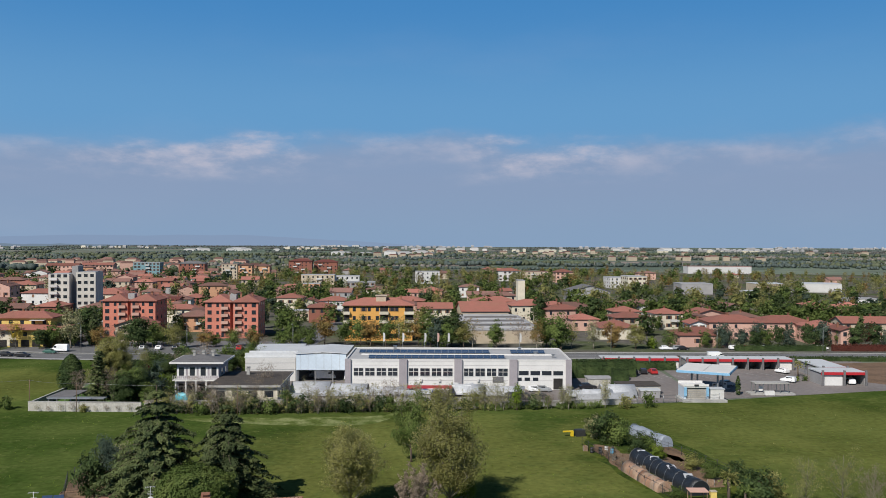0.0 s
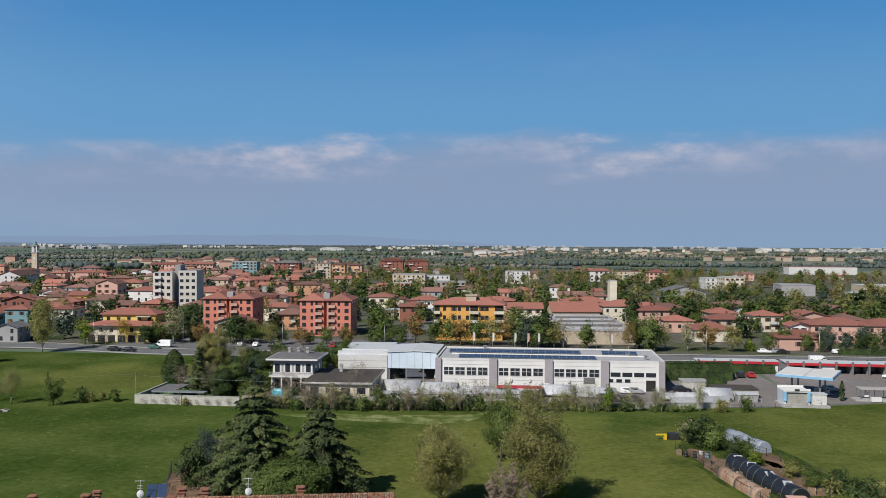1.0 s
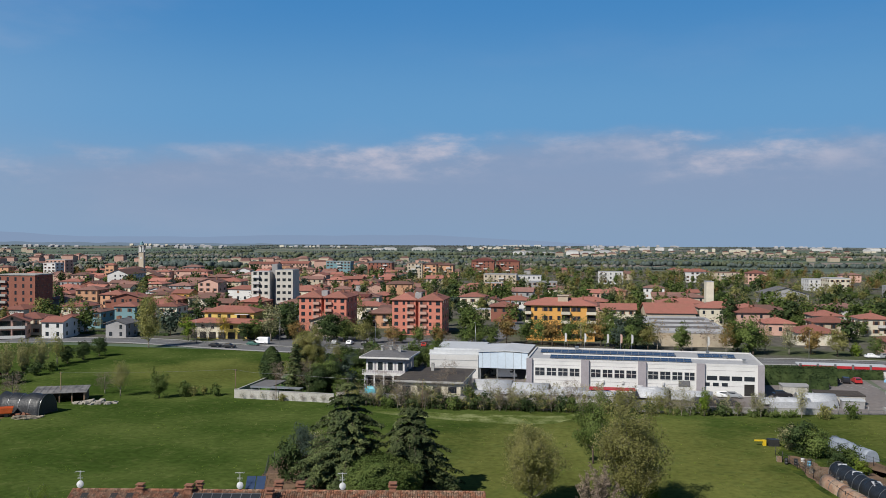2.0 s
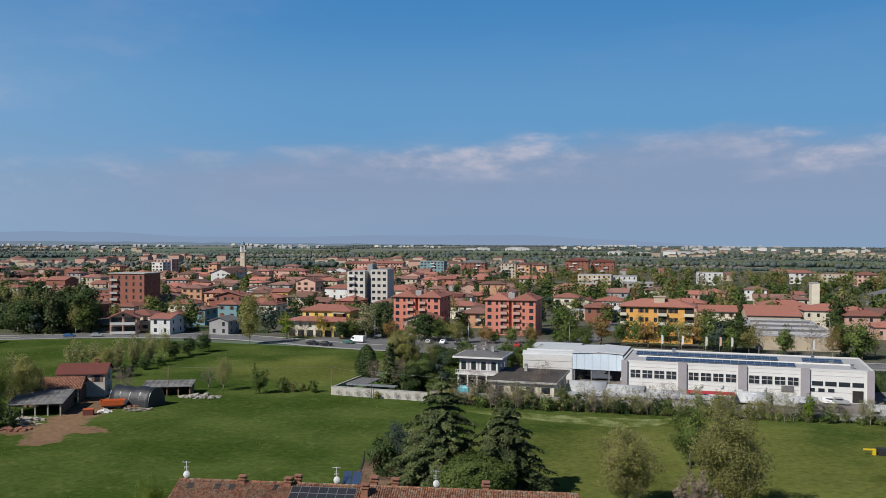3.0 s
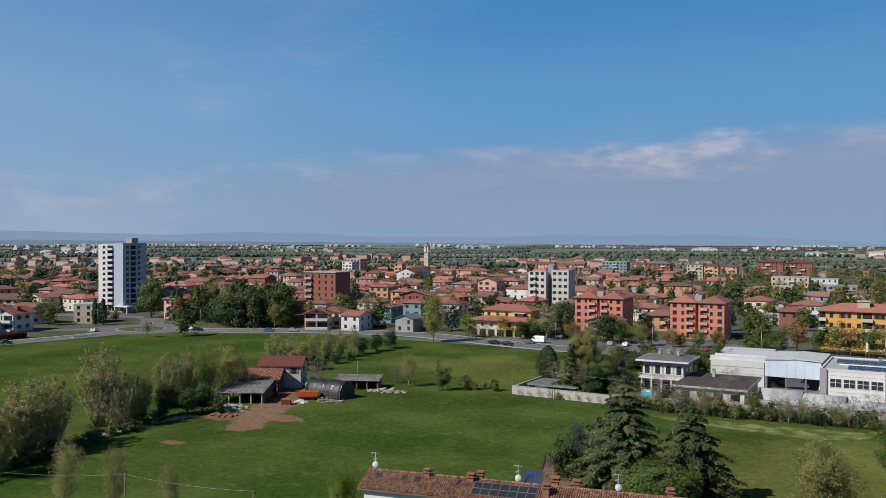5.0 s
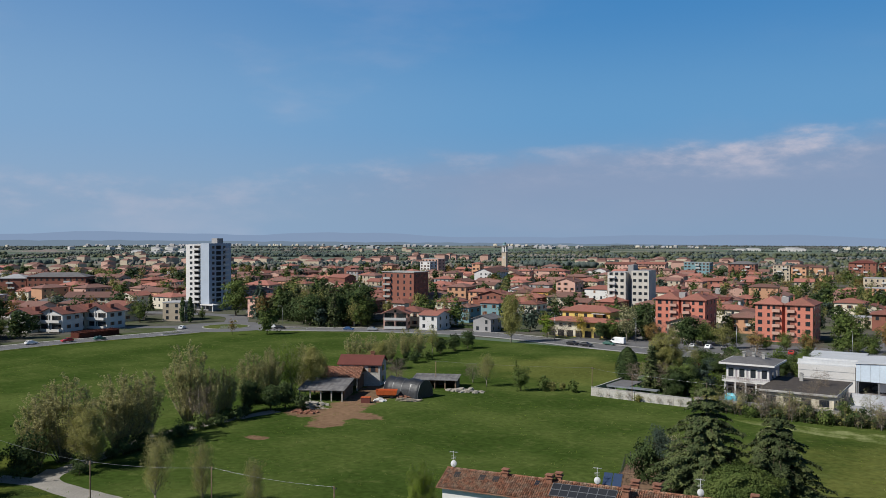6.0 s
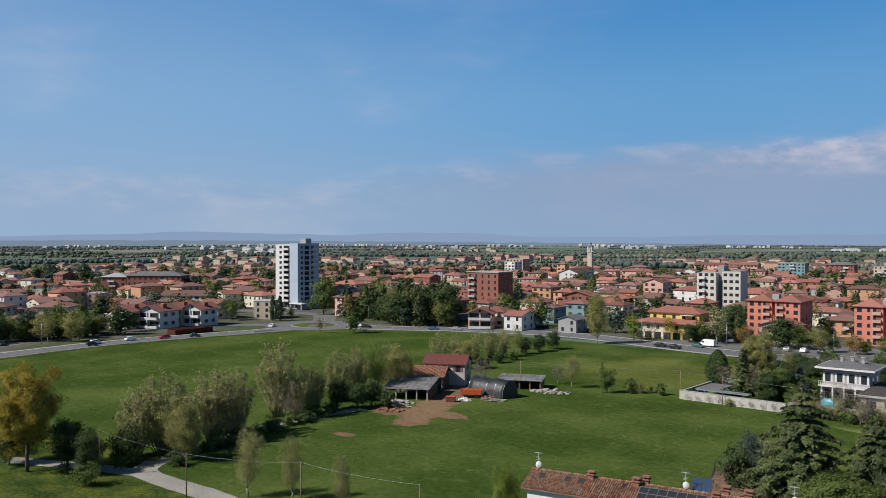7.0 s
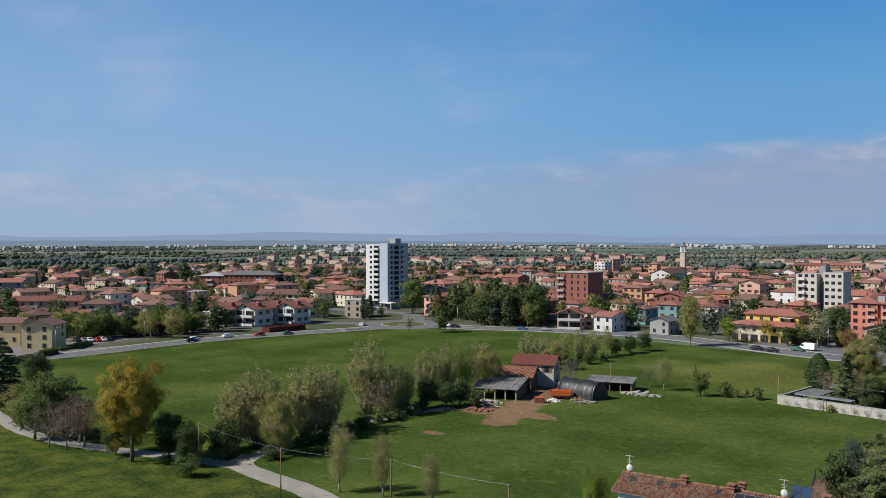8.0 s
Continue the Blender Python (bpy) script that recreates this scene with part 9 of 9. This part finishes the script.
def far_roofs(name, groups, d0, d1, wall, roof, label, phi0=-38, phi1=90, big=1.0):
    rr = random.Random(len(name) + groups + int(d0))
    V, Fc, mi = [], [], []
    for _ in range(groups):
        phi, dist = rr.uniform(phi0, phi1), d0 + (d1 - d0) * rr.random()
        cx, cy = polar(phi, dist)
        for _k in range(rr.randint(3, 14)):
            x, y = cx + rr.gauss(0, 70), cy + rr.gauss(0, 40)
            w, d, h = rr.uniform(9, 22) * big, rr.uniform(9, 13) * big, rr.choice([5, 6.5, 7, 9])
            a = rr.uniform(-0.2, 0.3)
            c, s = math.cos(a), math.sin(a)
            b = len(V)
            for zz in (0, h):
                for ux, uy in ((-1, -1), (1, -1), (1, 1), (-1, 1)):
                    V.append((x + c * ux * w / 2 - s * uy * d / 2, y + s * ux * w / 2 + c * uy * d / 2, zz))
            for ux in (-1, 1):
                V.append((x + c * ux * w / 2 * 0.6, y + s * ux * w / 2 * 0.6, h + 2.4 * big ** 0.3))
            Fc += [(b, b + 1, b + 5, b + 4), (b + 1, b + 2, b + 6, b + 5), (b + 2, b + 3, b + 7, b + 6), (b + 3, b, b + 4, b + 7)]
            mi += [0] * 4
            Fc += [(b + 4, b + 5, b + 9, b + 8), (b + 6, b + 7, b + 8, b + 9), (b + 5, b + 6, b + 9), (b + 7, b + 4, b + 8)]
            mi += [1] * 4
    me = bpy.data.meshes.new(name)
    me.from_pydata(V, [], Fc)
    me.materials.append(M[wall]), me.materials.append(M[roof])
    me.polygons.foreach_set("material_index", mi)
    tagged(new(name, me), label, "far houses", kind="stuff")


far_roofs("far_houses", 7, 900, 1500, "beige", "tile_brown", "beige far houses with brown roofs", phi0=16)
far_roofs("far_houses", 8, 900, 1700, "pink", "tile_brown", "pinkish far houses with brown roofs", phi0=14)
far_roofs("far_houses", 12, 1500, 3000, "beige", "tile_brown", "pale far villages with brown roofs", big=0.9)
far_roofs("far_factories", 11, 1500, 4400, "white", "flat_roof", "pale far factory halls", big=1.7)
far_roofs("far_houses", 14, 2200, 4400, "cream", "flat_roof", "white villages on the far plain", big=0.8)
far_roofs("far_houses", 38, 3000, 4450, "grey", "flat_roof", "pale villages near the horizon", big=0.9)
# faint mountains behind everything: a plain backdrop, glowing in a painted haze colour
hill = bpy.data.materials.new("hill_haze_glow")
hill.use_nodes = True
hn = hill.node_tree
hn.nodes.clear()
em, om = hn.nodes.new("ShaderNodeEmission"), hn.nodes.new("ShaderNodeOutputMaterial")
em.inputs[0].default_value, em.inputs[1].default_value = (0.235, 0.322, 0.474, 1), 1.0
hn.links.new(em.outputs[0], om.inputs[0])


def horizon_band(name, radius, low, profile, material, label):
    bm = bmesh.new()
    prev = None
    for i in range(331):
        phi = -50 + i * 0.5
        x, y = polar(phi, radius)
        cur = (bm.verts.new((x, y, low)), bm.verts.new((x, y, profile(phi))))
        if prev:
            bm.faces.new((prev[0], cur[0], cur[1], prev[1]))
        prev = cur
    tagged(new(name, mesh_of(name, bm, material)), label, "horizon", kind="structure")


def ridge(phi):
    f = noise.fractal(Vector((phi * 0.055, 3.7, 0)), 1.0, 2.0, 5)
    return -8 + 44 * max(0.0, min(1.0, (phi + 4) / 30)) + 52 * max(0.0, min(1.0, (phi + 6) / 22)) * max(0.0, 0.45 + 0.75 * f)


horizon_band("backdrop_hills", 4560, -20, ridge, hill, "faint mountain backdrop glowing in a painted haze blue")
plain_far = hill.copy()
plain_far.name = "plain_haze_glow"
# the far plain glows too, haze mixed into its colour
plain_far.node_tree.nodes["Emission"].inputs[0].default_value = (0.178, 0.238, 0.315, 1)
horizon_band("backdrop_plain", 4500, -5, lambda phi: -2 + 30 * max(0.0, min(1.0, (phi - 2) / 55)) + 5 * noise.noise(Vector((phi * 0.9, 0, 0))), plain_far, "plain backdrop glowing in a painted haze grey-blue")
# weeds and tussocks on the meadow
rng = np.random.default_rng(31)


def weeds(name, n, thick, size, leaf, label, seed):
    xs, ys = rng.uniform(-250, 210, size=n), rng.uniform(60, 250, size=n)
    cl = np.array([noise.noise(Vector((a * 0.05, b * 0.05, seed))) + 0.6 * noise.noise(Vector((a * 0.3, b * 0.3, seed))) for a, b in zip(xs, ys)])
    inside = (ys < 176 + np.maximum(0, xs) * 0.12) & (xs > -92) | (xs < -92) & (ys < 252) & (xs > -258)
    keep = (cl > 0.0) & inside
    c = np.stack([xs[keep], ys[keep], np.full(keep.sum(), 0.08)], 1)
    c = np.repeat(c, thick, 0) + rng.normal(size=(len(c) * thick, 3)) * [0.3, 0.3, 0.025]
    tagged(new(name, quads_mesh(name, c, size, rng, leaf, 0.0, 0.5)), label, "weeds", kind="stuff")


weeds("meadow_weeds", 15000, 4, 0.1, "leaf_fresh", "light green weed tussocks in the meadow", 1)
weeds("meadow_weeds", 5000, 3, 0.12, "leaf_mid", "dark green tufts in the meadow", 5)
weeds("meadow_weeds", 6000, 3, 0.08, "leaf_olive", "pale dry tufts in the meadow", 2)
for kind, pos, hh, ww in (("bare:twig", (-53.04, 182.24), 7.5, 0.9), ("bare:twig", (-49.56, 183.55), 6.0, 1.0), ("bare:leaf_pale", (-45, 183.64), 5.0, 1.0), ("bare:twig", (-39.32, 182.53), 7.5, 0.9), ("bare:twig", (-40.81, 198.46), 8.0, 0.8), ("bare:leaf_pale", (-28.76, 183.98), 6.5, 0.9), ("round:leaf_mid", (-41.75, 180.06), 4.6, 1.0), ("round:leaf_mid", (-32.32, 180.25), 4.8, 1.0), ("bush:leaf_dark", (-51.34, 184.76), 4.0, 1.0), ("bush:leaf_dark", (-29.76, 179.12), 3.6, 1.2), ("bush:leaf_dark", (-38.3, 177.78), 3.4, 1.2), ("bare:leaf_pale", (11.79, 184.81), 6.5, 1.0), ("bare:twig", (-11.25, 184.34), 6.5, 1.0), ("bare:leaf_pale", (-14.88, 184.26), 6.0, 1.0), ("round:leaf_fresh", (15.79, 181.83), 5.5, 0.7), ("bare:leaf_pale", (-18.38, 182.96), 5.5, 1.0)):
    tree(kind, *pos, hh, ww, 0, "in front of the yard wall", group="yard edge scrub")
